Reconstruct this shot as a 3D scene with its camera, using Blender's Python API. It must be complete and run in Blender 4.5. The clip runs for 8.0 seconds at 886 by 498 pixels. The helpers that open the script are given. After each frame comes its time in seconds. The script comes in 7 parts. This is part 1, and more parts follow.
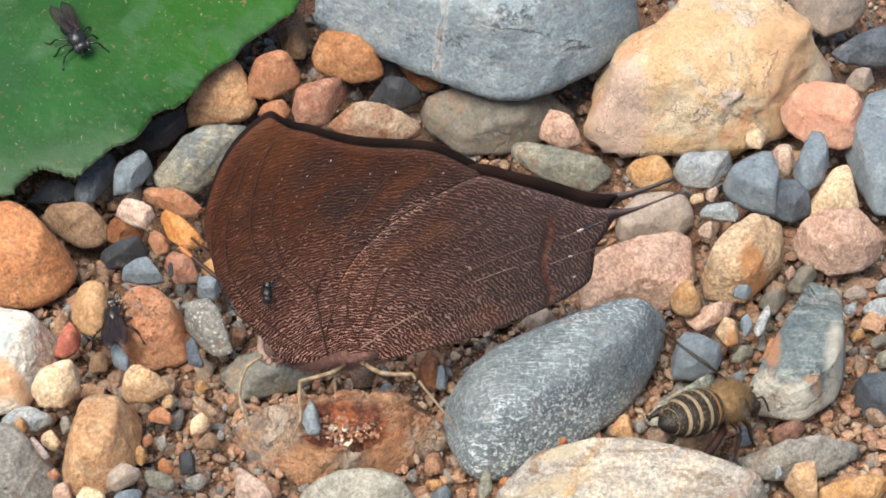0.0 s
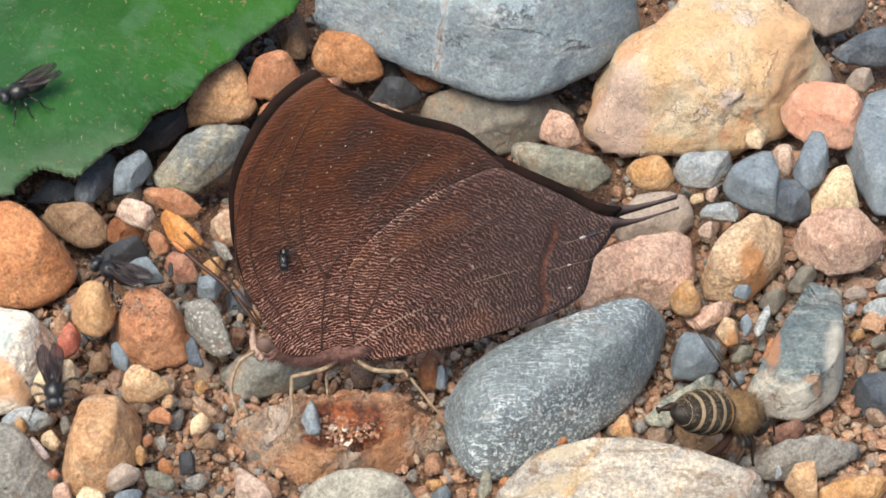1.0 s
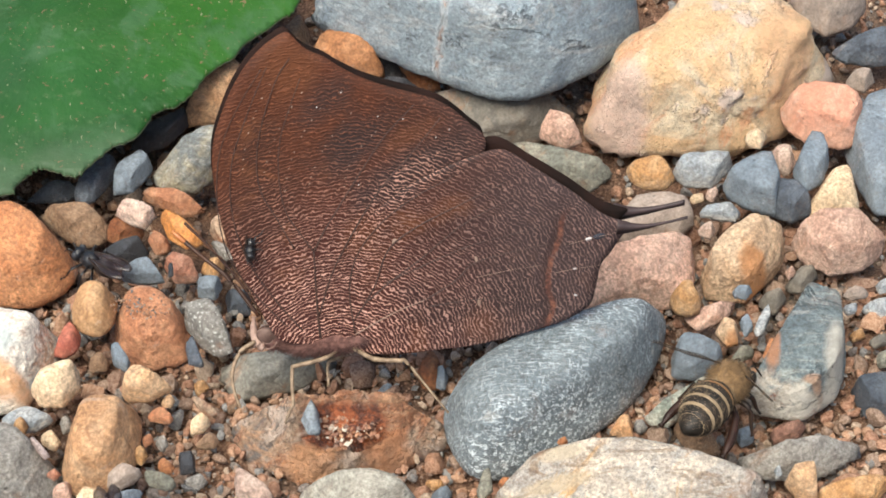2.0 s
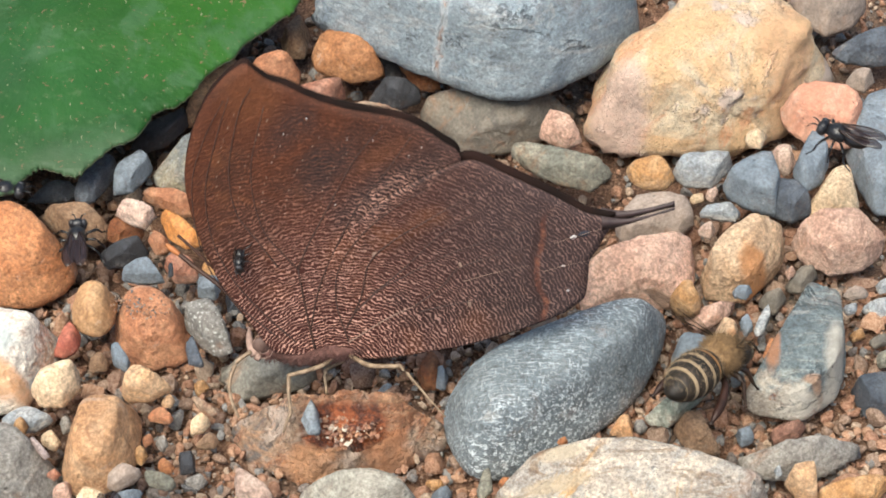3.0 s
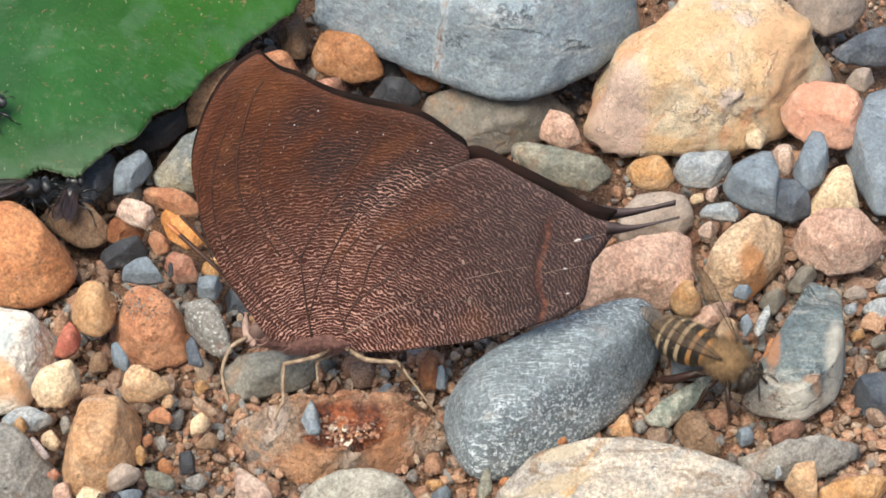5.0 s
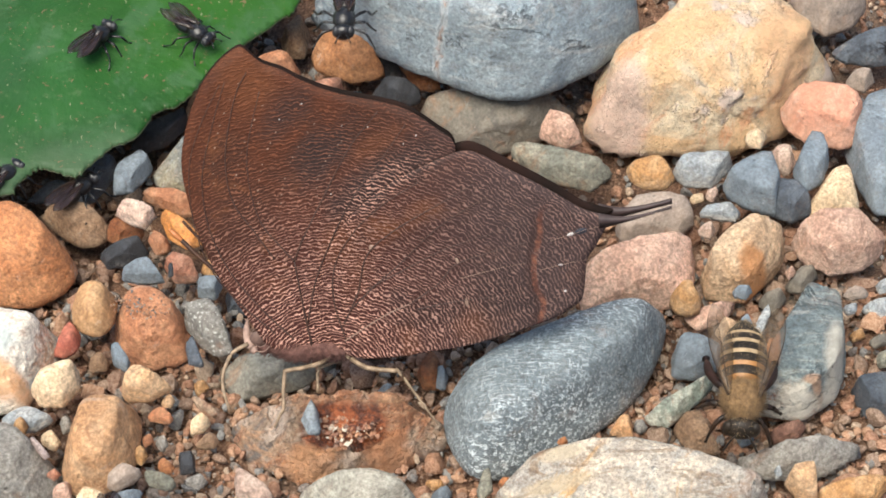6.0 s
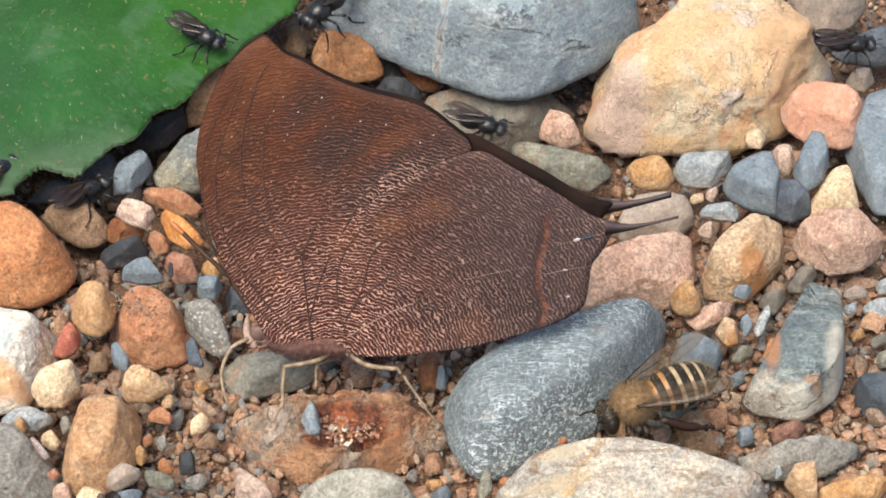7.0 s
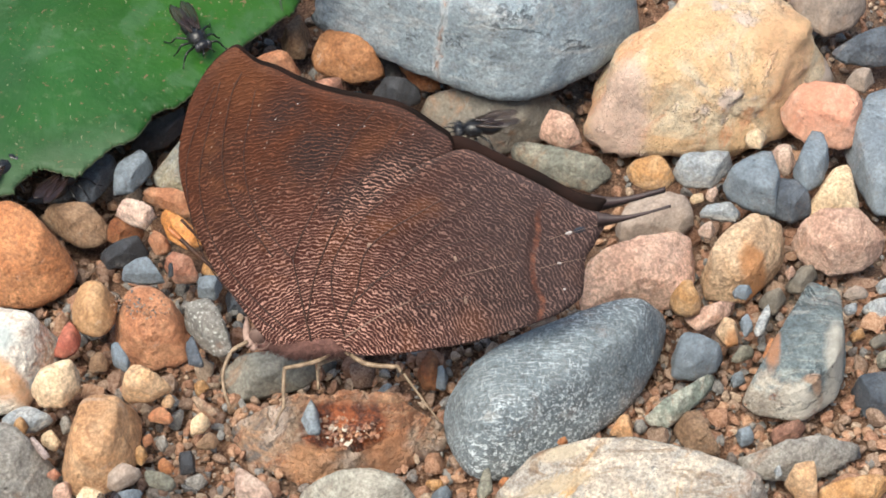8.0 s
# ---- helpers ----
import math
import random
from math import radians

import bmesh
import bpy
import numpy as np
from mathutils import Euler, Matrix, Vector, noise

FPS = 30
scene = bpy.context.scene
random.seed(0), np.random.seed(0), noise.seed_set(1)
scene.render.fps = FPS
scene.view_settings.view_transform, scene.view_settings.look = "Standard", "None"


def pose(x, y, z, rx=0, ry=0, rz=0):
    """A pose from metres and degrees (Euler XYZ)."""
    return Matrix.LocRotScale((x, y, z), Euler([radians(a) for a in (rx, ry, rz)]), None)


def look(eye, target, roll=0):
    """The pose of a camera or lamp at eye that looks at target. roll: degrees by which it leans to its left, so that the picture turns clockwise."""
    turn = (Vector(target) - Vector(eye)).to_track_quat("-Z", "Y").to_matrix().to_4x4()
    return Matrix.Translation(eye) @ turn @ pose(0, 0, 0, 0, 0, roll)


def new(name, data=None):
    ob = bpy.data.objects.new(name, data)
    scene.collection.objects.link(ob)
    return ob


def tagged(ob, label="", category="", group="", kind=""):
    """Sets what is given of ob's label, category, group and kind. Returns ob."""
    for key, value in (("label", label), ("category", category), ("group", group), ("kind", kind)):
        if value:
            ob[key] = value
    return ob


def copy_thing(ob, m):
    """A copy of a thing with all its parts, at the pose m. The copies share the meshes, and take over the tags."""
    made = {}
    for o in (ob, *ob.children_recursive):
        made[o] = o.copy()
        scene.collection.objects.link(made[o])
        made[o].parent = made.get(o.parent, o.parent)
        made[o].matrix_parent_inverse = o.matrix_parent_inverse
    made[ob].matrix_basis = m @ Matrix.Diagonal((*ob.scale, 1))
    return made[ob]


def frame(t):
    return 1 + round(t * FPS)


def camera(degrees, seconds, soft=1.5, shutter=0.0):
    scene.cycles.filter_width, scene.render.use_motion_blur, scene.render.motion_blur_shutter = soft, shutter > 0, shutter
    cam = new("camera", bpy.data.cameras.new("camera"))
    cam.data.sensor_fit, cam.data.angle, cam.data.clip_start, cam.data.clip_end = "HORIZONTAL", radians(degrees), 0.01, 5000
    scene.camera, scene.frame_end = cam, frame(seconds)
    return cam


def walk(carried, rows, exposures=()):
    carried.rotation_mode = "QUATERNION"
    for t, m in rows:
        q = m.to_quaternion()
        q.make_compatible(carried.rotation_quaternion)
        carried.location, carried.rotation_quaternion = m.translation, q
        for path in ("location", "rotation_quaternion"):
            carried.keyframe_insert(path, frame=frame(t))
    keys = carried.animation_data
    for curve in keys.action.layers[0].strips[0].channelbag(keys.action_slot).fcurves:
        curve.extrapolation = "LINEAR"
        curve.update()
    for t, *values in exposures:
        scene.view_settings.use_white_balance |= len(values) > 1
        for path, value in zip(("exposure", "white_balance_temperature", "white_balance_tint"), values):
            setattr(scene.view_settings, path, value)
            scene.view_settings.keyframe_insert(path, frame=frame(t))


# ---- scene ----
cam = camera(22.0, 8.0, soft=1.7, shutter=0.5)
MM = 0.001
EYE = (0.0, -0.13723, 0.16355)
walk(cam, [(0.0, look(EYE, (0, 0, 0))), (8.0, look(EYE, (0, 0, 0)))])

# ---- light: bright open shade under a high thin cloud ----
SUN_UP, SUN_ROUND = radians(68), radians(-142)
world = bpy.data.worlds.new("sky")
scene.world = world
world.use_nodes = True
sky = world.node_tree.nodes.new("ShaderNodeTexSky")
sky.sky_type, sky.sun_disc = "NISHITA", False
sky.sun_elevation, sky.sun_rotation = SUN_UP, SUN_ROUND
sky.dust_density = 3.0
world.node_tree.links.new(sky.outputs[0], world.node_tree.nodes["Background"].inputs[0])
world.node_tree.nodes["Background"].inputs[1].default_value = 0.085
sun = new("sun", bpy.data.lights.new("sun", "SUN"))
sun.data.energy, sun.data.angle, sun.data.color = 2.2, radians(36), (1.0, 0.94, 0.86)
SUN_DIR = Vector((math.sin(SUN_ROUND) * math.cos(SUN_UP), math.cos(SUN_ROUND) * math.cos(SUN_UP), math.sin(SUN_UP)))
sun.matrix_world = look(SUN_DIR, (0, 0, 0))
scene.view_settings.exposure = 1.53
scene.view_settings.use_white_balance = True
scene.view_settings.white_balance_temperature = 6600
scene.view_settings.white_balance_tint = 5


# ---- materials ----
class Nodes:
    """Short-hand for building node materials."""

    def __init__(self, name, rough=0.8):
        self.mat = bpy.data.materials.new(name)
        self.mat.use_nodes = True
        self.tree = self.mat.node_tree
        self.bsdf = self.tree.nodes["Principled BSDF"]
        self.bsdf.inputs["Roughness"].default_value = rough
        self.coord = self.add("ShaderNodeTexCoord").outputs["Object"]

    def add(self, kind, **values):
        node = self.tree.nodes.new(kind)
        for key, value in values.items():
            node.inputs[key.replace("_", " ")].default_value = value
        return node

    def link(self, a, b):
        self.tree.links.new(a, b)

    def noise(self, scale, detail=6.0, rough=0.6, distort=0.0, at=None):
        n = self.add("ShaderNodeTexNoise", Scale=scale, Detail=detail, Roughness=rough, Distortion=distort)
        self.link(at or self.coord, n.inputs["Vector"])
        return n.outputs["Fac"]

    def cells(self, scale, at=None):
        n = self.add("ShaderNodeTexVoronoi", Scale=scale)
        self.link(at or self.coord, n.inputs["Vector"])
        return n.outputs["Distance"]

    def ramp(self, fac, a, b):
        n = self.add("ShaderNodeMapRange", From_Min=a, From_Max=b)
        n.interpolation_type = "SMOOTHSTEP"
        self.link(fac, n.inputs["Value"])
        return n.outputs["Result"]

    def math(self, op, a, b=None):
        n = self.add("ShaderNodeMath")
        n.operation = op
        for slot, v in zip(n.inputs, (a, b)):
            if v is None:
                continue
            if isinstance(v, (int, float)):
                slot.default_value = v
            else:
                self.link(v, slot)
        return n.outputs[0]

    def mix(self, fac, a, b, blend="MIX"):
        n = self.add("ShaderNodeMix")
        n.data_type, n.blend_type = "RGBA", blend
        for slot, v in zip((n.inputs[0], n.inputs[6], n.inputs[7]), (fac, a, b)):
            if isinstance(v, (int, float)):
                slot.default_value = v
            elif isinstance(v, tuple):
                slot.default_value = (*v, 1.0)
            else:
                self.link(v, slot)
        return n.outputs[2]

    def color(self, v):
        if isinstance(v, tuple):
            self.bsdf.inputs["Base Color"].default_value = (*v, 1)
        else:
            self.link(v, self.bsdf.inputs["Base Color"])

    def bump(self, height, distance, strength=1.0, after=None):
        n = self.add("ShaderNodeBump", Distance=distance, Strength=strength)
        self.link(height, n.inputs["Height"])
        if after is not None:
            self.link(after, n.inputs["Normal"])
        self.link(n.outputs[0], self.bsdf.inputs["Normal"])
        return n.outputs[0]

    def stretched(self, sx, sy, sz, rx=0, ry=0, rz=0):
        n = self.add("ShaderNodeMapping", Scale=(sx, sy, sz), Rotation=(radians(rx), radians(ry), radians(rz)))
        self.link(self.coord, n.inputs["Vector"])
        return n.outputs[0]

    def random(self):
        return self.add("ShaderNodeObjectInfo").outputs["Random"]


def shift(c, k):
    return tuple(min(0.9, v * k) for v in c)


def stone_material(name, base, second, patch=110, grain=3000, speck=None, speck_size=3600, speck_amount=0.3, rough=0.75,
                   streak=None, streak_at=(0, 0, 0), dust=0.18, relief=0.12, third=None, fleck=None, streak_scale=320, crust=None, stain=0.35, calm=1.0, crack=None, hollow=None, seam=None, bloom=None, stains=()):
    """A stone's surface: mineral tones in patches, grain of two sizes, specks, pits, streaks and a film of warm dust."""
    n = Nodes(name, rough)
    c = n.mix(n.ramp(n.noise(patch, 7, 0.68, 0.8), 0.42, 0.60), base, second)
    if third:
        c = n.mix(n.ramp(n.noise(patch * 0.55, 8, 0.72, 1.4), 0.53, 0.62), c, third)
    if streak:
        lines = n.noise(streak_scale, 8, 0.72, 0.9, n.stretched(0.20, 1.8, 1.8, *streak_at))
        c = n.mix(n.math("MULTIPLY", n.ramp(lines, 0.50, 0.62), 0.75), c, streak)
    if crust:
        place = n.add("ShaderNodeSeparateXYZ")
        n.link(n.coord, place.inputs[0])
        flank = n.math("ADD", n.math("MULTIPLY", place.outputs[1], 0.8), n.math("MULTIPLY", place.outputs[2], 0.6))
        edge = n.math("ADD", flank, n.math("MULTIPLY", n.noise(200, 7, 0.7), 0.012))
        tint = n.mix(n.ramp(n.noise(420, 6, 0.7), 0.54, 0.62), crust, (0.36, 0.15, 0.085))
        c = n.mix(n.ramp(edge, 0.0045, 0.0029), c, tint)
    middle = n.noise(grain * 0.28, 8, 0.75, 0.4)
    c = n.mix(n.ramp(middle, 0.30, 0.70), n.mix(calm, c, n.mix(1.0, c, (0.66, 0.62, 0.60), "MULTIPLY")), n.mix(calm, c, n.mix(1.0, c, (1.20, 1.18, 1.15), "MULTIPLY")))
    grainy = n.noise(grain, 5, 0.75)
    c = n.mix(n.ramp(grainy, 0.34, 0.66), n.mix(calm, c, n.mix(1.0, c, (0.64, 0.60, 0.58), "MULTIPLY")), n.mix(calm, c, n.mix(1.0, c, (1.22, 1.20, 1.18), "MULTIPLY")))
    if speck:
        c = n.mix(n.math("MULTIPLY", n.ramp(n.noise(speck_size, 4, 0.6, 0.5), 0.66 - 0.16 * speck_amount, 0.74 - 0.16 * speck_amount), 0.85), c, speck)
    if fleck:
        scratch = n.noise(2500, 4, 0.6, 0.25, n.stretched(0.36, 1.9, 1.0, 0, 0, -28))
        other = n.noise(2700, 4, 0.6, 0.25, n.stretched(0.42, 1.8, 1.0, 0, 0, 14))
        third_way = n.noise(2600, 4, 0.6, 0.25, n.stretched(1.5, 0.5, 1.0, 0, 0, 18))
        marks = n.ramp(n.math("MAXIMUM", n.math("MAXIMUM", scratch, other), third_way), 0.55, 0.67)
        where = n.ramp(n.math("ADD", n.noise(75, 3, 0.5), n.math("MULTIPLY", n.noise(420, 4, 0.6), 0.25)), 0.52, 0.74)
        c = n.mix(n.math("MULTIPLY", n.math("MULTIPLY", marks, n.math("ADD", 0.28, n.math("MULTIPLY", where, 0.80))), 0.8), c, fleck)
    pits = n.ramp(n.cells(grain * 0.35), 0.04, 0.26)
    some = n.ramp(n.noise(grain * 0.16, 3, 0.6), 0.50, 0.62)
    c = n.mix(n.math("MULTIPLY", n.math("MULTIPLY", n.math("SUBTRACT", 1.0, pits), some), 0.65), c, shift(base, 0.22))
    c = n.mix(n.math("MULTIPLY", n.ramp(n.noise(620, 7, 0.78), 0.52, 0.74), dust), c, (0.46, 0.31, 0.20))
    c = n.mix(n.math("MULTIPLY", n.ramp(n.noise(190, 7, 0.72, 0.8), 0.54, 0.66), stain), c, (0.38, 0.17, 0.075))
    c = n.mix(n.math("MULTIPLY", n.ramp(n.noise(270, 7, 0.75, 0.5), 0.57, 0.68), 0.30), c, (0.60, 0.55, 0.48))
    if hollow:
        place = n.add("ShaderNodeSeparateXYZ")
        n.link(n.coord, place.inputs[0])
        u = n.math("DIVIDE", n.math("SUBTRACT", place.outputs[0], hollow[0] * MM), hollow[2] * MM)
        v = n.math("DIVIDE", n.math("SUBTRACT", place.outputs[1], hollow[1] * MM), hollow[3] * MM)
        away = n.math("ADD", n.math("SQRT", n.math("ADD", n.math("MULTIPLY", u, u), n.math("MULTIPLY", v, v))), n.math("MULTIPLY", n.noise(500, 6, 0.7), 0.5))
        c = n.mix(n.ramp(away, 1.25, 1.02), c, n.mix(n.ramp(n.noise(900, 6, 0.7), 0.42, 0.60), (0.10, 0.035, 0.022), (0.34, 0.10, 0.04)))
    if bloom:
        crust_patch = n.ramp(n.noise(165, 6, 0.62, 0.3), 0.54, 0.60)
        c = n.mix(n.math("MULTIPLY", crust_patch, 0.7), c, n.mix(n.ramp(n.noise(900, 4, 0.6), 0.4, 0.6), bloom, shift(bloom, 0.86)))
    for sx, sy, wide, high, tint in stains:
        place = n.add("ShaderNodeSeparateXYZ")
        n.link(n.coord, place.inputs[0])
        u = n.math("DIVIDE", n.math("SUBTRACT", place.outputs[0], sx * MM), wide * MM)
        v = n.math("DIVIDE", n.math("SUBTRACT", place.outputs[1], sy * MM), high * MM)
        away = n.math("ADD", n.math("SQRT", n.math("ADD", n.math("MULTIPLY", u, u), n.math("MULTIPLY", v, v))), n.math("MULTIPLY", n.noise(260, 7, 0.7), 1.1))
        c = n.mix(n.math("MULTIPLY", n.ramp(away, 1.75, 1.15), 0.8), c, n.mix(n.ramp(n.noise(700, 6, 0.7), 0.36, 0.64), shift(tint, 0.72), tint))
    groove = None
    if seam:
        # one mineral seam that runs across the stone: a rusty core with pale edges
        place = n.add("ShaderNodeSeparateXYZ")
        n.link(n.coord, place.inputs[0])
        run = n.math("SUBTRACT", n.math("SUBTRACT", place.outputs[0], seam[0] * MM), n.math("MULTIPLY", place.outputs[1], seam[1]))
        run = n.math("ABSOLUTE", n.math("ADD", run, n.math("MULTIPLY", n.math("SUBTRACT", n.noise(260, 6, 0.65), 0.5), 0.0035)))
        c = n.mix(n.math("MULTIPLY", n.ramp(run, 0.0009, 0.0003), 0.55), c, (0.55, 0.57, 0.58))
        groove = n.ramp(run, 0.0004, 0.0001)
        c = n.mix(n.math("MULTIPLY", groove, n.ramp(n.noise(300, 4, 0.6), 0.42, 0.58)), c, (0.46, 0.25, 0.15))
    split = None
    if crack:
        split = n.ramp(n.math("ABSOLUTE", n.math("SUBTRACT", n.noise(crack, 6, 0.62, 0.7, n.stretched(0.7, 1.5, 1.0, 0, 0, 25)), 0.5)), 0.016, 0.0)
        split = n.math("MULTIPLY", split, n.ramp(n.noise(140, 4, 0.6), 0.50, 0.60))
        c = n.mix(n.math("MULTIPLY", split, 0.7), c, shift(base, 0.28))
    tone = n.add("ShaderNodeHueSaturation", Saturation=1.02)
    n.link(c, tone.inputs["Color"])
    n.link(n.math("ADD", n.math("MULTIPLY", n.random(), 0.26), 0.87), tone.inputs["Value"])
    n.color(tone.outputs[0])
    n.link(n.math("ADD", n.math("MULTIPLY", grainy, 0.35), rough - 0.18), n.bsdf.inputs["Roughness"])
    first = n.bump(n.noise(520, 9, 0.78), relief * 5.5 * MM, 0.9)
    second_bump = n.bump(grainy, relief * 1.1 * MM, 0.9 * calm, first)
    last = n.bump(n.math("ADD", pits, n.math("SUBTRACT", 1.0, some)), relief * 0.7 * MM, 0.7 * calm, second_bump)
    if split is not None:
        last = n.bump(n.math("SUBTRACT", 1.0, split), 0.25 * MM, 0.9, last)
    if groove is not None:
        last = n.bump(n.math("SUBTRACT", 1.0, groove), 0.3 * MM, 0.8, last)
    if bloom:
        n.bump(n.math("ADD", crust_patch, n.noise(330, 6, 0.7)), relief * 2.1 * MM if hollow is None else 0.35 * MM, 0.8, last)
    return n.mat


SLATE = stone_material("slate", (0.165, 0.205, 0.245), (0.23, 0.28, 0.325), speck=(0.48, 0.50, 0.52), speck_amount=0.0, third=(0.13, 0.17, 0.20), rough=0.6, dust=0.15, stain=0.12, calm=0.7)
SLATEB = stone_material("veined_blue_slate", (0.262, 0.335, 0.39), (0.345, 0.425, 0.48), patch=60, streak=(0.47, 0.51, 0.53), streak_at=(0, 0, 62), streak_scale=120, third=(0.215, 0.28, 0.335), rough=0.58, dust=0.05, relief=0.16, stain=0.1, calm=0.8, crack=70, seam=(-3.0, 0.55))
SLATED = stone_material("dark_slate", (0.075, 0.095, 0.125), (0.12, 0.145, 0.175), rough=0.55, dust=0.2, stain=0.12)
# near-black stone; on stones 83 and 140 the colour stands in for cavity shade
DARK = stone_material("dark_and_shaded_stone", (0.03, 0.034, 0.042), (0.06, 0.065, 0.075), rough=0.5, dust=0.1, stain=0.12)
SAND = stone_material("sandstone", (0.94, 0.64, 0.37), (0.95, 0.79, 0.57), patch=130, grain=4200, third=(0.90, 0.50, 0.29), speck=(0.36, 0.26, 0.22), speck_amount=-0.5, speck_size=700, dust=0.1, relief=0.42, calm=0.4, stain=0.15, bloom=(0.92, 0.74, 0.66), stains=((-9.5, -3.5, 3.0, 4.0, (0.90, 0.66, 0.56)), (-2.0, -6.5, 6.0, 2.2, (0.90, 0.54, 0.30)), (7.0, 2.0, 3.0, 5.5, (0.92, 0.56, 0.32))))
SANDO = stone_material("orange_sandstone", (0.72, 0.55, 0.38), (0.62, 0.42, 0.26), patch=90, third=(0.62, 0.34, 0.17), relief=0.2, stains=((0.6, -1.6, 1.7, 1.5, (0.60, 0.25, 0.085)),))
SANDP = stone_material("buff_stone", (0.76, 0.53, 0.33), (0.67, 0.41, 0.22), relief=0.16)
SALMON = stone_material("salmon_stone", (0.57, 0.275, 0.185), (0.62, 0.36, 0.26), dust=0.2, relief=0.16, calm=0.5)
TAUPE = stone_material("taupe_stone", (0.34, 0.285, 0.245), (0.42, 0.34, 0.285), speck=(0.15, 0.13, 0.12), speck_amount=-0.1, calm=0.7)
TAUPEG = stone_material("grey_brown_stone", (0.155, 0.145, 0.125), (0.215, 0.195, 0.16), third=(0.28, 0.20, 0.15), speck=(0.50, 0.46, 0.40), speck_amount=-0.1, calm=0.7)
CREAM = stone_material("cream_stone", (0.84, 0.68, 0.47), (0.74, 0.55, 0.36), patch=140, dust=0.2)
CREAMR = stone_material("mottled_cream_stone", (0.58, 0.44, 0.32), (0.44, 0.22, 0.13), patch=190, third=(0.62, 0.52, 0.42), relief=0.2)
PINKST = stone_material("pink_stone", (0.62, 0.405, 0.315), (0.70, 0.51, 0.41), speck=(0.70, 0.58, 0.50), speck_amount=0.1, relief=0.18)
PINKW = stone_material("pale_pink_stone", (0.66, 0.49, 0.41), (0.72, 0.59, 0.50), relief=0.16)
OCHRE = stone_material("ochre_stone", (0.50, 0.28, 0.12), (0.57, 0.38, 0.21), patch=160, dust=0.2)
OCHRE2 = stone_material("tan_pebble", (0.42, 0.25, 0.125), (0.48, 0.31, 0.17), patch=120, rough=0.62, dust=0.15, relief=0.06, speck=(0.15, 0.08, 0.04), speck_amount=-0.3, speck_size=1500)
# orange-brown stone darkened for the shade between leaf and slate boulder
SHADED_RUSSET = stone_material("shaded_russet_pebble", (0.36, 0.165, 0.072), (0.43, 0.225, 0.11), patch=150, rough=0.65, dust=0.12, relief=0.1, speck=(0.16, 0.06, 0.03), speck_amount=-0.2, speck_size=1500)
OCHREO = stone_material("bright_ochre_pebble", (0.55, 0.235, 0.07), (0.60, 0.30, 0.11), rough=0.6, dust=0.1, relief=0.06)
OCHREB = stone_material("brown_ochre_stone", (0.56, 0.32, 0.165), (0.64, 0.43, 0.26), patch=100, third=(0.26, 0.11, 0.05), dust=0.2)
ORANGE = stone_material("orange_stone", (0.54, 0.235, 0.105), (0.60, 0.30, 0.15), patch=110, speck=(0.30, 0.10, 0.05), speck_amount=-0.1, relief=0.16, dust=0.2)
TERRA = stone_material("terracotta_stone", (0.53, 0.24, 0.13), (0.60, 0.315, 0.18), patch=150, speck=(0.60, 0.36, 0.22), speck_amount=-0.1, relief=0.2, calm=0.8)
TERRAP = stone_material("rose_terracotta_stone", (0.50, 0.23, 0.15), (0.56, 0.33, 0.24), patch=150, relief=0.18)
RUST = stone_material("rust_stone", (0.30, 0.11, 0.045), (0.38, 0.18, 0.085), patch=200, third=(0.18, 0.09, 0.055), relief=0.22)
RUSTR = stone_material("rusty_crusted_rock", (0.42, 0.195, 0.105), (0.40, 0.31, 0.235), patch=180, third=(0.23, 0.21, 0.195), streak=(0.58, 0.36, 0.22), streak_at=(0, 0, 20), streak_scale=300, speck=(0.66, 0.46, 0.32), speck_amount=-0.05, relief=0.34, dust=0.2, bloom=(0.60, 0.47, 0.38), stains=((4.6, -1.2, 3.2, 2.0, (0.47, 0.22, 0.11)), (-2.5, -1.6, 2.6, 1.2, (0.56, 0.28, 0.14))), hollow=(0.2, 0.7, 4.2, 2.1))
BROWN = stone_material("brown_stone", (0.31, 0.20, 0.125), (0.38, 0.265, 0.175), patch=150, relief=0.18)
REDB = stone_material("red_brown_stone", (0.28, 0.15, 0.11), (0.34, 0.20, 0.15), relief=0.16)
REDP = stone_material("red_pebble", (0.42, 0.12, 0.085), (0.48, 0.18, 0.12), rough=0.65, relief=0.08)
PALEB = stone_material("pale_blue_stone", (0.32, 0.37, 0.41), (0.43, 0.46, 0.47), streak=(0.66, 0.66, 0.62), rough=0.65, dust=0.15, stain=0.12)
BLUEP = stone_material("blue_grey_pebble", (0.26, 0.32, 0.38), (0.36, 0.42, 0.46), rough=0.6, dust=0.1, stain=0.12)
GREY = stone_material("grey_stone", (0.33, 0.325, 0.305), (0.40, 0.385, 0.35), third=(0.27, 0.26, 0.24), relief=0.18, speck=(0.45, 0.42, 0.38), speck_amount=0.0)
GREYS = stone_material("smooth_grey_stone", (0.32, 0.32, 0.28), (0.40, 0.39, 0.34), patch=70, rough=0.7, relief=0.07, dust=0.2, stain=0.12)
GREEND = stone_material("dark_green_grey_stone", (0.18, 0.185, 0.165), (0.26, 0.255, 0.22), patch=80, rough=0.6, relief=0.08)
GREENST = stone_material("green_white_stone", (0.30, 0.36, 0.31), (0.62, 0.64, 0.56), patch=230, third=(0.42, 0.22, 0.14), relief=0.18)
GREENST2 = stone_material("green_grey_stone", (0.21, 0.22, 0.185), (0.28, 0.275, 0.22), third=(0.36, 0.26, 0.17), relief=0.14)
SLATEG = stone_material("layered_slate", (0.22, 0.25, 0.255), (0.40, 0.37, 0.27), patch=130, streak=(0.52, 0.52, 0.48), streak_at=(0, 0, -38), third=(0.14, 0.18, 0.23), relief=0.2)
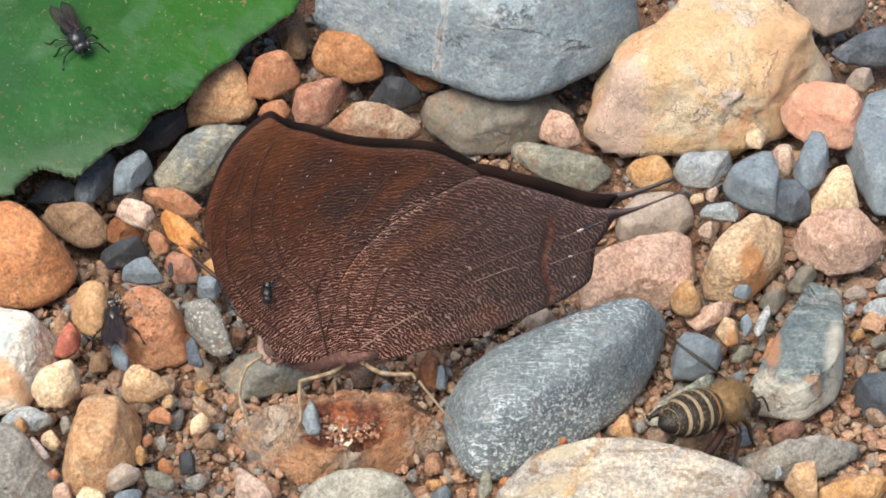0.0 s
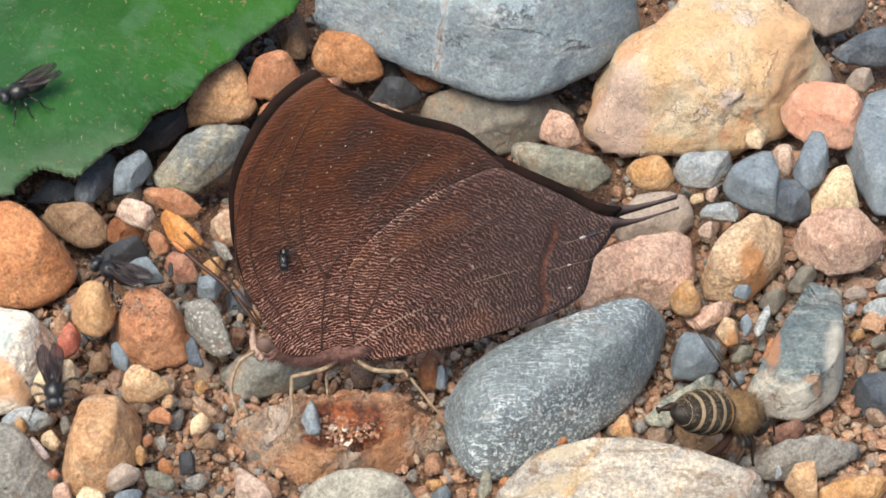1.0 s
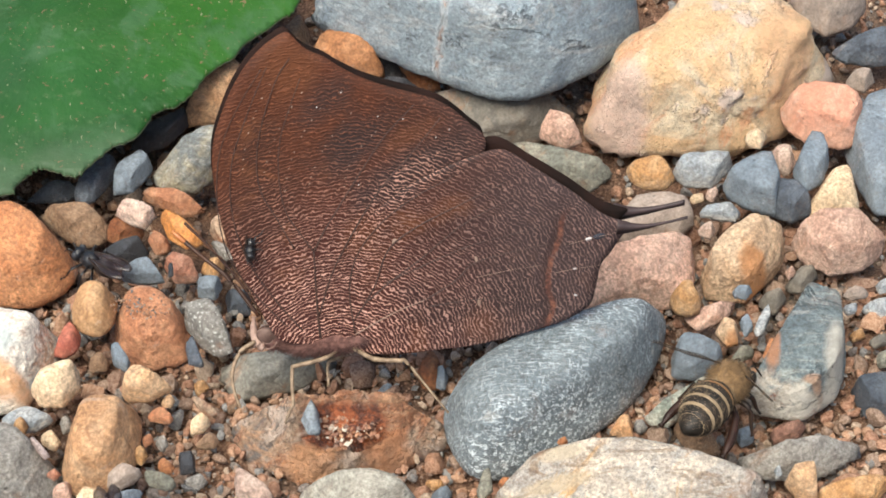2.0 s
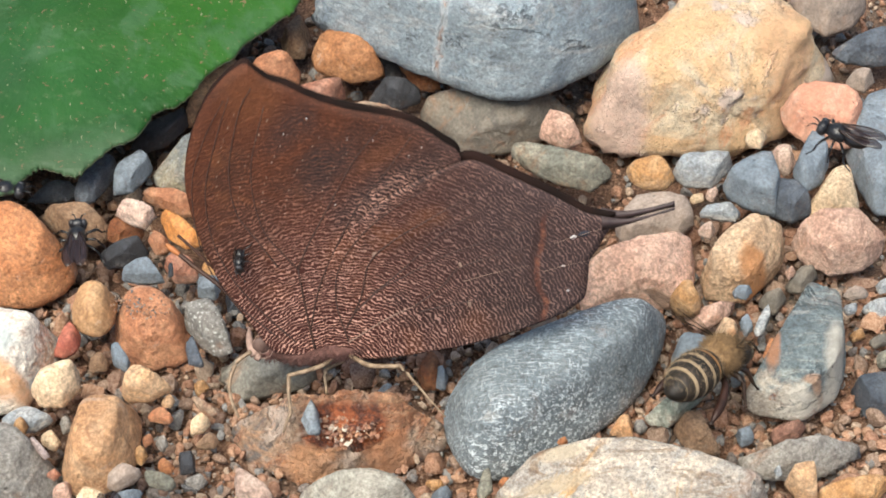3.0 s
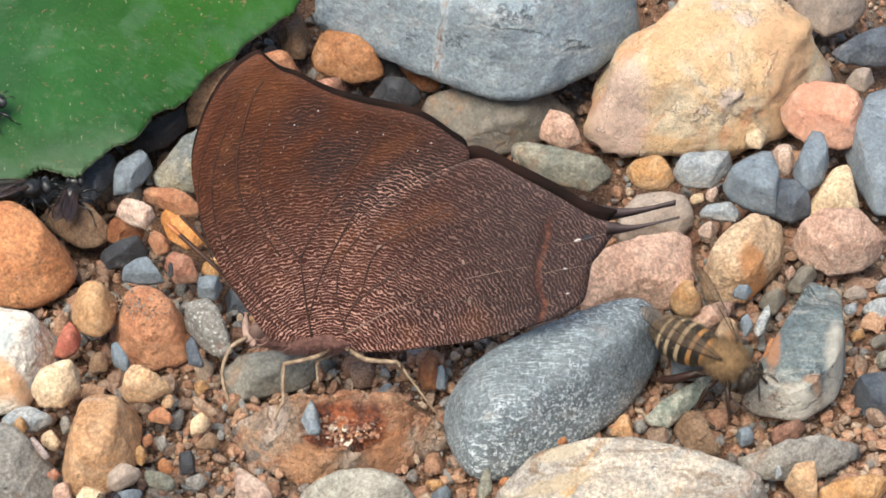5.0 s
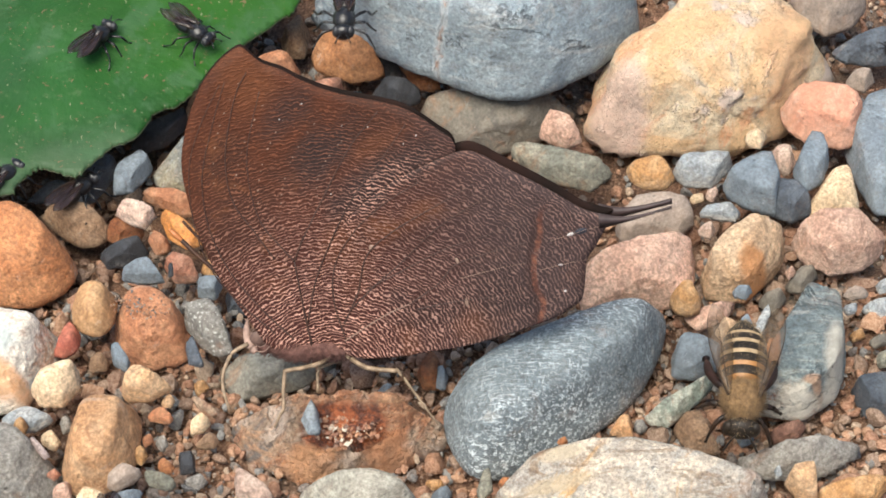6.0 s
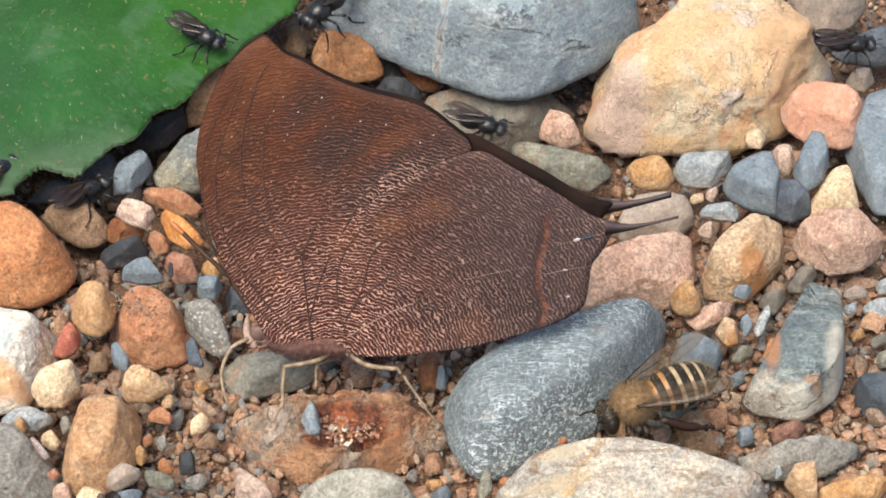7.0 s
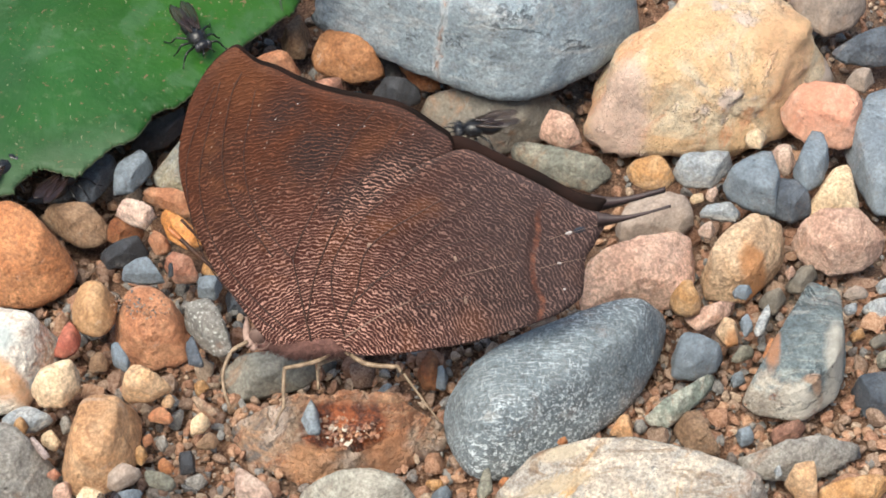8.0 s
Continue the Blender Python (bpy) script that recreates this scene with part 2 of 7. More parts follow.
SPECK = stone_material("speckled_granite", (0.23, 0.23, 0.215), (0.30, 0.29, 0.27), speck=(0.66, 0.65, 0.60), speck_amount=0.5, speck_size=3200, relief=0.16)
SHARD = stone_material("mauve_shale", (0.32, 0.26, 0.25), (0.38, 0.32, 0.30), rough=0.6, dust=0.1, relief=0.06)
WHITES = stone_material("white_stained_stone", (0.80, 0.77, 0.69), (0.84, 0.81, 0.73), patch=160, third=(0.58, 0.63, 0.62), streak=(0.50, 0.25, 0.14), streak_at=(0, 0, 78), streak_scale=230, relief=0.12, stains=((0.4, -2.2, 2.4, 1.1, (0.80, 0.42, 0.20)), (-0.5, 0.5, 2.0, 1.4, (0.52, 0.58, 0.56))))
LIME = stone_material("banded_limestone", (0.80, 0.73, 0.62), (0.56, 0.555, 0.52), patch=190, third=(0.72, 0.47, 0.24), streak=(0.30, 0.20, 0.12), streak_at=(0, 0, 14), streak_scale=240, speck=(0.22, 0.20, 0.18), speck_amount=0.1, speck_size=1700, relief=0.28, crack=140, stains=((-7.0, 1.0, 3.0, 0.8, (0.78, 0.62, 0.42)), (-3.0, -1.5, 4.0, 0.6, (0.66, 0.42, 0.22)), (-6.5, 3.5, 2.0, 0.7, (0.86, 0.72, 0.52))))
BLUEO = stone_material("blue_flecked_stone", (0.108, 0.138, 0.158), (0.15, 0.185, 0.205), patch=60, fleck=(0.60, 0.65, 0.66), rough=0.62, dust=0.05, relief=0.06, stain=0.12)
SLATEC = stone_material("slate_with_cream_crust", (0.12, 0.16, 0.178), (0.175, 0.22, 0.23), patch=90, streak=(0.33, 0.375, 0.36), streak_at=(0, 0, 58), streak_scale=260, third=(0.12, 0.165, 0.18), crack=150, crust=(0.47, 0.44, 0.38), rough=0.65, relief=0.14, stain=0.12, stains=((2.6, -1.5, 1.3, 3.6, (0.50, 0.46, 0.39)), (-0.6, -4.6, 2.6, 1.0, (0.66, 0.61, 0.52)), (-3.0, 0.2, 0.7, 2.2, (0.42, 0.19, 0.09)), (0.4, -3.2, 1.0, 0.4, (0.40, 0.24, 0.15))))


# ---- stones ----
def part(name, bm, material, parent, label=""):
    """Links a bmesh as one mesh object under a thing or a part."""
    mesh = bpy.data.meshes.new(name)
    bm.to_mesh(mesh)
    bm.free()
    for m in material if isinstance(material, (list, tuple)) else [material]:
        mesh.materials.append(m)
    for f in mesh.polygons:
        f.use_smooth = True
    ob = new(name, mesh)
    ob.parent = parent
    if label:
        tagged(ob, label)
    return ob


def round_mesh(levels):
    bm = bmesh.new()
    bmesh.ops.create_icosphere(bm, subdivisions=levels, radius=1)
    co = np.array([v.co[:] for v in bm.verts])
    faces = [[v.index for v in f.verts] for f in bm.faces]
    bm.free()
    return co / np.linalg.norm(co, axis=1)[:, None], faces


ROUND = {k: round_mesh(k) for k in (2, 3, 4, 5, 6)}
LABELS = {}


def lumps(points, size, seed, octaves=4):
    """Fractal noise at the points, about -1 to 1."""
    o = Vector((seed * 7.31, seed * 3.17, seed * 1.73))
    return np.array([noise.fractal(Vector(p) / size + o, 1.0, 2.1, octaves) for p in points])


def stone(name, material, at, top, bottom, sharp, rough, seed, size, sides, label="", pit=None):
    """A worn stone: planes all round, above and below, joined by rounded edges. Sides: bearing in degrees and distance in mm."""
    rnd = random.Random(seed)
    level = 6 if size > 16 else 5 if size > 6 else 4 if size > 2.2 else 3
    d, faces = ROUND[level]
    slope = radians(17 if sharp < 16 else 9)
    planes = [(math.cos(radians(a)) * math.cos(slope), math.sin(radians(a)) * math.cos(slope), math.sin(slope), r) for a, r in sides]
    planes += [(0, 0, 1, top), (0, 0, -1, bottom)]
    planes = np.array(planes)

    def reach(ways, planes):
        return ((np.maximum(0, ways @ planes[:, :3].T) / planes[:, 3]) ** sharp).sum(1) ** (-1 / sharp)

    worn = []
    for k in range(int(sharp / 3.5) if rough > 0.3 else 0):
        a, tilt, cut = radians(rnd.uniform(205, 335)), radians(rnd.uniform(25, 78)), rnd.uniform(0.84, 1.0)
        way = np.array([[math.cos(a) * math.cos(tilt), math.sin(a) * math.cos(tilt), math.sin(tilt)]])
        worn.append((*way[0], cut * reach(way, planes)[0]))
    planes = np.concatenate([planes, worn]) if worn else planes
    trial = ROUND[3][0] * reach(ROUND[3][0], planes)[:, None]
    spread, axes = np.linalg.eigh(trial.T @ trial)
    d = d @ (axes @ np.diag(np.sqrt(spread)) @ axes.T)
    d /= np.linalg.norm(d, axis=1)[:, None]
    co = d * reach(d, planes)[:, None]
    big = lumps(co, size * 0.30, seed, 3) * size * 0.026
    fine = lumps(co, min(size, 12) * 0.09, seed + 5, 4) * min(size, 10) * 0.016
    co = co + d * (rough * (big + fine))[:, None]
    if pit:
        (px, py, pr, pw, deep) = pit
        inside = np.exp(-(((co[:, 0] - px) / pr) ** 2 + ((co[:, 1] - py) / pw) ** 2) ** 3)
        co[:, 2] -= inside * deep * (co[:, 2] > 0)
    mesh = bpy.data.meshes.new(name)
    mesh.from_pydata((co * MM).tolist(), [], faces)
    mesh.polygons.foreach_set("use_smooth", [True] * len(faces))
    mesh.materials.append(material)
    ob = new(name, mesh)
    ob.location = Vector(at) * MM
    kind = material.name.replace("_", " ")
    tagged(ob, label or LABELS.get(seed) or f"{kind} resting on gravel", "pebble" if size < 4 else "stone" if size < 16 else "boulder", "stones of the gravel bank")
    return ob


# ---- the setting ----
def ground_height(x, y):
    """The gravel bed's height in metres: level far off, uneven between the stones."""
    v = Vector((x, y, 0.0))
    near = math.exp(-((x * x + y * y) ** 0.5 / 0.25) ** 2)
    h = noise.fractal(v * 60, 1.0, 2.0, 4) * 0.0011 + noise.fractal(v * 420 + Vector((9, 2, 5)), 1.0, 2.0, 4) * 0.00035 * near
    back = min(1.0, max(0.0, (y + 0.006) / 0.016)) * near
    return -0.0013 - 0.0034 * back + h


def soil_material():
    n = Nodes("soil", 0.9)
    c = n.mix(n.ramp(n.noise(140, 6, 0.65, 0.5), 0.40, 0.62), (0.10, 0.042, 0.022), (0.16, 0.070, 0.034))
    c = n.mix(n.ramp(n.noise(90, 5, 0.6), 0.52, 0.66), c, (0.11, 0.095, 0.078))
    c = n.mix(n.ramp(n.noise(4200, 5, 0.7), 0.35, 0.70), n.mix(1.0, c, (0.55, 0.5, 0.48), "MULTIPLY"), n.mix(0.3, c, (0.50, 0.34, 0.22)))
    n.color(c)
    first = n.bump(n.noise(2600, 8, 0.75), 0.4 * MM, 1.0)
    n.bump(n.cells(2200), 0.2 * MM, 0.8, first)
    return n.mat


def build_ground():
    n = 260
    s = np.linspace(-1, 1, n)
    axis = np.sinh(s * 6.0) * 0.06 / math.sinh(6.0 * 0.62)
    far = np.array([1.5, 4.0, 12.0, 40.0, 150.0, 600.0, 2500.0])
    axis = np.concatenate([-far[::-1], axis, far])
    n = len(axis)
    verts = [(x, y, ground_height(x, y)) for y in axis for x in axis]
    faces = [(j * n + i, j * n + i + 1, (j + 1) * n + i + 1, (j + 1) * n + i) for j in range(n - 1) for i in range(n - 1)]
    mesh = bpy.data.meshes.new("ground")
    mesh.from_pydata(verts, [], faces)
    mesh.polygons.foreach_set("use_smooth", [True] * len(faces))
    mesh.materials.append(soil_material())
    tagged(new("ground", mesh), "damp rust-brown gravelly soil between the stones", "ground", kind="structure")


def gravel_material(name, tones):
    n = Nodes(name, 0.85)
    isle = n.add("ShaderNodeNewGeometry").outputs["Random Per Island"]
    r = n.add("ShaderNodeValToRGB")
    n.link(isle, r.inputs[0])
    r.color_ramp.interpolation = "CONSTANT"
    for k, c in enumerate(tones):
        e = r.color_ramp.elements[k] if k < 2 else r.color_ramp.elements.new(k / 10)
        e.position, e.color = k / 10, (*c, 1)
    grain = n.noise(3600, 6, 0.75)
    c = n.mix(n.ramp(grain, 0.32, 0.70), n.mix(1.0, r.outputs[0], (0.55, 0.52, 0.5), "MULTIPLY"), n.mix(0.2, r.outputs[0], (0.7, 0.6, 0.5)))
    n.color(c)
    n.bump(grain, 0.12 * MM, 1.0)
    return n.mat


def grit(name, count, small, large, seed, spread, lift, label, material, power=2.2, bed=None):
    """Loose crumbs of stone scattered over the bed, joined into one mesh."""
    rng = np.random.default_rng(seed)
    bm = bmesh.new()
    bmesh.ops.create_icosphere(bm, subdivisions=2, radius=1)
    fine = np.array([v.co[:] for v in bm.verts]), np.array([[v.index for v in f.verts] for f in bm.faces])
    bm.free()
    bm = bmesh.new()
    bmesh.ops.create_icosphere(bm, subdivisions=1, radius=1)
    coarse = np.array([v.co[:] for v in bm.verts]), np.array([[v.index for v in f.verts] for f in bm.faces])
    bm.free()
    verts, faces, at = [], [], 0
    for _ in range(count):
        x, y = (rng.uniform(-spread[0], spread[0]) if bed is None else rng.uniform(*spread[3])) * MM, rng.uniform(spread[1], spread[2]) * MM
        if bed is not None and ((2 * x / MM - sum(spread[3])) / (spread[3][1] - spread[3][0])) ** 2 + ((2 * y / MM - spread[1] - spread[2]) / (spread[2] - spread[1])) ** 2 > rng.uniform(0.4, 1.0):
            continue
        if y > -0.002 and rng.random() < 0.65:
            continue
        size = (small + (large - small) * rng.random() ** power) * MM
        base, tris = fine if size > 0.35 * MM else coarse
        cuts = rng.normal(size=(7, 3))
        cuts /= np.linalg.norm(cuts, axis=1)[:, None]
        g = np.maximum(0, base @ cuts.T) / rng.uniform(0.6, 1.0, 7)
        co = base / ((g ** 7).sum(1) + 0.6 ** 7)[:, None] ** (1 / 7)
        co = co * size * (np.array([1, 1, 1]) * rng.uniform(0.55, 1.05, 3))
        a = rng.uniform(0, 6.283)
        turn = np.array([[math.cos(a), -math.sin(a), 0], [math.sin(a), math.cos(a), 0], [0, 0, 1]])
        z = (ground_height(x, y) if bed is None else bed * MM) + size * rng.uniform(0.1, 0.5) + rng.uniform(0, lift) * MM
        verts.append(co @ turn.T + (x, y, z))
        faces.append(tris + at)
        at += len(co)
    mesh = bpy.data.meshes.new(name)
    mesh.from_pydata(np.concatenate(verts).tolist(), [], np.concatenate(faces).tolist())
    mesh.materials.append(material)
    tagged(new(name, mesh), label, "gravel", kind="stuff")


build_ground()
GRAVEL = gravel_material("gravel", ((0.26, 0.105, 0.046), (0.32, 0.145, 0.07), (0.17, 0.08, 0.044), (0.38, 0.20, 0.105), (0.12, 0.10, 0.09),
                                    (0.28, 0.12, 0.056), (0.23, 0.14, 0.09), (0.17, 0.175, 0.175), (0.40, 0.29, 0.20), (0.21, 0.12, 0.072)))
RUST_GRIT = gravel_material("rust_grit", ((0.34, 0.13, 0.055), (0.42, 0.19, 0.09), (0.22, 0.08, 0.04), (0.45, 0.24, 0.12), (0.30, 0.10, 0.05),
                                          (0.14, 0.06, 0.04), (0.38, 0.16, 0.08), (0.50, 0.30, 0.18), (0.60, 0.52, 0.42), (0.26, 0.12, 0.07)))
grit("gravel", 34000, 0.09, 0.66, 4, (48, -34, 46), 0.9, "loose rust, brown and grey gravel crumbs on the soil", GRAVEL, 2.4)
grit("gravel_pebbles", 800, 0.6, 1.5, 9, (58, -42, 62), 0.9, "small rust, tan and grey pebbles among the stones", GRAVEL, 1.7)

LABELS.update({
    1: "large smooth blue-grey slate boulder with rusty seams",
    2: "big rough peach and cream sandstone boulder among pebbles",
    3: "salmon-pink rounded stone leaning on the sandstone boulder",
    29: "pointed blue-green slate stone with a cream crusted foot",
    40: "angular green and white stone beside the blue oval stone",
    42: "smooth oval blue-grey stone covered in pale flecks",
    43: "pale cream and orange banded limestone boulder",
    44: "smooth rounded grey stone in front of the rusty rock",
    45: "rusty crusted rock with a crumb-filled hollow",
    47: "large rounded orange stone beside the leaf",
    49: "smooth tan egg-shaped pebble standing on gravel",
    51: "white stone with rusty stains on the gravel",
    55: "angular grey granite stone speckled with white grains",
    56: "small smooth red pebble between pale stones",
    59: "thin mauve shale splinter lying on gravel",
    72: "layered grey slate slab lying under the leaf's edge",
    115: "small blue-grey pebble standing in the rock's hollow",
})

stone("slate_boulder", SLATEB, (4.46, 22.44, 10.0), 4.72, 7.08, 18.0, .6, 1, 15.7,
      ((-153, 14.41), (-126, 6.38), (-122, 5.20), (-118, 5.35), (-111, 4.62), (-87, 5.38), (-63, 6.70), (-50, 7.99), (-37, 9.61), (-30, 12.12), (15, 56.28), (59, 10.02), (90, 7.05), (115, 10.78), (154, 54.60)))
stone("sandstone_boulder", SAND, (26.45, 18.29, 4.0), 6.0, 6.56, 15.0, 2.2, 2, 14.6,
      ((-145, 14.56), (-119, 6.73), (-95, 3.43), (-84, 2.39), (-68, 2.69), (-41, 4.90), (-18, 9.67), (18, 25.74), (28, 14.55), (34, 11.38), (77, 10.60), (97, 8.31), (120, 7.44), (140, 17.82), (157, 33.55), (170, 9.77)))
stone("salmon_stone", SALMON, (37.09, 13.52, 4.0), 2.93, 2.93, 14.0, 1.2, 3, 6.5,
      ((-170, 2.88), (-138, 1.57), (-106, 0.98), (-61, 1.80), (-25, 2.39), (12, 14.74), (46, 3.40), (78, 2.92), (123, 4.01), (165, 11.96)))
stone("stone", TAUPE, (39.60, 30.67, 2.0), 2.29, 2.29, 14.0, .7, 4, 5.1,
      ((-153, 2.03), (-135, 1.79), (-65, 1.41), (-35, 1.85), (10, 3.50), (93, 2.10), (153, 13.77)))
stone("stone", SLATED, (43.09, 25.54, 1.0), 1.31, 1.68, 15.8, .8, 5, 3.7,
      ((-149, 2.48), (-100, 0.69), (-75, 0.87), (0, 2.82), (59, 2.88), (111, 1.72), (119, 7.24)))
stone("pebble", TAUPE, (41.55, 21.08, 1.0), 1.08, 1.08, 10.5, .8, 6, 2.4,
      ((-114, 0.40), (-40, 0.53), (20, 1.33), (96, 1.06), (139, 1.22), (-180, 1.12)))
stone("stone", SLATE, (42.82, 9.45, 2.0), 1.63, 2.93, 31.6, .5, 7, 6.5,
      ((-169, 2.65), (-159, 2.82), (-96, 23.01), (-8, 2.92), (12, 3.21), (111, 7.57), (159, 4.30), (170, 4.78)))
stone("pebble", CREAM, (29.70, 9.41, 5.0), 0.83, 0.83, 10.5, .6, 8, 1.8,
      ((-159, 0.63), (-104, 0.41), (-25, 0.49), (42, 1.60), (94, 0.81), (138, 1.07)))
stone("stone", SLATE, (34.92, 7.33, 4.0), 1.24, 1.39, 25.3, .6, 9, 3.1,
      ((-168, 1.66), (-146, 1.97), (-54, 1.59), (-20, 1.18), (10, 1.74), (69, 3.14), (154, 1.48), (161, 1.44)))
stone("pebble", PINKW, (32.58, 9.52, 2.0), 1.12, 1.12, 10.5, .7, 10, 2.5,
      ((-173, 0.80), (-114, 0.67), (-31, 0.75), (15, 1.11), (94, 1.40), (131, 1.44)))
stone("stone", SLATE, (29.45, 5.50, 3.0), 1.50, 2.24, 23.0, .5, 11, 5.0,
      ((-163, 2.11), (-131, 1.36), (-111, 1.34), (-18, 2.14), (10, 2.46), (11, 2.53), (108, 2.77), (123, 2.43), (150, 10.54)))
stone("stone", SLATED, (32.84, 4.22, 2.0), 1.29, 1.66, 23.0, .7, 12, 3.7,
      ((-115, 1.18), (-61, 1.16), (-7, 1.77), (37, 1.62), (84, 1.94), (179, 1.55)))
stone("stone", CREAM, (37.33, 4.66, 2.0), 1.81, 1.81, 14.0, .8, 13, 4.0,
      ((-163, 2.27), (-90, 1.06), (-3, 1.62), (5, 1.85), (42, 3.13), (115, 2.64), (151, 1.95), (160, 2.31)))
stone("stone", PINKST, (36.67, -2.37, 4.0), 2.83, 2.83, 23.0, 1.0, 14, 6.3,
      ((-159, 3.04), (-124, 1.93), (-80, 1.39), (-45, 2.06), (-12, 3.58), (22, 14.75), (70, 2.36), (97, 2.23), (146, 4.34), (158, 11.85)))
stone("stone", SANDO, (27.80, -3.71, 3.0), 2.94, 2.94, 29.9, 1.1, 15, 6.5,
      ((-171, 3.65), (-94, 2.50), (-49, 1.74), (-39, 1.73), (-17, 2.62), (4, 3.86), (35, 13.37), (94, 3.47), (124, 2.73), (145, 2.89), (175, 3.73)))
stone("stone", PINKST, (18.11, -5.63, 3.0), 2.42, 3.11, 29.9, .8, 16, 6.9,
      ((-179, 5.06), (-85, 1.37), (-48, 3.12), (-5, 4.51), (9, 19.55), (90, 3.76), (101, 3.03), (114, 3.04), (151, 17.19)))
stone("stone", TAUPE, (20.01, 2.88, 1.0), 1.36, 2.05, 25.3, .8, 17, 4.5,
      ((-167, 3.31), (-83, 0.99), (-47, 1.95), (5, 3.63), (73, 2.79), (99, 2.38), (139, 2.78)))
stone("pebble", OCHRE, (19.75, 6.85, 3.0), 1.69, 1.52, 10.5, 1.2, 18, 3.4,
      ((-165, 1.52), (-133, 0.80), (-92, 0.55), (-40, 1.26), (9, 2.15), (45, 1.68), (98, 1.52), (141, 7.41)))
stone("stone", PALEB, (24.96, 8.37, 2.0), 1.19, 1.53, 25.3, .8, 19, 3.4,
      ((-172, 2.64), (-147, 2.07), (-95, 1.14), (-41, 1.25), (-20, 2.08), (86, 1.54), (98, 1.37), (124, 2.03)))
stone("pebble", PINKW, (25.59, 5.91, 1.0), 0.53, 0.53, 23.0, .8, 20, 1.2,
      ((-175, 0.54), (-123, 0.51), (-37, 0.31), (20, 0.68), (118, 0.46)))
stone("pebble", CREAM, (24.09, 5.40, 1.0), 0.48, 0.48, 23.0, .8, 21, 1.1,
      ((-166, 0.55), (-71, 0.22), (5, 0.67), (106, 0.34)))
stone("stone", PALEB, (26.34, 2.78, 2.0), 0.60, 0.90, 31.6, .9, 22, 2.0,
      ((-140, 1.47), (-99, 0.33), (-50, 1.04), (61, 1.13), (99, 0.91), (141, 1.85)))
stone("pebble", PINKW, (24.80, 1.42, 1.0), 0.73, 0.73, 14.0, .8, 23, 1.6,
      ((-168, 0.57), (-122, 0.28), (-31, 0.40), (32, 0.82), (115, 0.68)))
stone("stone", PINKST, (24.22, -10.18, 3.0), 0.71, 0.91, 29.3, .9, 24, 2.0,
      ((-130, 10.34), (-90, 1.29), (-61, 0.55), (-15, 11.23), (66, 8.85), (112, 0.85), (161, 10.40)))
stone("pebble", SLATE, (26.95, -8.44, 4.0), 0.67, 0.67, 15.8, .5, 25, 1.5,
      ((-165, 0.59), (-105, 0.22), (-40, 0.37), (17, 0.87), (81, 0.67), (123, 0.72)))
stone("pebble", TAUPEG, (30.23, -7.09, 1.0), 0.98, 0.98, 15.8, 1.2, 26, 2.2,
      ((-177, 1.02), (-126, 0.64), (-37, 0.44), (37, 1.30), (116, 0.93)))
stone("stone", TAUPEG, (33.15, -4.57, 1.0), 0.87, 0.98, 15.8, .9, 27, 2.2,
      ((-165, 1.34), (-90, 0.75), (-44, 0.39), (8, 1.40), (96, 1.35), (143, 0.97)))
stone("pebble", PINKST, (31.88, -4.57, 2.0), 0.46, 0.46, 14.0, .7, 28, 1.0,
      ((-153, 0.27), (-48, 0.17), (26, 0.51), (134, 0.44)))
stone("stone", SLATEC, (31.69, -16.01, 4.0), 2.75, 3.10, 27.6, .7, 29, 6.9,
      ((-136, 5.37), (-97, 4.07), (-55, 3.19), (-22, 3.11), (-2, 3.72), (5, 4.40), (69, 6.98), (150, 3.04), (151, 3.10), (160, 13.72)))
stone("pebble", TAUPE, (37.46, -7.06, 2.0), 0.45, 0.58, 19.8, .9, 30, 1.3,
      ((-143, 4.61), (-85, 0.23), (-13, 1.24), (66, 0.82), (121, 0.65)))
stone("pebble", PALEB, (36.93, -8.74, 2.0), 0.36, 0.47, 23.0, .5, 31, 1.0,
      ((-157, 0.52), (-70, 0.29), (-12, 0.50), (107, 0.37)))
stone("stone", PALEB, (39.94, -8.04, 1.0), 0.75, 0.97, 15.8, .5, 32, 2.2,
      ((-134, 0.70), (-88, 0.27), (10, 1.16), (105, 1.05), (143, 1.44)))
stone("stone", SLATED, (38.62, -17.97, 1.0), 1.23, 1.85, 23.0, .5, 33, 4.1,
      ((-172, 1.78), (-163, 1.42), (-102, 1.05), (-16, 1.79), (37, 1.87), (102, 2.15)))
stone("stone", GREY, (31.07, -25.15, 2.0), 1.44, 1.85, 33.9, .9, 34, 4.1,
      ((-139, 3.74), (-108, 1.82), (-84, 0.76), (-63, 10.24), (5, 5.18), (90, 7.60), (99, 1.51), (134, 13.42)))
stone("stone", SANDP, (30.33, -28.94, 4.0), 1.24, 1.24, 32.2, .8, 35, 2.8,
      ((-148, 0.84), (-100, 0.92), (-3, 1.12), (13, 1.36), (99, 1.39), (149, 1.34)))
stone("stone", OCHRE, (34.81, -29.35, 3.0), 1.05, 1.35, 33.9, .8, 36, 3.0,
      ((-174, 2.76), (-90, 0.81), (-40, 1.43), (39, 3.41), (100, 1.14)))
stone("pebble", REDB, (30.24, -21.63, 1.0), 0.67, 0.86, 29.3, .9, 37, 1.9,
      ((-167, 1.43), (-79, 0.49), (-36, 0.76), (72, 1.18), (110, 0.75)))
stone("pebble", SLATE, (26.28, -22.18, 1.0), 0.61, 0.69, 25.3, .6, 38, 1.5,
      ((-164, 0.52), (-66, 0.48), (12, 0.75), (111, 0.70)))
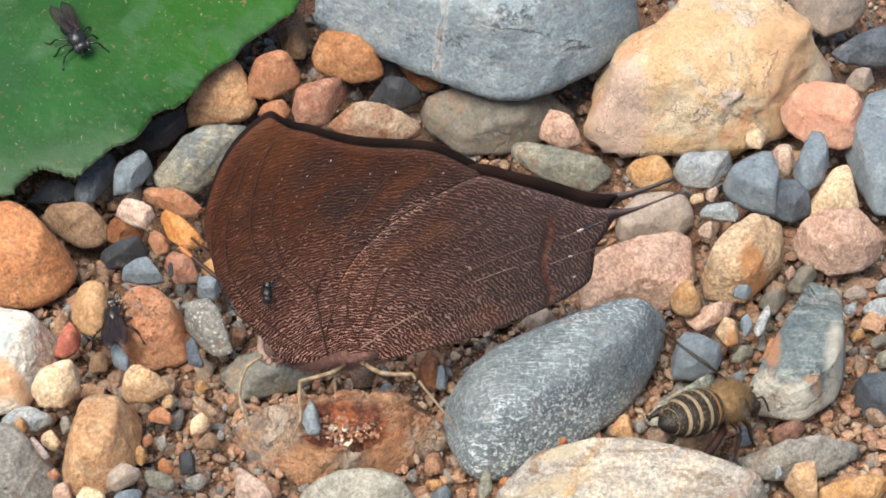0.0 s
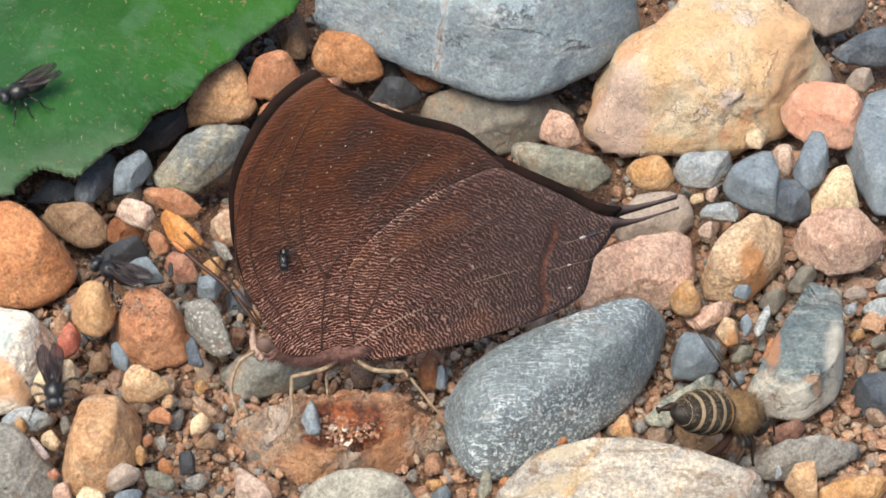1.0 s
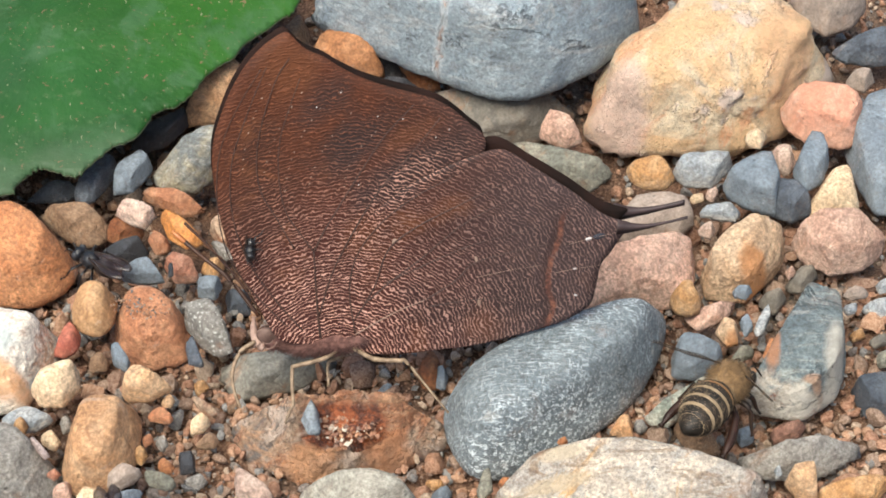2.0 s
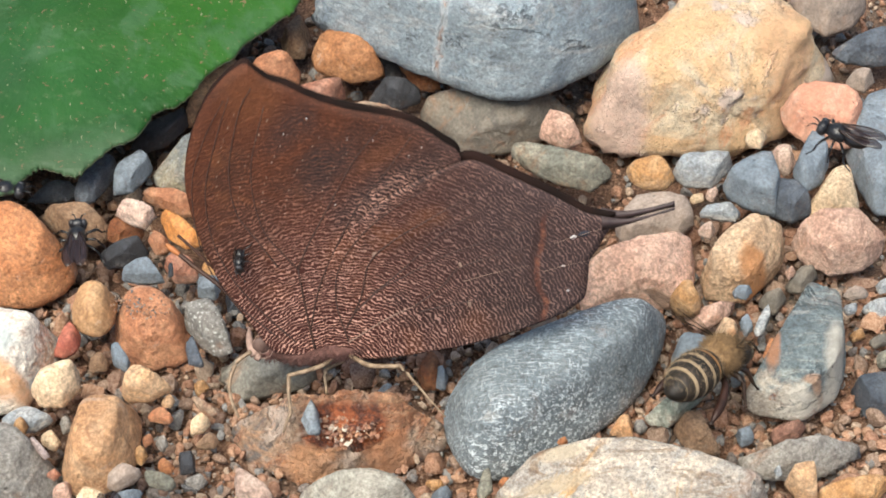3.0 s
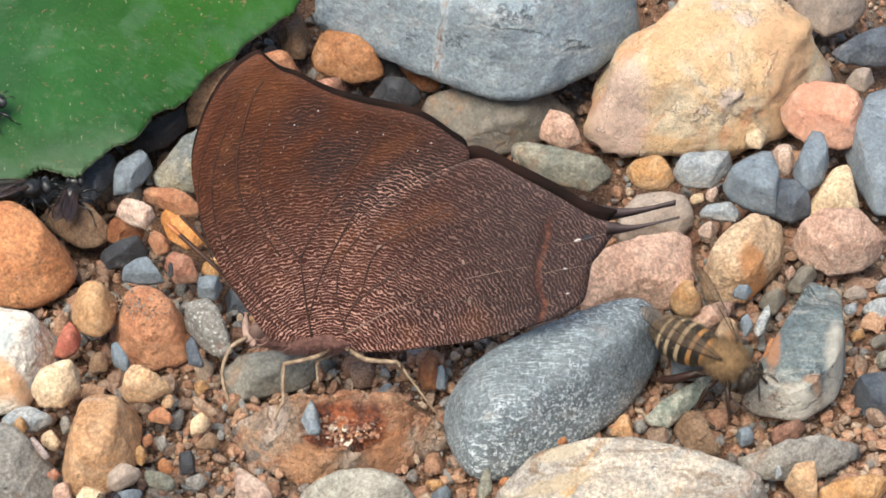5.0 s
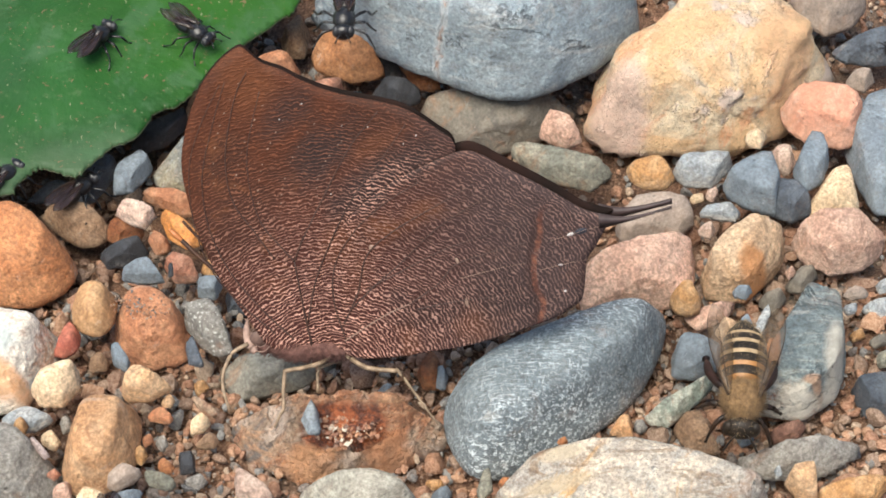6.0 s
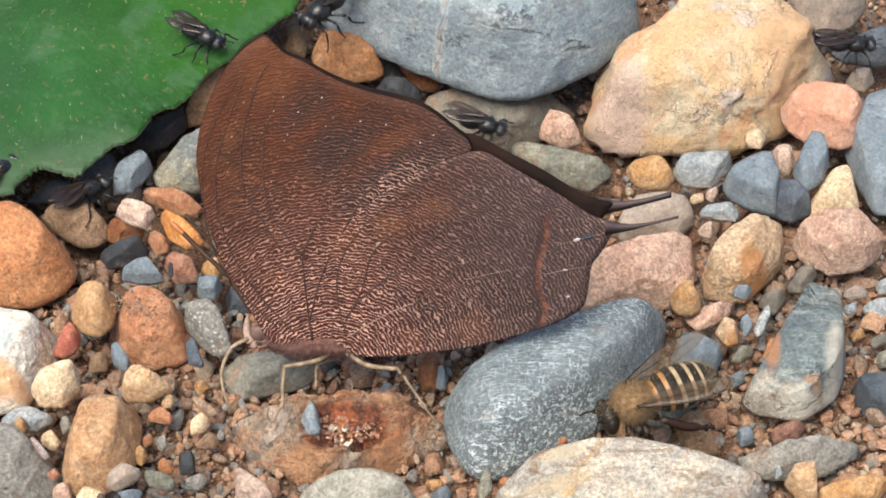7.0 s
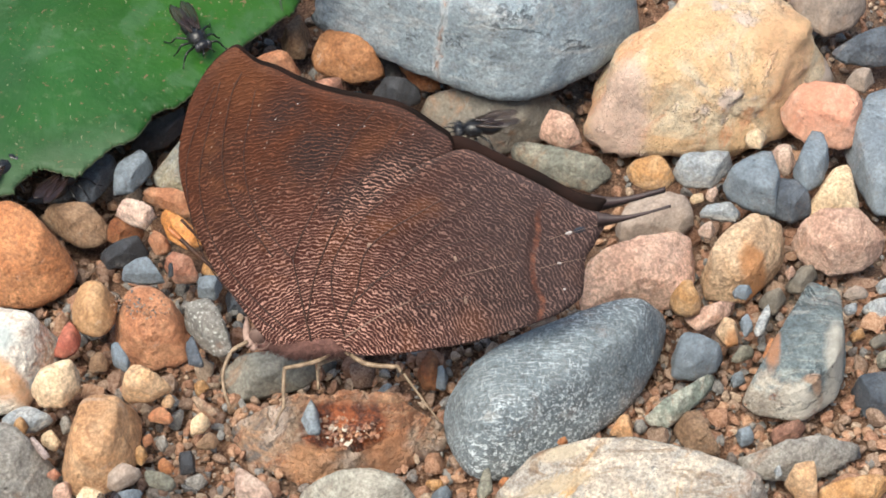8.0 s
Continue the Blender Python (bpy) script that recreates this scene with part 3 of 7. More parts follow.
stone("stone", BROWN, (21.95, -22.72, 2.0), 1.37, 1.23, 15.8, 1.1, 39, 2.7,
      ((-152, 0.82), (-90, 0.94), (19, 1.35), (23, 1.31), (102, 2.10), (155, 1.90)))
stone("stone", GREENST, (20.04, -20.66, 3.0), 0.70, 1.04, 31.6, .8, 40, 2.3,
      ((-90, 10.03), (-47, 0.52), (-17, 2.47), (71, 5.80), (125, 1.07), (146, 5.98), (-180, 13.09)))
stone("stone", SLATE, (22.62, -14.93, 3.0), 1.88, 1.88, 32.2, .5, 41, 4.2,
      ((-97, 1.21), (-65, 0.90), (-25, 1.49), (10, 10.14), (77, 1.42), (136, 2.17), (177, 2.05)))
stone("blue_stone", BLUEO, (9.82, -19.76, 5.0), 3.84, 4.94, 4.6, .25, 42, 11.0,
      ((-172, 9.54), (-152, 12.05), (-109, 9.95), (-75, 5.31), (-57, 2.78), (-51, 3.45), (-33, 4.81), (-17, 8.67), (-4, 9.50), (26, 41.55), (84, 29.25), (108, 7.38), (114, 7.07), (124, 6.60), (147, 10.54), (163, 25.39)))
stone("limestone_boulder", LIME, (16.12, -33.32, 7.0), 4.09, 4.61, 18.0, .8, 43, 10.2,
      ((-121, 4.94), (-90, 2.02), (-45, 6.91), (41, 31.30), (62, 7.92), (69, 4.91), (79, 4.86), (89, 4.74), (100, 8.19), (122, 8.52), (145, 10.47), (159, 38.72)))
stone("grey_stone", GREYS, (-6.87, -32.58, 6.0), 2.44, 2.75, 9.1, .4, 44, 6.1,
      ((-161, 3.80), (-108, 0.99), (-70, 1.08), (3, 4.29), (37, 6.67), (64, 3.28), (97, 2.86), (124, 4.48), (153, 5.35)))
stone("rust_rock", RUSTR, (-8.76, -23.67, 3.0), 3.54, 3.74, 27.0, 1.6, 45, 8.3,
      ((-145, 6.17), (-116, 3.26), (-83, 1.73), (-74, 4.48), (10, 8.68), (25, 18.10), (81, 3.52), (97, 3.30), (127, 20.48), (135, 23.06)), pit=(0.2, 0.7, 4.1, 2.0, 3.0))
stone("stone", GREEND, (-14.9, -15.7, 1.3), 1.25, 1.90, 19.8, .5, 46, 4.8,
      ((-151, 21.85), (-94, 5.65), (-75, 0.74), (-33, 16.35), (62, 14.52), (96, 2.06), (123, 10.11), (142, 14.34)))
stone("orange_stone", ORANGE, (-39.13, -4.51, 4.0), 3.99, 3.99, 7.5, 0.5, 47, 8.9,
      ((-118, 2.15), (-93, 1.96), (-65, 2.36), (-34, 3.34), (-4, 5.91), (26, 16.81), (39, 4.14), (79, 5.25), (132, 5.17), (-180, 3.77)))
stone("stone", BROWN, (-34.51, 1.42, 2.0), 1.57, 1.77, 14.5, 1.0, 48, 3.9,
      ((-137, 0.87), (-120, 0.66), (-65, 1.77), (-19, 2.71), (17, 10.62), (45, 2.21), (93, 1.89), (137, 12.31)))
stone("oval_pebble", OCHRE2, (-31.19, -11.17, 5.0), 2.04, 1.84, 7.8, .4, 49, 4.1,
      ((-170, 1.51), (-139, 1.35), (-105, 1.29), (-43, 1.41), (-5, 1.44), (16, 2.47), (71, 2.42), (126, 2.34), (170, 1.99)))
stone("stone", TERRA, (-26.25, -12.09, 3.0), 2.70, 3.03, 10.5, 1.2, 50, 6.7,
      ((-161, 2.15), (-109, 1.41), (-71, 1.63), (-16, 2.72), (11, 3.32), (34, 3.35), (65, 3.60), (121, 4.08), (157, 13.34), (175, 2.92)))
stone("white_stone", WHITES, (-38.54, -16.17, 4.0), 3.00, 3.37, 14.0, .8, 51, 7.5,
      ((-83, 2.62), (-24, 2.01), (-3, 3.01), (33, 17.14), (74, 4.59), (93, 4.60), (-180, 2.46)))
stone("stone", CREAM, (-33.61, -19.54, 5.0), 1.63, 1.63, 23.0, .8, 52, 3.6,
      ((-148, 1.57), (-95, 1.16), (-33, 1.24), (4, 1.82), (106, 1.56), (123, 1.34), (163, 7.32)))
stone("stone", OCHREB, (-29.42, -25.40, 4.0), 2.79, 2.79, 9.1, .8, 53, 6.2,
      ((-149, 2.92), (-79, 2.39), (-39, 2.16), (-9, 2.32), (5, 2.90), (32, 6.24), (83, 4.54), (137, 4.05), (169, 3.10), (178, 2.50)))
stone("stone", SANDP, (-25.70, -19.54, 5.0), 1.46, 1.46, 25.3, .8, 54, 3.2,
      ((-145, 1.75), (-88, 0.74), (-55, 0.76), (-14, 8.58), (68, 1.10), (143, 1.90), (172, 1.99)))
stone("stone", SPECK, (-21.03, -12.43, 4.0), 1.59, 1.59, 27.6, .9, 55, 3.5,
      ((-161, 1.33), (-143, 0.92), (-120, 1.25), (-50, 2.62), (14, 1.69), (33, 1.65), (101, 2.35), (166, 9.52)))
stone("pebble", REDP, (-33.21, -14.13, 4.0), 0.89, 0.89, 10.5, .5, 56, 2.0,
      ((-106, 1.11), (-50, 0.70), (-3, 0.81), (36, 1.39), (151, 1.09), (169, 0.83)))
stone("stone", PALEB, (-36.25, -21.88, 3.0), 0.83, 1.07, 19.8, .5, 57, 2.4,
      ((-143, 1.37), (-90, 0.52), (-55, 0.91), (5, 2.25), (76, 1.15), (112, 1.03)))
stone("stone", GREY, (-37.22, -27.78, 3.0), 2.94, 3.31, 10.5, .9, 58, 7.3,
      ((-178, 2.58), (-75, 1.64), (8, 5.92), (28, 12.97), (40, 3.62), (84, 4.55)))
stone("pebble", SHARD, (-34.02, -26.41, 5.0), 0.36, 0.41, 33.9, .4, 59, 0.9,
      ((-142, 0.19), (-127, 0.33), (-11, 6.08), (41, 0.32), (81, 1.15)))
stone("pebble", CREAM, (-33.85, -24.06, 3.0), 0.69, 0.69, 15.8, .8, 60, 1.5,
      ((-150, 0.37), (-124, 0.24), (-31, 0.65), (33, 0.74), (116, 0.80)))
stone("pebble", OCHRE, (-36.32, -23.41, 4.0), 0.61, 0.61, 10.5, .7, 61, 1.4,
      ((-166, 0.40), (-107, 0.44), (-16, 0.41), (33, 0.68), (139, 0.72)))
stone("pebble", SLATE, (-28.46, -15.79, 4.0), 0.62, 0.70, 19.8, .5, 62, 1.6,
      ((-166, 0.55), (-126, 0.59), (-8, 0.91), (34, 0.64), (122, 1.47)))
stone("pebble", SLATED, (-21.98, -15.40, 4.0), 0.51, 0.58, 27.0, .5, 63, 1.3,
      ((-166, 0.50), (-98, 0.92), (10, 0.71), (21, 0.56), (154, 1.06)))
stone("stone", DARK, (-29.32, -3.03, 3.0), 0.93, 1.19, 29.9, .7, 64, 2.7,
      ((-149, 1.71), (-82, 0.66), (-56, 0.67), (21, 7.91), (43, 2.00), (114, 1.06), (146, 6.43)))
stone("stone", SLATE, (-27.25, -6.17, 4.0), 1.09, 1.09, 27.6, .8, 65, 2.4,
      ((-108, 0.59), (-85, 0.48), (9, 2.26), (39, 1.22), (109, 1.10), (170, 1.79)))
stone("stone", TERRAP, (-23.92, -5.61, 4.0), 1.18, 1.18, 25.3, 1.1, 66, 2.6,
      ((-148, 0.71), (-86, 0.79), (-12, 1.52), (26, 1.31), (64, 1.00), (126, 1.45)))
stone("pebble", TERRA, (-26.13, -2.66, 4.0), 0.86, 0.86, 14.0, .9, 67, 1.9,
      ((-150, 0.37), (-81, 0.57), (-4, 0.89), (49, 0.83), (124, 1.20)))
stone("pebble", OCHREO, (-24.01, -2.04, 5.0), 1.02, 1.02, 14.5, .4, 68, 2.3,
      ((-157, 0.86), (-126, 0.61), (-71, 1.35), (33, 4.49), (42, 0.99), (58, 1.14), (144, 2.75)))
stone("stone", TERRA, (-24.75, 2.94, 3.0), 0.86, 1.11, 19.8, 1.0, 69, 2.5,
      ((-130, 1.92), (-116, 0.37), (-116, 0.37), (-45, 11.18), (39, 7.05), (59, 1.10), (85, 1.40), (125, 3.07)))
stone("stone", PINKW, (-28.57, 1.00, 4.0), 1.16, 1.16, 25.3, 1.1, 70, 2.6,
      ((-168, 1.94), (-132, 0.68), (-113, 0.56), (-32, 1.30), (14, 2.04), (70, 0.92), (132, 1.65)))
stone("stone", RUST, (-29.81, 0.44, 2.0), 1.03, 1.15, 15.8, 1.0, 71, 2.6,
      ((-173, 1.27), (-123, 0.76), (-64, 0.41), (2, 1.55), (71, 1.15), (120, 1.38)))
stone("stone", SLATEG, (-22.93, 8.89, 3.0), 1.57, 2.36, 31.6, .9, 72, 5.2,
      ((-120, 4.02), (-91, 2.39), (-43, 1.19), (-38, 1.43), (48, 20.56), (99, 2.88), (128, 2.33), (149, 11.33)))
stone("stone", SLATE, (-29.47, 6.86, 3.0), 1.02, 1.31, 23.0, .6, 73, 2.9,
      ((-171, 1.70), (-78, 1.30), (-35, 0.76), (-11, 1.27), (50, 2.32), (133, 1.33), (165, 1.52)))
stone("stone", SLATED, (-33.04, 6.96, 2.0), 0.86, 1.29, 19.8, .5, 74, 2.9,
      ((-157, 2.15), (-67, 1.59), (-28, 0.78), (-7, 1.50), (60, 2.97), (143, 1.38), (160, 1.40)))
stone("stone", DARK, (-27.90, 13.67, 1.0), 0.79, 1.18, 19.8, .6, 75, 2.6,
      ((-96, 8.31), (-68, 0.89), (-37, 1.02), (16, 3.44), (123, 1.31), (139, 1.20)))
stone("stone", SLATED, (-37.01, 6.95, 0.0), 0.68, 1.03, 19.8, .6, 76, 2.3,
      ((-111, 1.21), (-87, 0.29), (-14, 10.36), (78, 1.33), (118, 1.19)))
stone("stone", OCHREB, (-21.78, 17.77, 2.0), 2.08, 2.34, 14.0, .9, 77, 5.2,
      ((-80, 0.92), (-76, 0.96), (13, 2.79), (64, 4.27), (144, 2.41), (172, 2.83)))
stone("stone", TERRA, (-16.76, 19.72, 3.0), 1.72, 1.93, 15.8, .9, 78, 4.3,
      ((-169, 2.15), (-99, 1.15), (-54, 0.75), (3, 2.16), (67, 2.55), (117, 2.10), (164, 2.21)))
stone("stone", SHADED_RUSSET, (-9.63, 22.23, 3.0), 1.96, 2.21, 15.8, 1.0, 79, 4.9,
      ((-165, 2.38), (-114, 0.76), (-79, 1.17), (-3, 3.16), (36, 2.62), (74, 2.30), (138, 3.61)))
stone("stone", TERRAP, (-12.31, 16.06, 3.0), 1.61, 1.81, 25.3, .9, 80, 4.0,
      ((-161, 2.05), (-70, 1.25), (-26, 1.28), (12, 2.94), (111, 1.58), (149, 2.10)))
stone("stone", BROWN, (-15.08, 27.75, 0.0), 1.29, 1.29, 15.8, 1.1, 81, 2.9,
      ((-169, 0.97), (-82, 1.32), (-7, 0.92), (21, 1.64), (145, 1.53)))
stone("stone", CREAMR, (-6.72, 13.41, 3.0), 1.40, 1.80, 27.0, 1.0, 82, 4.0,
      ((-117, 1.24), (-87, 0.75), (-11, 4.34), (46, 10.68), (75, 1.67), (101, 1.97), (149, 14.46)))
# slate turned near-black: the cavity's shade is put into its colour
stone("stone", DARK, (-4.80, 19.26, 1.0), 1.21, 1.56, 25.3, .6, 83, 3.5,
      ((-161, 2.22), (-112, 0.83), (-64, 0.89), (-6, 2.28), (77, 1.41), (123, 1.59)))
stone("stone", RUST, (-2.08, 22.37, 0.0), 0.59, 0.89, 19.8, 1.0, 84, 2.0,
      ((-145, 0.78), (-107, 0.94), (-28, 11.12), (57, 0.73), (59, 1.36)))
stone("stone", TAUPEG, (5.51, 17.09, 0.0), 1.65, 2.98, 19.8, .8, 85, 6.6,
      ((-163, 6.32), (-131, 3.96), (-87, 2.08), (-64, 2.22), (-53, 3.20), (-3, 29.35), (85, 3.03), (98, 3.47), (152, 25.26)))
stone("stone", GREENST2, (12.12, 8.53, 2.0), 1.07, 1.61, 19.8, .7, 86, 3.6,
      ((-156, 3.77), (-125, 1.36), (-108, 1.04), (-63, 12.58), (30, 14.80), (71, 1.46), (118, 5.35)))
stone("stone", PINKST, (11.47, 13.24, 2.0), 1.29, 1.45, 23.0, 1.0, 87, 3.2,
      ((-163, 1.71), (-119, 0.71), (-67, 1.09), (34, 1.34), (66, 1.46), (151, 2.01)))
stone("pebble", TERRA, (-16.55, 16.81, 1.0), 0.84, 0.94, 15.8, 1.0, 88, 2.1,
      ((-151, 1.06), (-102, 0.33), (-36, 0.87), (43, 1.45), (111, 0.89)))
stone("stone", RUST, (-1.20, -15.23, 1.0), 0.97, 0.97, 25.3, 1.1, 89, 2.2,
      ((-158, 0.92), (-84, 1.31), (-4, 0.82), (37, 1.40), (155, 1.04)))
stone("pebble", SLATE, (-0.20, -15.88, 1.0), 0.52, 0.52, 14.0, .6, 90, 1.2,
      ((-177, 0.40), (-98, 0.81), (-12, 0.47), (20, 0.66), (133, 1.01)))
stone("pebble", SLATE, (-5.03, -16.50, 0.0), 0.53, 0.53, 14.0, .6, 91, 1.2,
      ((-147, 3.33), (-85, 0.15), (-13, 0.70), (65, 0.68), (126, 0.59)))
stone("pebble", TAUPE, (-27.18, -27.81, 3.0), 0.97, 0.97, 27.6, .9, 92, 2.2,
      ((-176, 1.27), (-116, 1.07), (-57, 0.43), (6, 1.51), (78, 1.03), (131, 0.90)))
stone("pebble", GREENST2, (-24.05, -28.14, 3.0), 0.75, 0.75, 18.0, .5, 93, 1.7,
      ((-153, 0.83), (-106, 0.37), (-47, 1.07), (32, 1.09), (71, 0.58), (138, 1.60)))
stone("pebble", ORANGE, (-23.58, -26.79, 3.0), 0.55, 0.55, 14.0, .8, 94, 1.2,
      ((-155, 0.42), (-87, 0.24), (9, 3.01), (47, 0.54), (130, 0.81)))
stone("pebble", DARK, (-21.91, -26.35, 3.0), 0.67, 0.67, 27.6, .5, 95, 1.5,
      ((-170, 0.52), (-82, 0.77), (7, 0.68), (97, 0.92)))
stone("pebble", GREY, (-20.97, -28.29, 3.0), 0.62, 0.62, 15.8, .6, 96, 1.4,
      ((-164, 0.77), (-118, 0.21), (-50, 0.38), (36, 0.83), (109, 0.55)))
stone("stone", PINKW, (-16.15, -29.60, 4.0), 1.02, 1.02, 27.6, .7, 97, 2.3,
      ((-171, 1.16), (-109, 0.71), (-68, 1.09), (22, 1.49), (53, 0.82), (122, 1.93)))
stone("pebble", CREAMR, (-20.50, -20.60, 3.0), 0.44, 0.50, 31.6, .9, 98, 1.1,
      ((-137, 0.32), (-118, 0.28), (-19, 6.77), (51, 0.35), (117, 1.76)))
stone("pebble", CREAM, (-21.12, -21.59, 2.0), 0.75, 0.75, 23.0, .9, 99, 1.7,
      ((-171, 0.81), (-75, 0.45), (-31, 0.48), (50, 0.84), (138, 0.68)))
stone("pebble", BROWN, (-20.34, -23.49, 2.0), 0.67, 0.67, 15.8, .9, 100, 1.5,
      ((-160, 0.76), (-88, 0.19), (-16, 0.61), (54, 0.88), (133, 0.65)))
stone("pebble", SANDP, (-23.95, -19.91, 3.0), 0.48, 0.48, 10.5, .6, 101, 1.1,
      ((-169, 0.47), (-99, 0.24), (-29, 0.29), (35, 0.60), (135, 0.46)))
stone("pebble", TERRA, (-24.64, -20.72, 2.0), 0.64, 0.64, 23.0, .9, 102, 1.4,
      ((-163, 0.97), (-102, 0.31), (-26, 0.91), (52, 0.69), (116, 0.69)))
stone("pebble", OCHRE, (-26.09, -24.94, 2.0), 0.57, 0.57, 14.0, .8, 103, 1.3,
      ((-174, 0.40), (-129, 0.34), (-23, 0.41), (23, 0.61), (125, 0.76)))
stone("pebble", GREY, (-24.33, -23.61, 2.0), 0.48, 0.48, 23.0, .6, 104, 1.1,
      ((-145, 0.30), (-42, 0.42), (20, 0.52), (128, 0.48)))
stone("pebble", TERRA, (-25.61, -23.34, 2.0), 0.47, 0.47, 15.8, .9, 105, 1.0,
      ((-157, 0.24), (-51, 0.18), (17, 0.48), (124, 0.42)))
stone("pebble", SLATE, (-21.32, -7.03, 3.0), 1.02, 1.02, 25.3, .7, 106, 2.3,
      ((-172, 0.86), (-102, 0.54), (-18, 0.83), (13, 1.20), (97, 0.76)))
stone("stone", SLATED, (-18.93, -6.45, 0.0), 0.98, 1.10, 15.8, .6, 107, 2.4,
      ((-168, 0.65), (-81, 0.66), (5, 0.97), (86, 1.20)))
stone("pebble", OCHRE, (-21.08, -4.82, 3.0), 0.87, 0.87, 10.5, .8, 108, 1.9,
      ((-175, 0.80), (-119, 0.37), (-31, 0.52), (29, 1.05), (110, 0.83)))
stone("stone", CREAMR, (-20.48, 0.77, 2.0), 0.83, 1.06, 25.3, .9, 109, 2.4,
      ((-151, 0.87), (-76, 1.33), (1, 0.99), (86, 1.90), (141, 1.26)))
stone("pebble", GREY, (-20.27, -2.14, 2.0), 0.38, 0.49, 27.0, .8, 110, 1.1,
      ((-149, 0.37), (-135, 0.26), (-11, 6.23), (31, 0.51), (70, 0.93)))
stone("pebble", SLATE, (-26.50, -30.51, 4.0), 0.58, 0.58, 18.0, .4, 111, 1.3,
      ((-169, 1.21), (-70, 0.23), (46, 1.26), (104, 0.48)))
stone("pebble", CREAM, (-29.65, -30.60, 4.0), 0.70, 0.70, 10.5, .5, 112, 1.6,
      ((-137, 2.35), (-82, 0.26), (10, 1.21), (72, 0.87), (138, 0.98)))
stone("pebble", PINKST, (-32.21, -29.38, 3.0), 0.73, 0.73, 15.8, .8, 113, 1.6,
      ((-172, 0.61), (-86, 0.26), (9, 0.66), (121, 0.72)))
stone("pebble", TERRAP, (-33.08, -27.57, 3.0), 0.44, 0.44, 14.0, .8, 114, 1.0,
      ((-124, 0.18), (-45, 0.22), (51, 0.49), (130, 0.45)))
stone("pebble", BLUEP, (-11.19, -24.03, 6.0), 0.65, 0.65, 15.8, .5, 115, 1.4,
      ((-156, 0.55), (-87, 0.98), (7, 0.57), (26, 0.88), (162, 0.82)))
stone("pebble", SANDO, (25.54, -12.30, 3.0), 0.89, 0.89, 15.8, .9, 116, 2.0,
      ((-151, 0.58), (-70, 0.76), (-6, 0.66), (52, 1.14), (156, 1.05)))
stone("pebble", SLATE, (27.12, -11.46, 3.0), 0.49, 0.49, 25.3, .5, 117, 1.1,
      ((-170, 0.38), (-43, 0.56), (13, 0.53), (133, 0.76)))
stone("pebble", PALEB, (28.52, -11.36, 3.0), 0.35, 0.45, 31.6, .6, 118, 1.0,
      ((-70, 4.33), (-22, 0.37), (9, 1.15), (150, 0.56), (159, 0.47)))
stone("pebble", GREENST2, (26.69, -13.97, 2.0), 0.63, 0.63, 25.3, 1.0, 119, 1.4,
      ((-148, 0.98), (-61, 0.27), (9, 1.10), (110, 0.60), (138, 0.56)))
stone("pebble", ORANGE, (28.84, -14.42, 3.0), 0.33, 0.33, 29.3, 1.0, 120, 0.7,
      ((-90, 3.96), (-22, 0.25), (55, 1.35), (159, 0.33)))
stone("pebble", OCHREB, (15.78, -21.26, 1.0), 0.76, 0.76, 15.8, 1.2, 121, 1.7,
      ((-103, 0.41), (2, 0.66), (94, 1.19), (153, 0.81)))
stone("pebble", GREENST2, (3.55, -29.33, 4.0), 0.41, 0.53, 33.9, .5, 122, 1.2,
      ((-163, 0.76), (-44, 0.65), (5, 0.58), (121, 1.28), (166, 0.55)))
stone("pebble", ORANGE, (5.28, -27.73, 2.0), 0.47, 0.47, 14.0, .9, 123, 1.0,
      ((-107, 0.14), (-9, 0.34), (86, 0.53), (149, 0.50)))
stone("pebble", SLATE, (-0.15, -28.37, 1.0), 0.65, 0.65, 14.0, .6, 124, 1.4,
      ((-143, 0.39), (-41, 0.36), (24, 0.90), (122, 0.62)))
stone("pebble", OCHRE, (-0.78, -27.16, 1.0), 0.40, 0.40, 19.8, 1.1, 125, 0.9,
      ((-139, 0.38), (-67, 0.35), (29, 0.79), (94, 0.31)))
stone("pebble", GREY, (-32.85, -21.68, 2.0), 0.51, 0.51, 15.8, .8, 126, 1.1,
      ((-161, 0.26), (-49, 0.39), (20, 0.53), (126, 0.69)))
stone("pebble", BROWN, (-30.82, -14.26, 1.0), 0.86, 0.86, 14.0, 1.0, 127, 1.9,
      ((-163, 0.62), (-78, 0.27), (-9, 0.66), (50, 0.96), (133, 0.82)))
stone("pebble", OCHRE, (-21.53, -16.88, 1.0), 0.56, 0.56, 14.0, 1.0, 128, 1.2,
      ((-153, 0.31), (-52, 0.25), (27, 0.68), (113, 0.53)))
stone("pebble", PALEB, (40.28, -6.16, 2.0), 0.63, 0.63, 15.8, .5, 129, 1.4,
      ((-166, 0.45), (-84, 0.25), (7, 0.55), (116, 0.61)))
stone("pebble", TAUPEG, (39.11, -12.47, 2.0), 0.58, 0.58, 15.8, .9, 130, 1.3,
      ((-159, 0.64), (-70, 0.16), (23, 0.90), (115, 0.55)))
stone("pebble", OCHRE, (37.40, -11.05, 1.0), 0.54, 0.54, 15.8, 1.0, 131, 1.2,
      ((-157, 0.41), (-67, 0.14), (21, 0.68), (118, 0.48)))
stone("pebble", BROWN, (-18.48, -18.48, 0.0), 0.45, 0.45, 15.8, 1.0, 132, 1.0,
      ((-153, 0.46), (-78, 0.12), (33, 0.65), (113, 0.47)))
stone("pebble", SLATE, (26.37, -15.26, 0.0), 0.62, 0.62, 15.8, 1.0, 133, 1.4,
      ((-166, 0.40), (-61, 0.22), (12, 0.60), (118, 0.60)))
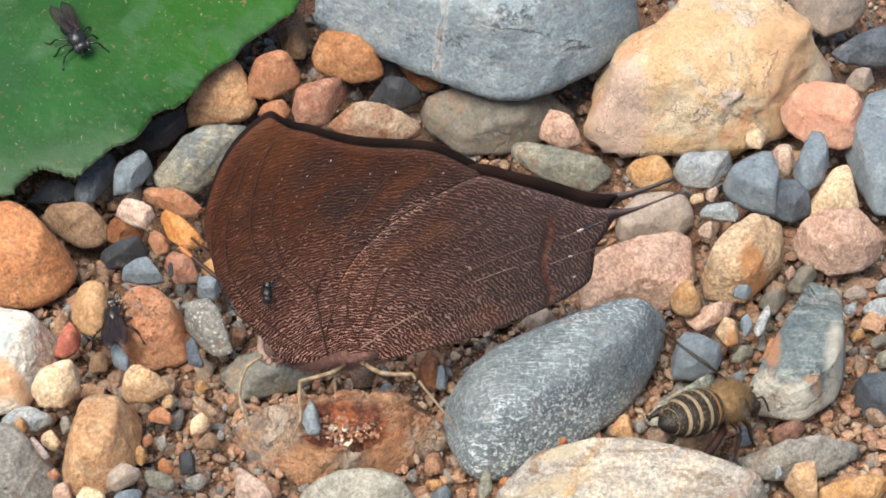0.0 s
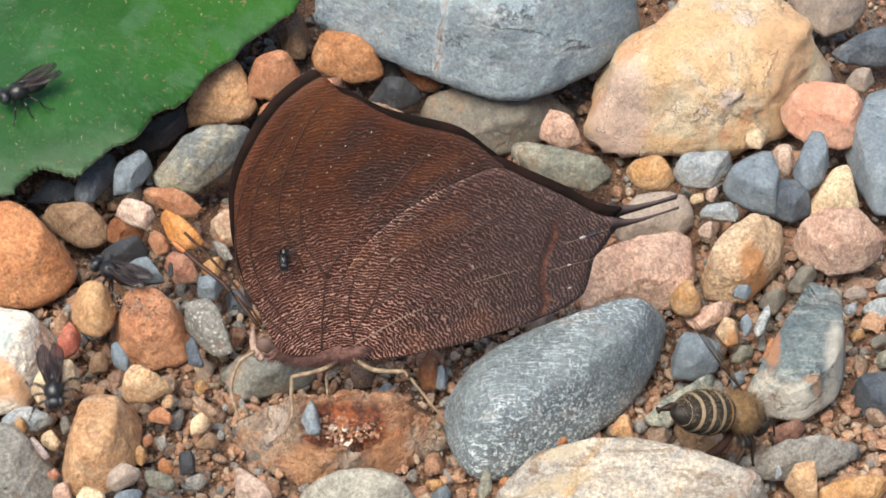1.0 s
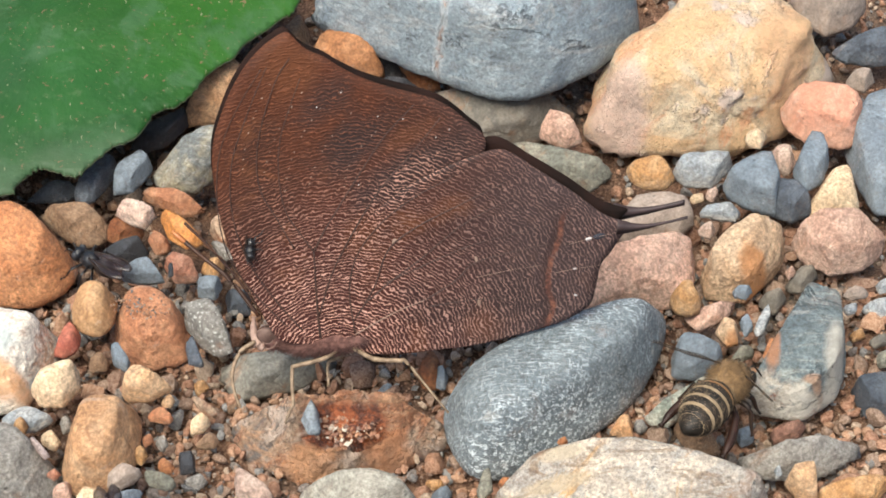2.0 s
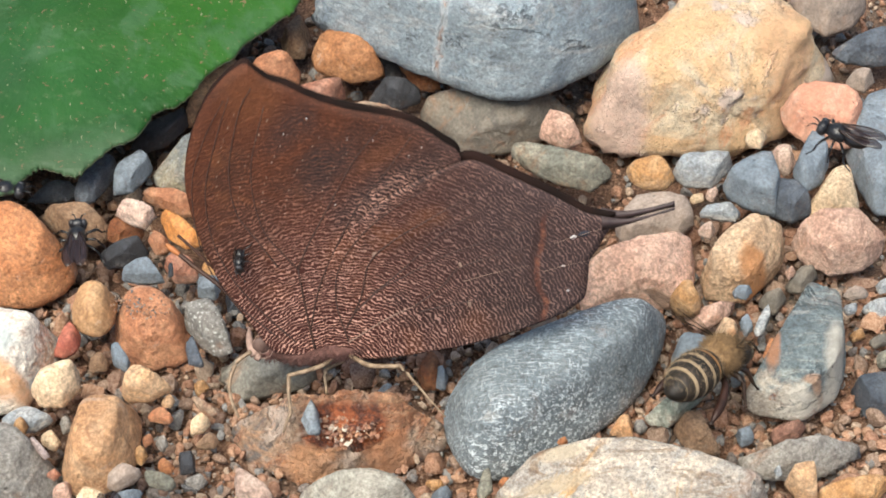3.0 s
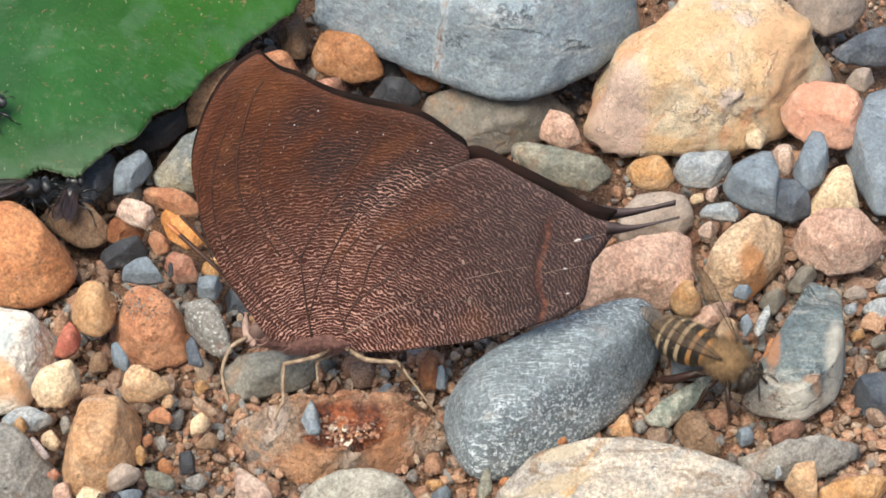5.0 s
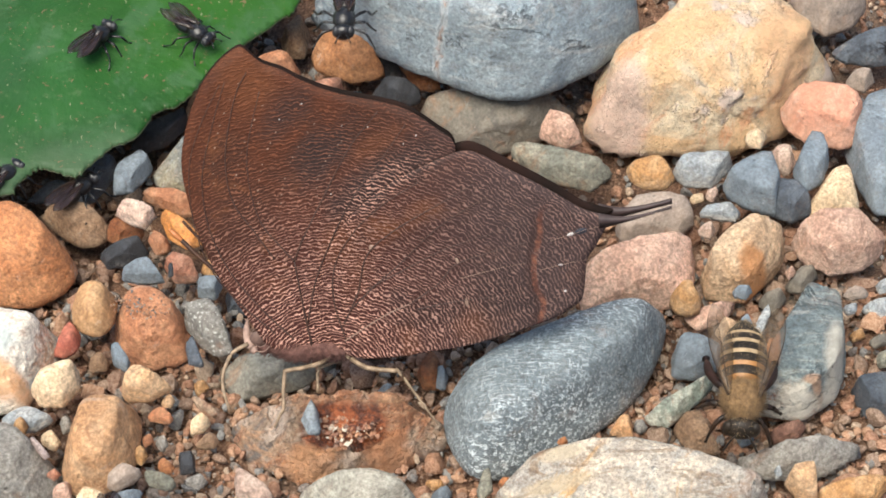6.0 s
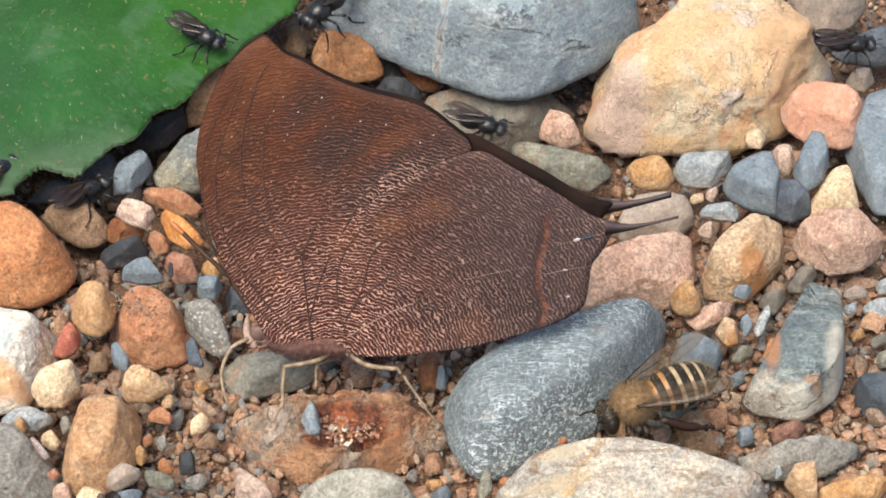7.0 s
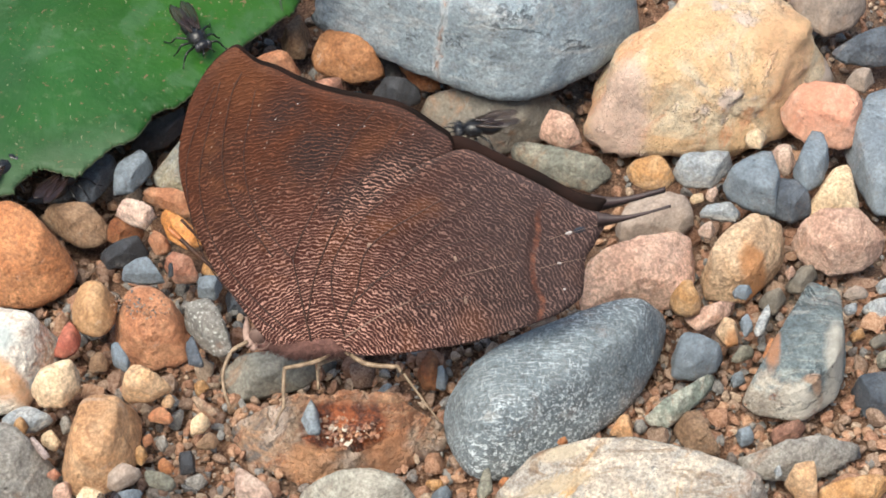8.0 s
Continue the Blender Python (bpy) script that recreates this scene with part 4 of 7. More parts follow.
stone("pebble", GREENST2, (39.39, -14.47, 2.0), 0.63, 0.70, 27.6, .6, 134, 1.6,
      ((-173, 0.64), (-78, 0.44), (6, 0.73), (114, 0.69)))
stone("pebble", PINKST, (10.02, -10.83, 1.0), 0.71, 0.71, 15.8, .8, 135, 1.6,
      ((-163, 0.53), (-66, 0.24), (14, 0.76), (123, 0.66)))
stone("stone", TAUPE, (8.72, -8.77, 0.0), 0.78, 1.01, 15.8, .8, 136, 2.2,
      ((-119, 0.57), (-37, 0.70), (64, 1.43), (123, 1.02)))
stone("pebble", PALEB, (28.49, -27.32, 3.0), 0.29, 0.29, 25.3, .6, 137, 0.6,
      ((-176, 0.27), (-63, 0.39), (6, 0.30), (131, 0.44)))
stone("pebble", ORANGE, (9.90, -28.34, 9.0), 0.33, 0.33, 14.0, .9, 138, 0.7,
      ((-110, 0.14), (-59, 0.11), (22, 0.39), (118, 0.34), (161, 0.37)))
stone("pebble", DARK, (-24.39, -7.63, 6.0), 0.19, 0.21, 19.8, .7, 139, 0.5,
      ((-175, 0.19), (-60, 2.42), (6, 0.22), (123, 0.76)))
# added dark stone that paints the black gap beside the slate boulder
stone("stone", DARK, (-5.78, 24.22, 0.0), 0.94, 1.21, 15.8, .7, 140, 2.7,
      ((-148, 0.63), (-51, 1.40), (11, 1.16), (56, 1.61), (173, 1.28)))
stone("pebble", OCHRE, (21.75, -9.53, 5.0), 0.9, 1.6, 15.8, .9, 141, 1.9,
      ((-170, 0.95), (-100, 0.95), (-40, 1.05), (20, 0.95), (95, 1.35), (140, 1.1)))


grit("stone_crumbs", 320, 0.05, 0.17, 23, (0, -12.9, -9.5, (-29.6, -23.4)), 0.3, "fine rust and cream crumbs lying on the terracotta stone", GRAVEL, 2.0, 5.4)
grit("hollow_crumbs", 420, 0.06, 0.34, 21, (0, -24.8, -21.4, (-11.9, -5.0)), 0.5, "red, white and brown crumbs in the hollow of the rusty rock", RUST_GRIT, 2.0, 3.2)
# ---- leaf ----
import mathutils


def spline(points, steps, closed=False):
    """A smooth curve (Catmull-Rom) through control points."""
    p = [Vector(q) for q in points]
    out = []
    count = len(p) if closed else len(p) - 1
    for i in range(count):
        a = p[i - 1] if closed or i else p[0] * 2 - p[1]
        b, c = p[i], p[(i + 1) % len(p)]
        d = p[(i + 2) % len(p)] if closed or i + 2 < len(p) else c * 2 - b
        for k in range(steps):
            t = k / steps
            out.append(0.5 * (2 * b + (c - a) * t + (2 * a - 5 * b + 4 * c - d) * t * t + (3 * b - a - 3 * c + d) * t ** 3))
    if not closed:
        out.append(p[-1])
    return out


def tube(bm, points, radii, sides=8):
    """A tapering tube along a smooth run of points."""
    rings = []
    for k, p in enumerate(points):
        p = Vector(p)
        way = (Vector(points[min(k + 1, len(points) - 1)]) - Vector(points[max(k - 1, 0)])).normalized()
        a = way.orthogonal().normalized()
        b = way.cross(a)
        r = radii[0] + (radii[1] - radii[0]) * k / (len(points) - 1) if len(radii) == 2 else radii[k]
        rings.append([bm.verts.new((p + (a * math.cos(6.28319 * i / sides) + b * math.sin(6.28319 * i / sides)) * r) * MM) for i in range(sides)])
    for one, two in zip(rings, rings[1:]):
        for i in range(sides):
            bm.faces.new((one[i], one[(i + 1) % sides], two[(i + 1) % sides], two[i]))
    bm.faces.new(rings[0][::-1])
    bm.faces.new(rings[-1])
    bmesh.ops.recalc_face_normals(bm, faces=bm.faces)


def plain_material(name, base, other, rough=0.6, scale=600, relief=0.05):
    n = Nodes(name, rough)
    n.color(n.mix(n.ramp(n.noise(scale, 5, 0.65), 0.35, 0.68), base, other))
    n.bump(n.noise(scale * 3, 5, 0.7), relief * MM, 0.8)
    return n.mat


def leaf_material():
    n = Nodes("leaf_green", 0.38)
    c = n.mix(n.ramp(n.noise(60, 5, 0.6, 0.5), 0.35, 0.68), (0.007, 0.039, 0.006), (0.012, 0.062, 0.010))
    c = n.mix(n.math("MULTIPLY", n.ramp(n.noise(45, 4, 0.6, 0.3, n.stretched(1, 1, 1, 0, 0, 40)), 0.50, 0.72), 0.4), c, (0.024, 0.064, 0.026))
    place = n.add("ShaderNodeSeparateXYZ")
    n.link(n.coord, place.inputs[0])
    young = n.ramp(n.math("ADD", n.math("ADD", place.outputs[0], place.outputs[1]), n.math("MULTIPLY", n.noise(70, 4, 0.6), 0.02)), 0.006, 0.026)
    c = n.mix(n.math("MULTIPLY", young, 0.6), c, (0.020, 0.085, 0.004))
    old = n.ramp(n.math("ADD", n.math("SUBTRACT", place.outputs[1], n.math("MULTIPLY", place.outputs[0], 0.2)), n.math("MULTIPLY", n.noise(90, 5, 0.65), 0.02)), -0.004, -0.016)
    c = n.mix(n.math("MULTIPLY", old, 0.6), c, (0.075, 0.100, 0.065))
    c = n.mix(n.math("MULTIPLY", n.ramp(n.noise(800, 6, 0.75), 0.56, 0.72), 0.30), c, (0.09, 0.13, 0.06))
    c = n.mix(n.math("MULTIPLY", n.ramp(n.noise(1900, 4, 0.6, 0.5), 0.63, 0.69), 0.7), c, (0.15, 0.085, 0.05))
    c = n.mix(n.math("MULTIPLY", n.ramp(n.noise(1700, 3, 0.5, 0.3, n.stretched(1.7, 0.7, 1.0, 0, 0, 20)), 0.68, 0.73), 0.6), c, (0.22, 0.21, 0.13))
    c = n.mix(n.math("MULTIPLY", n.ramp(n.noise(150, 5, 0.65, 0.6), 0.50, 0.64), 0.5), c, (0.040, 0.088, 0.040))
    c = n.mix(n.math("MULTIPLY", n.ramp(n.noise(190, 5, 0.6, 0.4), 0.58, 0.68), 0.55), c, (0.008, 0.045, 0.004))
    n.color(c)
    n.link(n.math("ADD", n.math("MULTIPLY", n.noise(250, 5, 0.7), 0.35), 0.38), n.bsdf.inputs["Roughness"])
    n.bsdf.inputs["Specular IOR Level"].default_value = 0.22
    first = n.bump(n.noise(110, 5, 0.6), 0.7 * MM, 0.7)
    n.bump(n.noise(900, 6, 0.7), 0.12 * MM, 0.7, first)
    return n.mat


LEAF_EDGE = [(-3.6, -25.2), (-1.9, -23.7), (-0.8, -22.5), (0.3, -22.1), (0.5, -21.2), (1.3, -20.2), (2.0, -19.4), (2.8, -19.1), (4.1, -19.5), (5.5, -20.0), (6.2, -19.8), (7.4, -18.4), (8.6, -17.0), (9.2, -16.5), (10.2, -16.1), (11.2, -15.3), (11.9, -13.9), (12.6, -12.5), (13.8, -11.7), (14.5, -11.5), (15.5, -10.4), (16.3, -9.2), (17.0, -7.8), (18.2, -6.2), (19.7, -5.0), (20.3, -3.7), (21.7, -2.0), (22.6, -1.1), (24.0, 0.4), (25.1, 1.1), (25.7, 2.4), (26.6, 4.7)]


def build_leaf():
    leaf = new("leaf")
    leaf.location = Vector((-40, 24, 7.5)) * MM
    # margin facing the stones, then the rest of the blade beyond the view
    edge = LEAF_EDGE
    rest = [(-6, 48), (-22, 46), (-40, 34), (-48, 12), (-44, -10), (-32, -22)]
    rim = spline(edge, 10) + spline([edge[-1]] + rest + [edge[0]], 10)[1:-1]
    count = len(edge) * 10 - 9
    rim = [p + Vector((noise.noise(Vector((k * 0.3, 0, 3))), noise.noise(Vector((k * 0.3, 5, 3))))) * 0.13 for k, p in enumerate(rim)]
    inner = [Vector((x * 0.8, y * 0.8)) for x in range(-62, 32) for y in range(-40, 62)]
    flat, _, tris, *_ = mathutils.geometry.delaunay_2d_cdt(rim + inner, [(k, (k + 1) % len(rim)) for k in range(len(rim))], [], 1, 0.0001)

    def lift(q):
        near = min((q - p).length for p in rim[:count:3])
        curl = -0.55 * math.exp(-near / 2.6) * (0.6 + 0.8 * noise.noise(Vector((q.x, q.y, 1)) / 7))
        return noise.fractal(Vector((q.x, q.y, 0)) / 16, 1, 2, 3) * 0.7 + curl + 0.05 * (q.y - q.x * 0.3)

    bm = bmesh.new()
    vs = [bm.verts.new(Vector((q.x, q.y, lift(q))) * MM) for q in flat]
    for f in tris:
        bm.faces.new([vs[i] for i in f])
    rows_top = [Vector((p.x, p.y, lift(p) - 0.25)) for p in rim]
    bmesh.ops.recalc_face_normals(bm, faces=bm.faces)
    blade = part("blade", bm, leaf_material(), leaf)
    if sum(f.normal.z for f in blade.data.polygons) < 0:
        blade.data.flip_normals()
    solid = blade.modifiers.new("thickness", "SOLIDIFY")
    solid.thickness, solid.offset = 0.0005, -1
    bm = bmesh.new()
    run = [rows_top[k] for k in range(count)]
    tube(bm, run, (0.06, 0.06), 6)
    part("margin", bm, plain_material("leaf_margin", (0.045, 0.05, 0.022), (0.03, 0.055, 0.018), 0.6, 1500), leaf, "thin brown dried leaf margin")
    tagged(leaf, "large glossy green leaf with brown specks lying over the stones", "leaf")
    return leaf


build_leaf()

# ---- butterfly ----
FOREWING = [(0.2, 0.1), (-1.69, 0.11), (-3.62, 0.22), (-4.85, 0.95), (-5.61, 2.37), (-6.84, 5.04), (-8.15, 7.81), (-9.10, 11.0), (-9.55, 13.26), (-9.85, 15.75), (-9.96, 17.71), (-9.76, 19.64),
            (-9.22, 21.55), (-8.31, 23.91), (-7.13, 26.01), (-5.99, 27.38), (-4.87, 28.29), (-3.87, 28.74), (-3.0, 27.9), (-2.2, 27.2), (-0.87, 26.6), (0.39, 25.75), (2.09, 24.8), (4.22, 23.97), (6.81, 23.18),
            (8.53, 22.5), (9.83, 21.6), (11.13, 20.4), (12.22, 19.4), (12.4, 18.1), (11.3, 15.8), (8.4, 12.0), (6.2, 8.8), (4.4, 5.6), (2.8, 2.4)]
HINDWING = [(1.2, 0.4), (0.0, 3.2), (-0.1, 5.75), (0.37, 7.84), (1.01, 9.89), (2.65, 12.66), (4.91, 14.87), (7.15, 16.41), (9.8, 17.73), (12.65, 18.69), (14.19, 18.3), (15.95, 17.11), (17.73, 15.98),
            (19.52, 14.79), (20.87, 13.75), (22.23, 12.71), (23.59, 12.1), (24.8, 11.7), (24.5, 11.1), (23.87, 10.11), (23.23, 8.85), (22.58, 7.84), (22.39, 6.29), (22.21, 4.71), (21.78, 3.66), (20.0, 2.4),
            (17.6, 1.5), (15.18, 0.76), (12.43, 0.02), (9.67, -0.3), (6.91, -0.62), (5.06, -0.75), (2.77, -0.6)]


def wing_material():
    """Underside of the wings: brown scales in wavy cross-lines round the wing's root, a purple-grey bloom, dark clouds and rusty patches."""
    n = Nodes("wing_underside", 0.66)
    place = n.add("ShaderNodeSeparateXYZ")
    n.link(n.coord, place.inputs[0])
    across, up = place.outputs[0], place.outputs[2]
    ragged = n.math("MULTIPLY", n.math("SUBTRACT", n.noise(330, 5, 0.65), 0.5), 2.2)

    def away(x, z, wide, high, turn=0.0):
        """Distance from a point of the wing, in units of the patch's half-sizes."""
        u, v = n.math("SUBTRACT", across, x * MM), n.math("SUBTRACT", up, z * MM)
        c, s = math.cos(radians(turn)), math.sin(radians(turn))
        p = n.math("MULTIPLY", n.math("ADD", n.math("MULTIPLY", u, c), n.math("MULTIPLY", v, s)), 1 / (wide * MM))
        q = n.math("MULTIPLY", n.math("SUBTRACT", n.math("MULTIPLY", v, c), n.math("MULTIPLY", u, s)), 1 / (high * MM))
        return n.math("SQRT", n.math("ADD", n.math("MULTIPLY", p, p), n.math("MULTIPLY", q, q)))

    def cloud(x, z, wide, high, turn, strength):
        return n.math("MULTIPLY", n.ramp(n.math("ADD", away(x, z, wide, high, turn), ragged), 1.6, 0.35), strength)

    # wavy cross-lines round the wing's root, kinked at short range and broken into dashes
    far = away(0.5, -2.0, 1000.0, 1000.0)
    kink = n.math("MULTIPLY", n.math("SUBTRACT", n.noise(1750, 3, 0.6), 0.5), 0.00085)
    drift = n.math("MULTIPLY", n.math("SUBTRACT", n.noise(260, 3, 0.5), 0.5), 0.0016)
    wave = n.math("SINE", n.math("MULTIPLY", n.math("ADD", far, n.math("ADD", kink, drift)), 2 * math.pi / 0.00033))
    dash = n.ramp(n.noise(1700, 4, 0.65), 0.38, 0.60)
    line = n.math("MULTIPLY", n.ramp(n.math("ADD", wave, n.math("MULTIPLY", n.math("SUBTRACT", n.noise(3800, 3, 0.6), 0.5), 1.2)), 0.1, 1.0), n.math("ADD", 0.34, n.math("MULTIPLY", dash, 0.66)))
    tip = n.ramp(n.math("SUBTRACT", up, n.math("MULTIPLY", across, 0.55)), 0.004, 0.022)
    ground = n.mix(tip, (0.041, 0.015, 0.0115), (0.060, 0.0185, 0.0085))
    ground = n.mix(n.math("MULTIPLY", n.ramp(n.noise(120, 5, 0.6, 0.4), 0.46, 0.62), 0.7), ground, (0.034, 0.014, 0.009))
    ground = n.mix(n.math("MULTIPLY", n.ramp(n.noise(210, 4, 0.6, 0.5), 0.57, 0.68), 0.5), ground, (0.13, 0.048, 0.019))
    ground = n.mix(n.math("MULTIPLY", n.ramp(across, 0.005, 0.017), 0.75), ground, (0.040, 0.028, 0.028))
    for x, z, wide, high, turn, strength in ((8.6, 13.0, 2.0, 0.9, 40, 0.4), (5.8, 11.6, 1.5, 0.9, 35, 0.45), (3.3, 7.8, 1.2, 2.6, -15, 0.4),
                                             (1.9, 10.5, 1.2, 2.0, -30, 0.5), (12.8, 2.1, 1.6, 1.8, 0, 0.4), (6.2, 19.6, 2.6, 0.9, 30, 0.35), (-3.8, 25.8, 2.4, 3.0, 0, 0.5)):
        ground = n.mix(cloud(x, z, wide, high, turn, strength), ground, (0.12, 0.042, 0.016))
    for x, z, wide, high, turn, strength in ((1.5, 18.7, 3.4, 1.8, 45, 0.9), (-1.0, 22.9, 2.8, 1.4, 45, 0.7), (6.5, 5.4, 1.1, 0.9, 0, 0.85), (8.9, 3.4, 3.6, 1.3, 10, 0.75), (14.6, 4.6, 1.2, 3.2, 0, 0.6),
                                             (4.3, 15.4, 3.2, 1.7, 40, 0.9), (7.6, 17.4, 3.4, 1.6, 30, 0.85), (16.8, 4.0, 1.6, 2.4, 0, 0.45)):
        ground = n.mix(cloud(x, z, wide, high, turn, strength), ground, (0.024, 0.015, 0.014))
    near_root = n.math("MULTIPLY", n.ramp(far, 0.022, 0.003), n.math("SUBTRACT", 1.0, n.math("MULTIPLY", n.ramp(across, 0.003, 0.009), 0.45)))
    ground = n.mix(n.math("MULTIPLY", near_root, 0.6), ground, (0.052, 0.014, 0.011))
    costa = away(13.5, 6.0, 1000.0, 1000.0)
    rib = n.math("MULTIPLY", n.ramp(costa, 0.0108, 0.0116), n.math("MULTIPLY", n.ramp(costa, 0.0136, 0.0130), n.ramp(across, 0.012, 0.006)))
    shine = n.mix(tip, (0.31, 0.187, 0.155), (0.235, 0.084, 0.042))
    shine = n.mix(n.math("MAXIMUM", near_root, n.math("MULTIPLY", rib, 0.6)), shine, (0.60, 0.335, 0.255))
    amount = n.math("ADD", n.math("MULTIPLY", n.math("MAXIMUM", near_root, n.math("MULTIPLY", rib, 0.7)), 0.5), n.math("ADD", 0.24, n.math("MULTIPLY", n.noise(150, 4, 0.6), 0.60)))
    amount = n.math("MULTIPLY", amount, n.math("SUBTRACT", 1.0, n.math("MULTIPLY", n.ramp(up, 0.016, 0.027), 0.45)))
    c = n.mix(n.math("MULTIPLY", line, amount), ground, shine)
    # rusty cross-band near the hindwing's outer margin, with a dark inner edge
    bend = n.add("ShaderNodeFloatCurve")
    for k, (z, x) in enumerate(((1.4, 18.39), (2.4, 18.46), (3.5, 18.81), (4.3, 18.66), (5.4, 18.23), (6.95, 18.07), (8.5, 18.19), (9.5, 18.49), (10.5, 18.7), (12.1, 18.81), (13.2, 19.19))):
        at = (z / 20, (x - 17) / 4)
        if k < 2:
            bend.mapping.curves[0].points[k].location = at
        else:
            bend.mapping.curves[0].points.new(*at)
    bend.mapping.update()
    n.link(n.math("MULTIPLY", up, 50.0), bend.inputs["Value"])
    off = n.math("SUBTRACT", across, n.math("ADD", n.math("MULTIPLY", bend.outputs[0], 0.004), 0.017))
    off = n.math("ADD", off, n.math("MULTIPLY", n.math("SUBTRACT", n.noise(1500, 4, 0.7), 0.5), 0.0005))
    spread = n.math("MULTIPLY", n.ramp(up, 0.0136, 0.0120), n.ramp(across, 0.015, 0.016))
    edge = n.math("MULTIPLY", n.ramp(n.math("ABSOLUTE", n.math("ADD", off, 0.00045)), 0.0005, 0.0001), spread)
    c = n.mix(n.math("MULTIPLY", edge, 0.6), c, (0.030, 0.015, 0.013))
    band = n.math("MULTIPLY", n.ramp(n.math("ABSOLUTE", off), 0.00036, 0.00012), spread)
    c = n.mix(n.math("MULTIPLY", band, n.math("ADD", 0.35, n.math("MULTIPLY", n.ramp(n.noise(900, 4, 0.7), 0.35, 0.6), 0.6))), c, n.mix(n.ramp(n.noise(1100, 4, 0.7), 0.4, 0.62), (0.070, 0.028, 0.021), (0.18, 0.072, 0.045)))
    c = n.mix(n.ramp(n.noise(3600, 3, 0.7), 0.3, 0.7), n.mix(1.0, c, (0.82, 0.82, 0.82), "MULTIPLY"), n.mix(1.0, c, (1.14, 1.14, 1.14), "MULTIPLY"))
    n.color(c)
    n.bsdf.inputs["Specular IOR Level"].default_value = 0.2
    first = n.bump(line, 0.09 * MM, 0.8)
    n.bump(n.noise(2500, 4, 0.7), 0.06 * MM, 0.7, first)
    return n.mat


def upperside_material():
    n = Nodes("wing_upperside", 0.85)
    place = n.add("ShaderNodeSeparateXYZ")
    n.link(n.coord, place.inputs[0])
    c = n.mix(n.ramp(n.noise(160, 4, 0.6), 0.4, 0.65), (0.008, 0.005, 0.004), (0.019, 0.009, 0.007))
    n.color(c)
    n.bsdf.inputs["Specular IOR Level"].default_value = 0.12
    n.bump(n.noise(2200, 5, 0.7), 0.08 * MM, 0.8)
    return n.mat


WING, UPPER = wing_material(), upperside_material()


def cup(x, z, side):
    """How far the wing stands out of its plane: shallowly cupped, with slight buckling between the veins."""
    return side * (1.0 - ((x - 5) / 22) ** 2 - ((z - 11) / 20) ** 2) + 0.25 * noise.noise(Vector((x, z, 4.0)) * 0.16) + 0.10 * noise.noise(Vector((x, z, 9.0)) * 0.5)


def tube_part(name, points, radii, material, parent, label="", steps=6, sides=8):
    bm = bmesh.new()
    run = spline(points, steps)
    if len(radii) == len(points) and len(radii) > 2:
        radii = [radii[min(int(k / steps), len(radii) - 2)] * (1 - k % steps / steps) + radii[min(int(k / steps) + 1, len(radii) - 1)] * (k % steps / steps) for k in range(len(run))]
    tube(bm, run, radii, sides)
    return part(name, bm, material, parent, label)


def blob(name, at, size, material, parent, label="", rough=0.05, turn=0, seed=1, level=3):
    """A rounded lump of the given half-sizes."""
    d, faces = ROUND[level]
    co = d * np.array(size) * (1 + rough * lumps(d, 0.45, seed, 3))[:, None]
    c, s = math.cos(radians(turn)), math.sin(radians(turn))
    co = co @ np.array([[c, 0, s], [0, 1, 0], [-s, 0, c]])
    bm = bmesh.new()
    vs = [bm.verts.new(Vector(p) * MM + Vector(at) * MM) for p in co]
    for f in faces:
        bm.faces.new([vs[i] for i in f])
    return part(name, bm, material, parent, label)


def hairs(bm, centre, size, count, length, seed, thick=0.035):
    rnd = random.Random(seed)
    for _ in range(count):
        z, a = rnd.uniform(-1, 1), rnd.uniform(0, 6.283)
        s = math.sqrt(1 - z * z)
        d = Vector((s * math.cos(a), s * math.sin(a), z))
        p = Vector(centre) + Vector((d.x * size[0], d.y * size[1], d.z * size[2]))
        w = (d + Vector((rnd.uniform(-0.5, 0.3), rnd.uniform(-0.4, 0.4), rnd.uniform(-0.3, 0.4)))).normalized() * length * rnd.uniform(0.6, 1.3)
        o = d.orthogonal().normalized() * thick
        q = d.cross(o.normalized()) * thick
        vs = [bm.verts.new(v * MM) for v in (p + o, p - o * 0.5 + q, p - o * 0.5 - q, p + w)]
        for tri in ((0, 1, 3), (1, 2, 3), (2, 0, 3)):
            bm.faces.new([vs[i] for i in tri])


def fur_on(name, at, size, count, length, seed):
    bm = bmesh.new()
    hairs(bm, at, size, count, length, seed)
    return part(name, bm, FUR, butterfly)


def wing_mesh(name, outline, root, bulge, parent, side=-1):
    """A wing in its own plane (x along the body, z up), slightly cupped, with the patterned underside on one face."""
    rim = spline(outline, 6, True)
    root = Vector(root)
    rings = 22
    bm = bmesh.new()
    rows = []
    for k, p in enumerate(rim):
        row = []
        for r in range(rings + 1):
            f = r / rings
            q = root + (p - root) * f
            y = cup(q.x, q.y, side) * bulge
            row.append(bm.verts.new((q.x * MM, y * MM, q.y * MM)))
        rows.append(row)
    for k in range(len(rows)):
        a, b = rows[k], rows[(k + 1) % len(rows)]
        for r in range(rings):
            bm.faces.new((a[r], a[r + 1], b[r + 1], b[r]))
    bmesh.ops.remove_doubles(bm, verts=bm.verts, dist=0.000004)
    bmesh.ops.recalc_face_normals(bm, faces=bm.faces)
    ob = part(name, bm, [WING, UPPER], parent)
    if sum(f.normal.y * f.area for f in ob.data.polygons) * side < 0:
        ob.data.flip_normals()
    solid = ob.modifiers.new("thickness", "SOLIDIFY")
    solid.thickness, solid.offset, solid.material_offset, solid.material_offset_rim = 0.00012, -1, 1, 1
    return ob


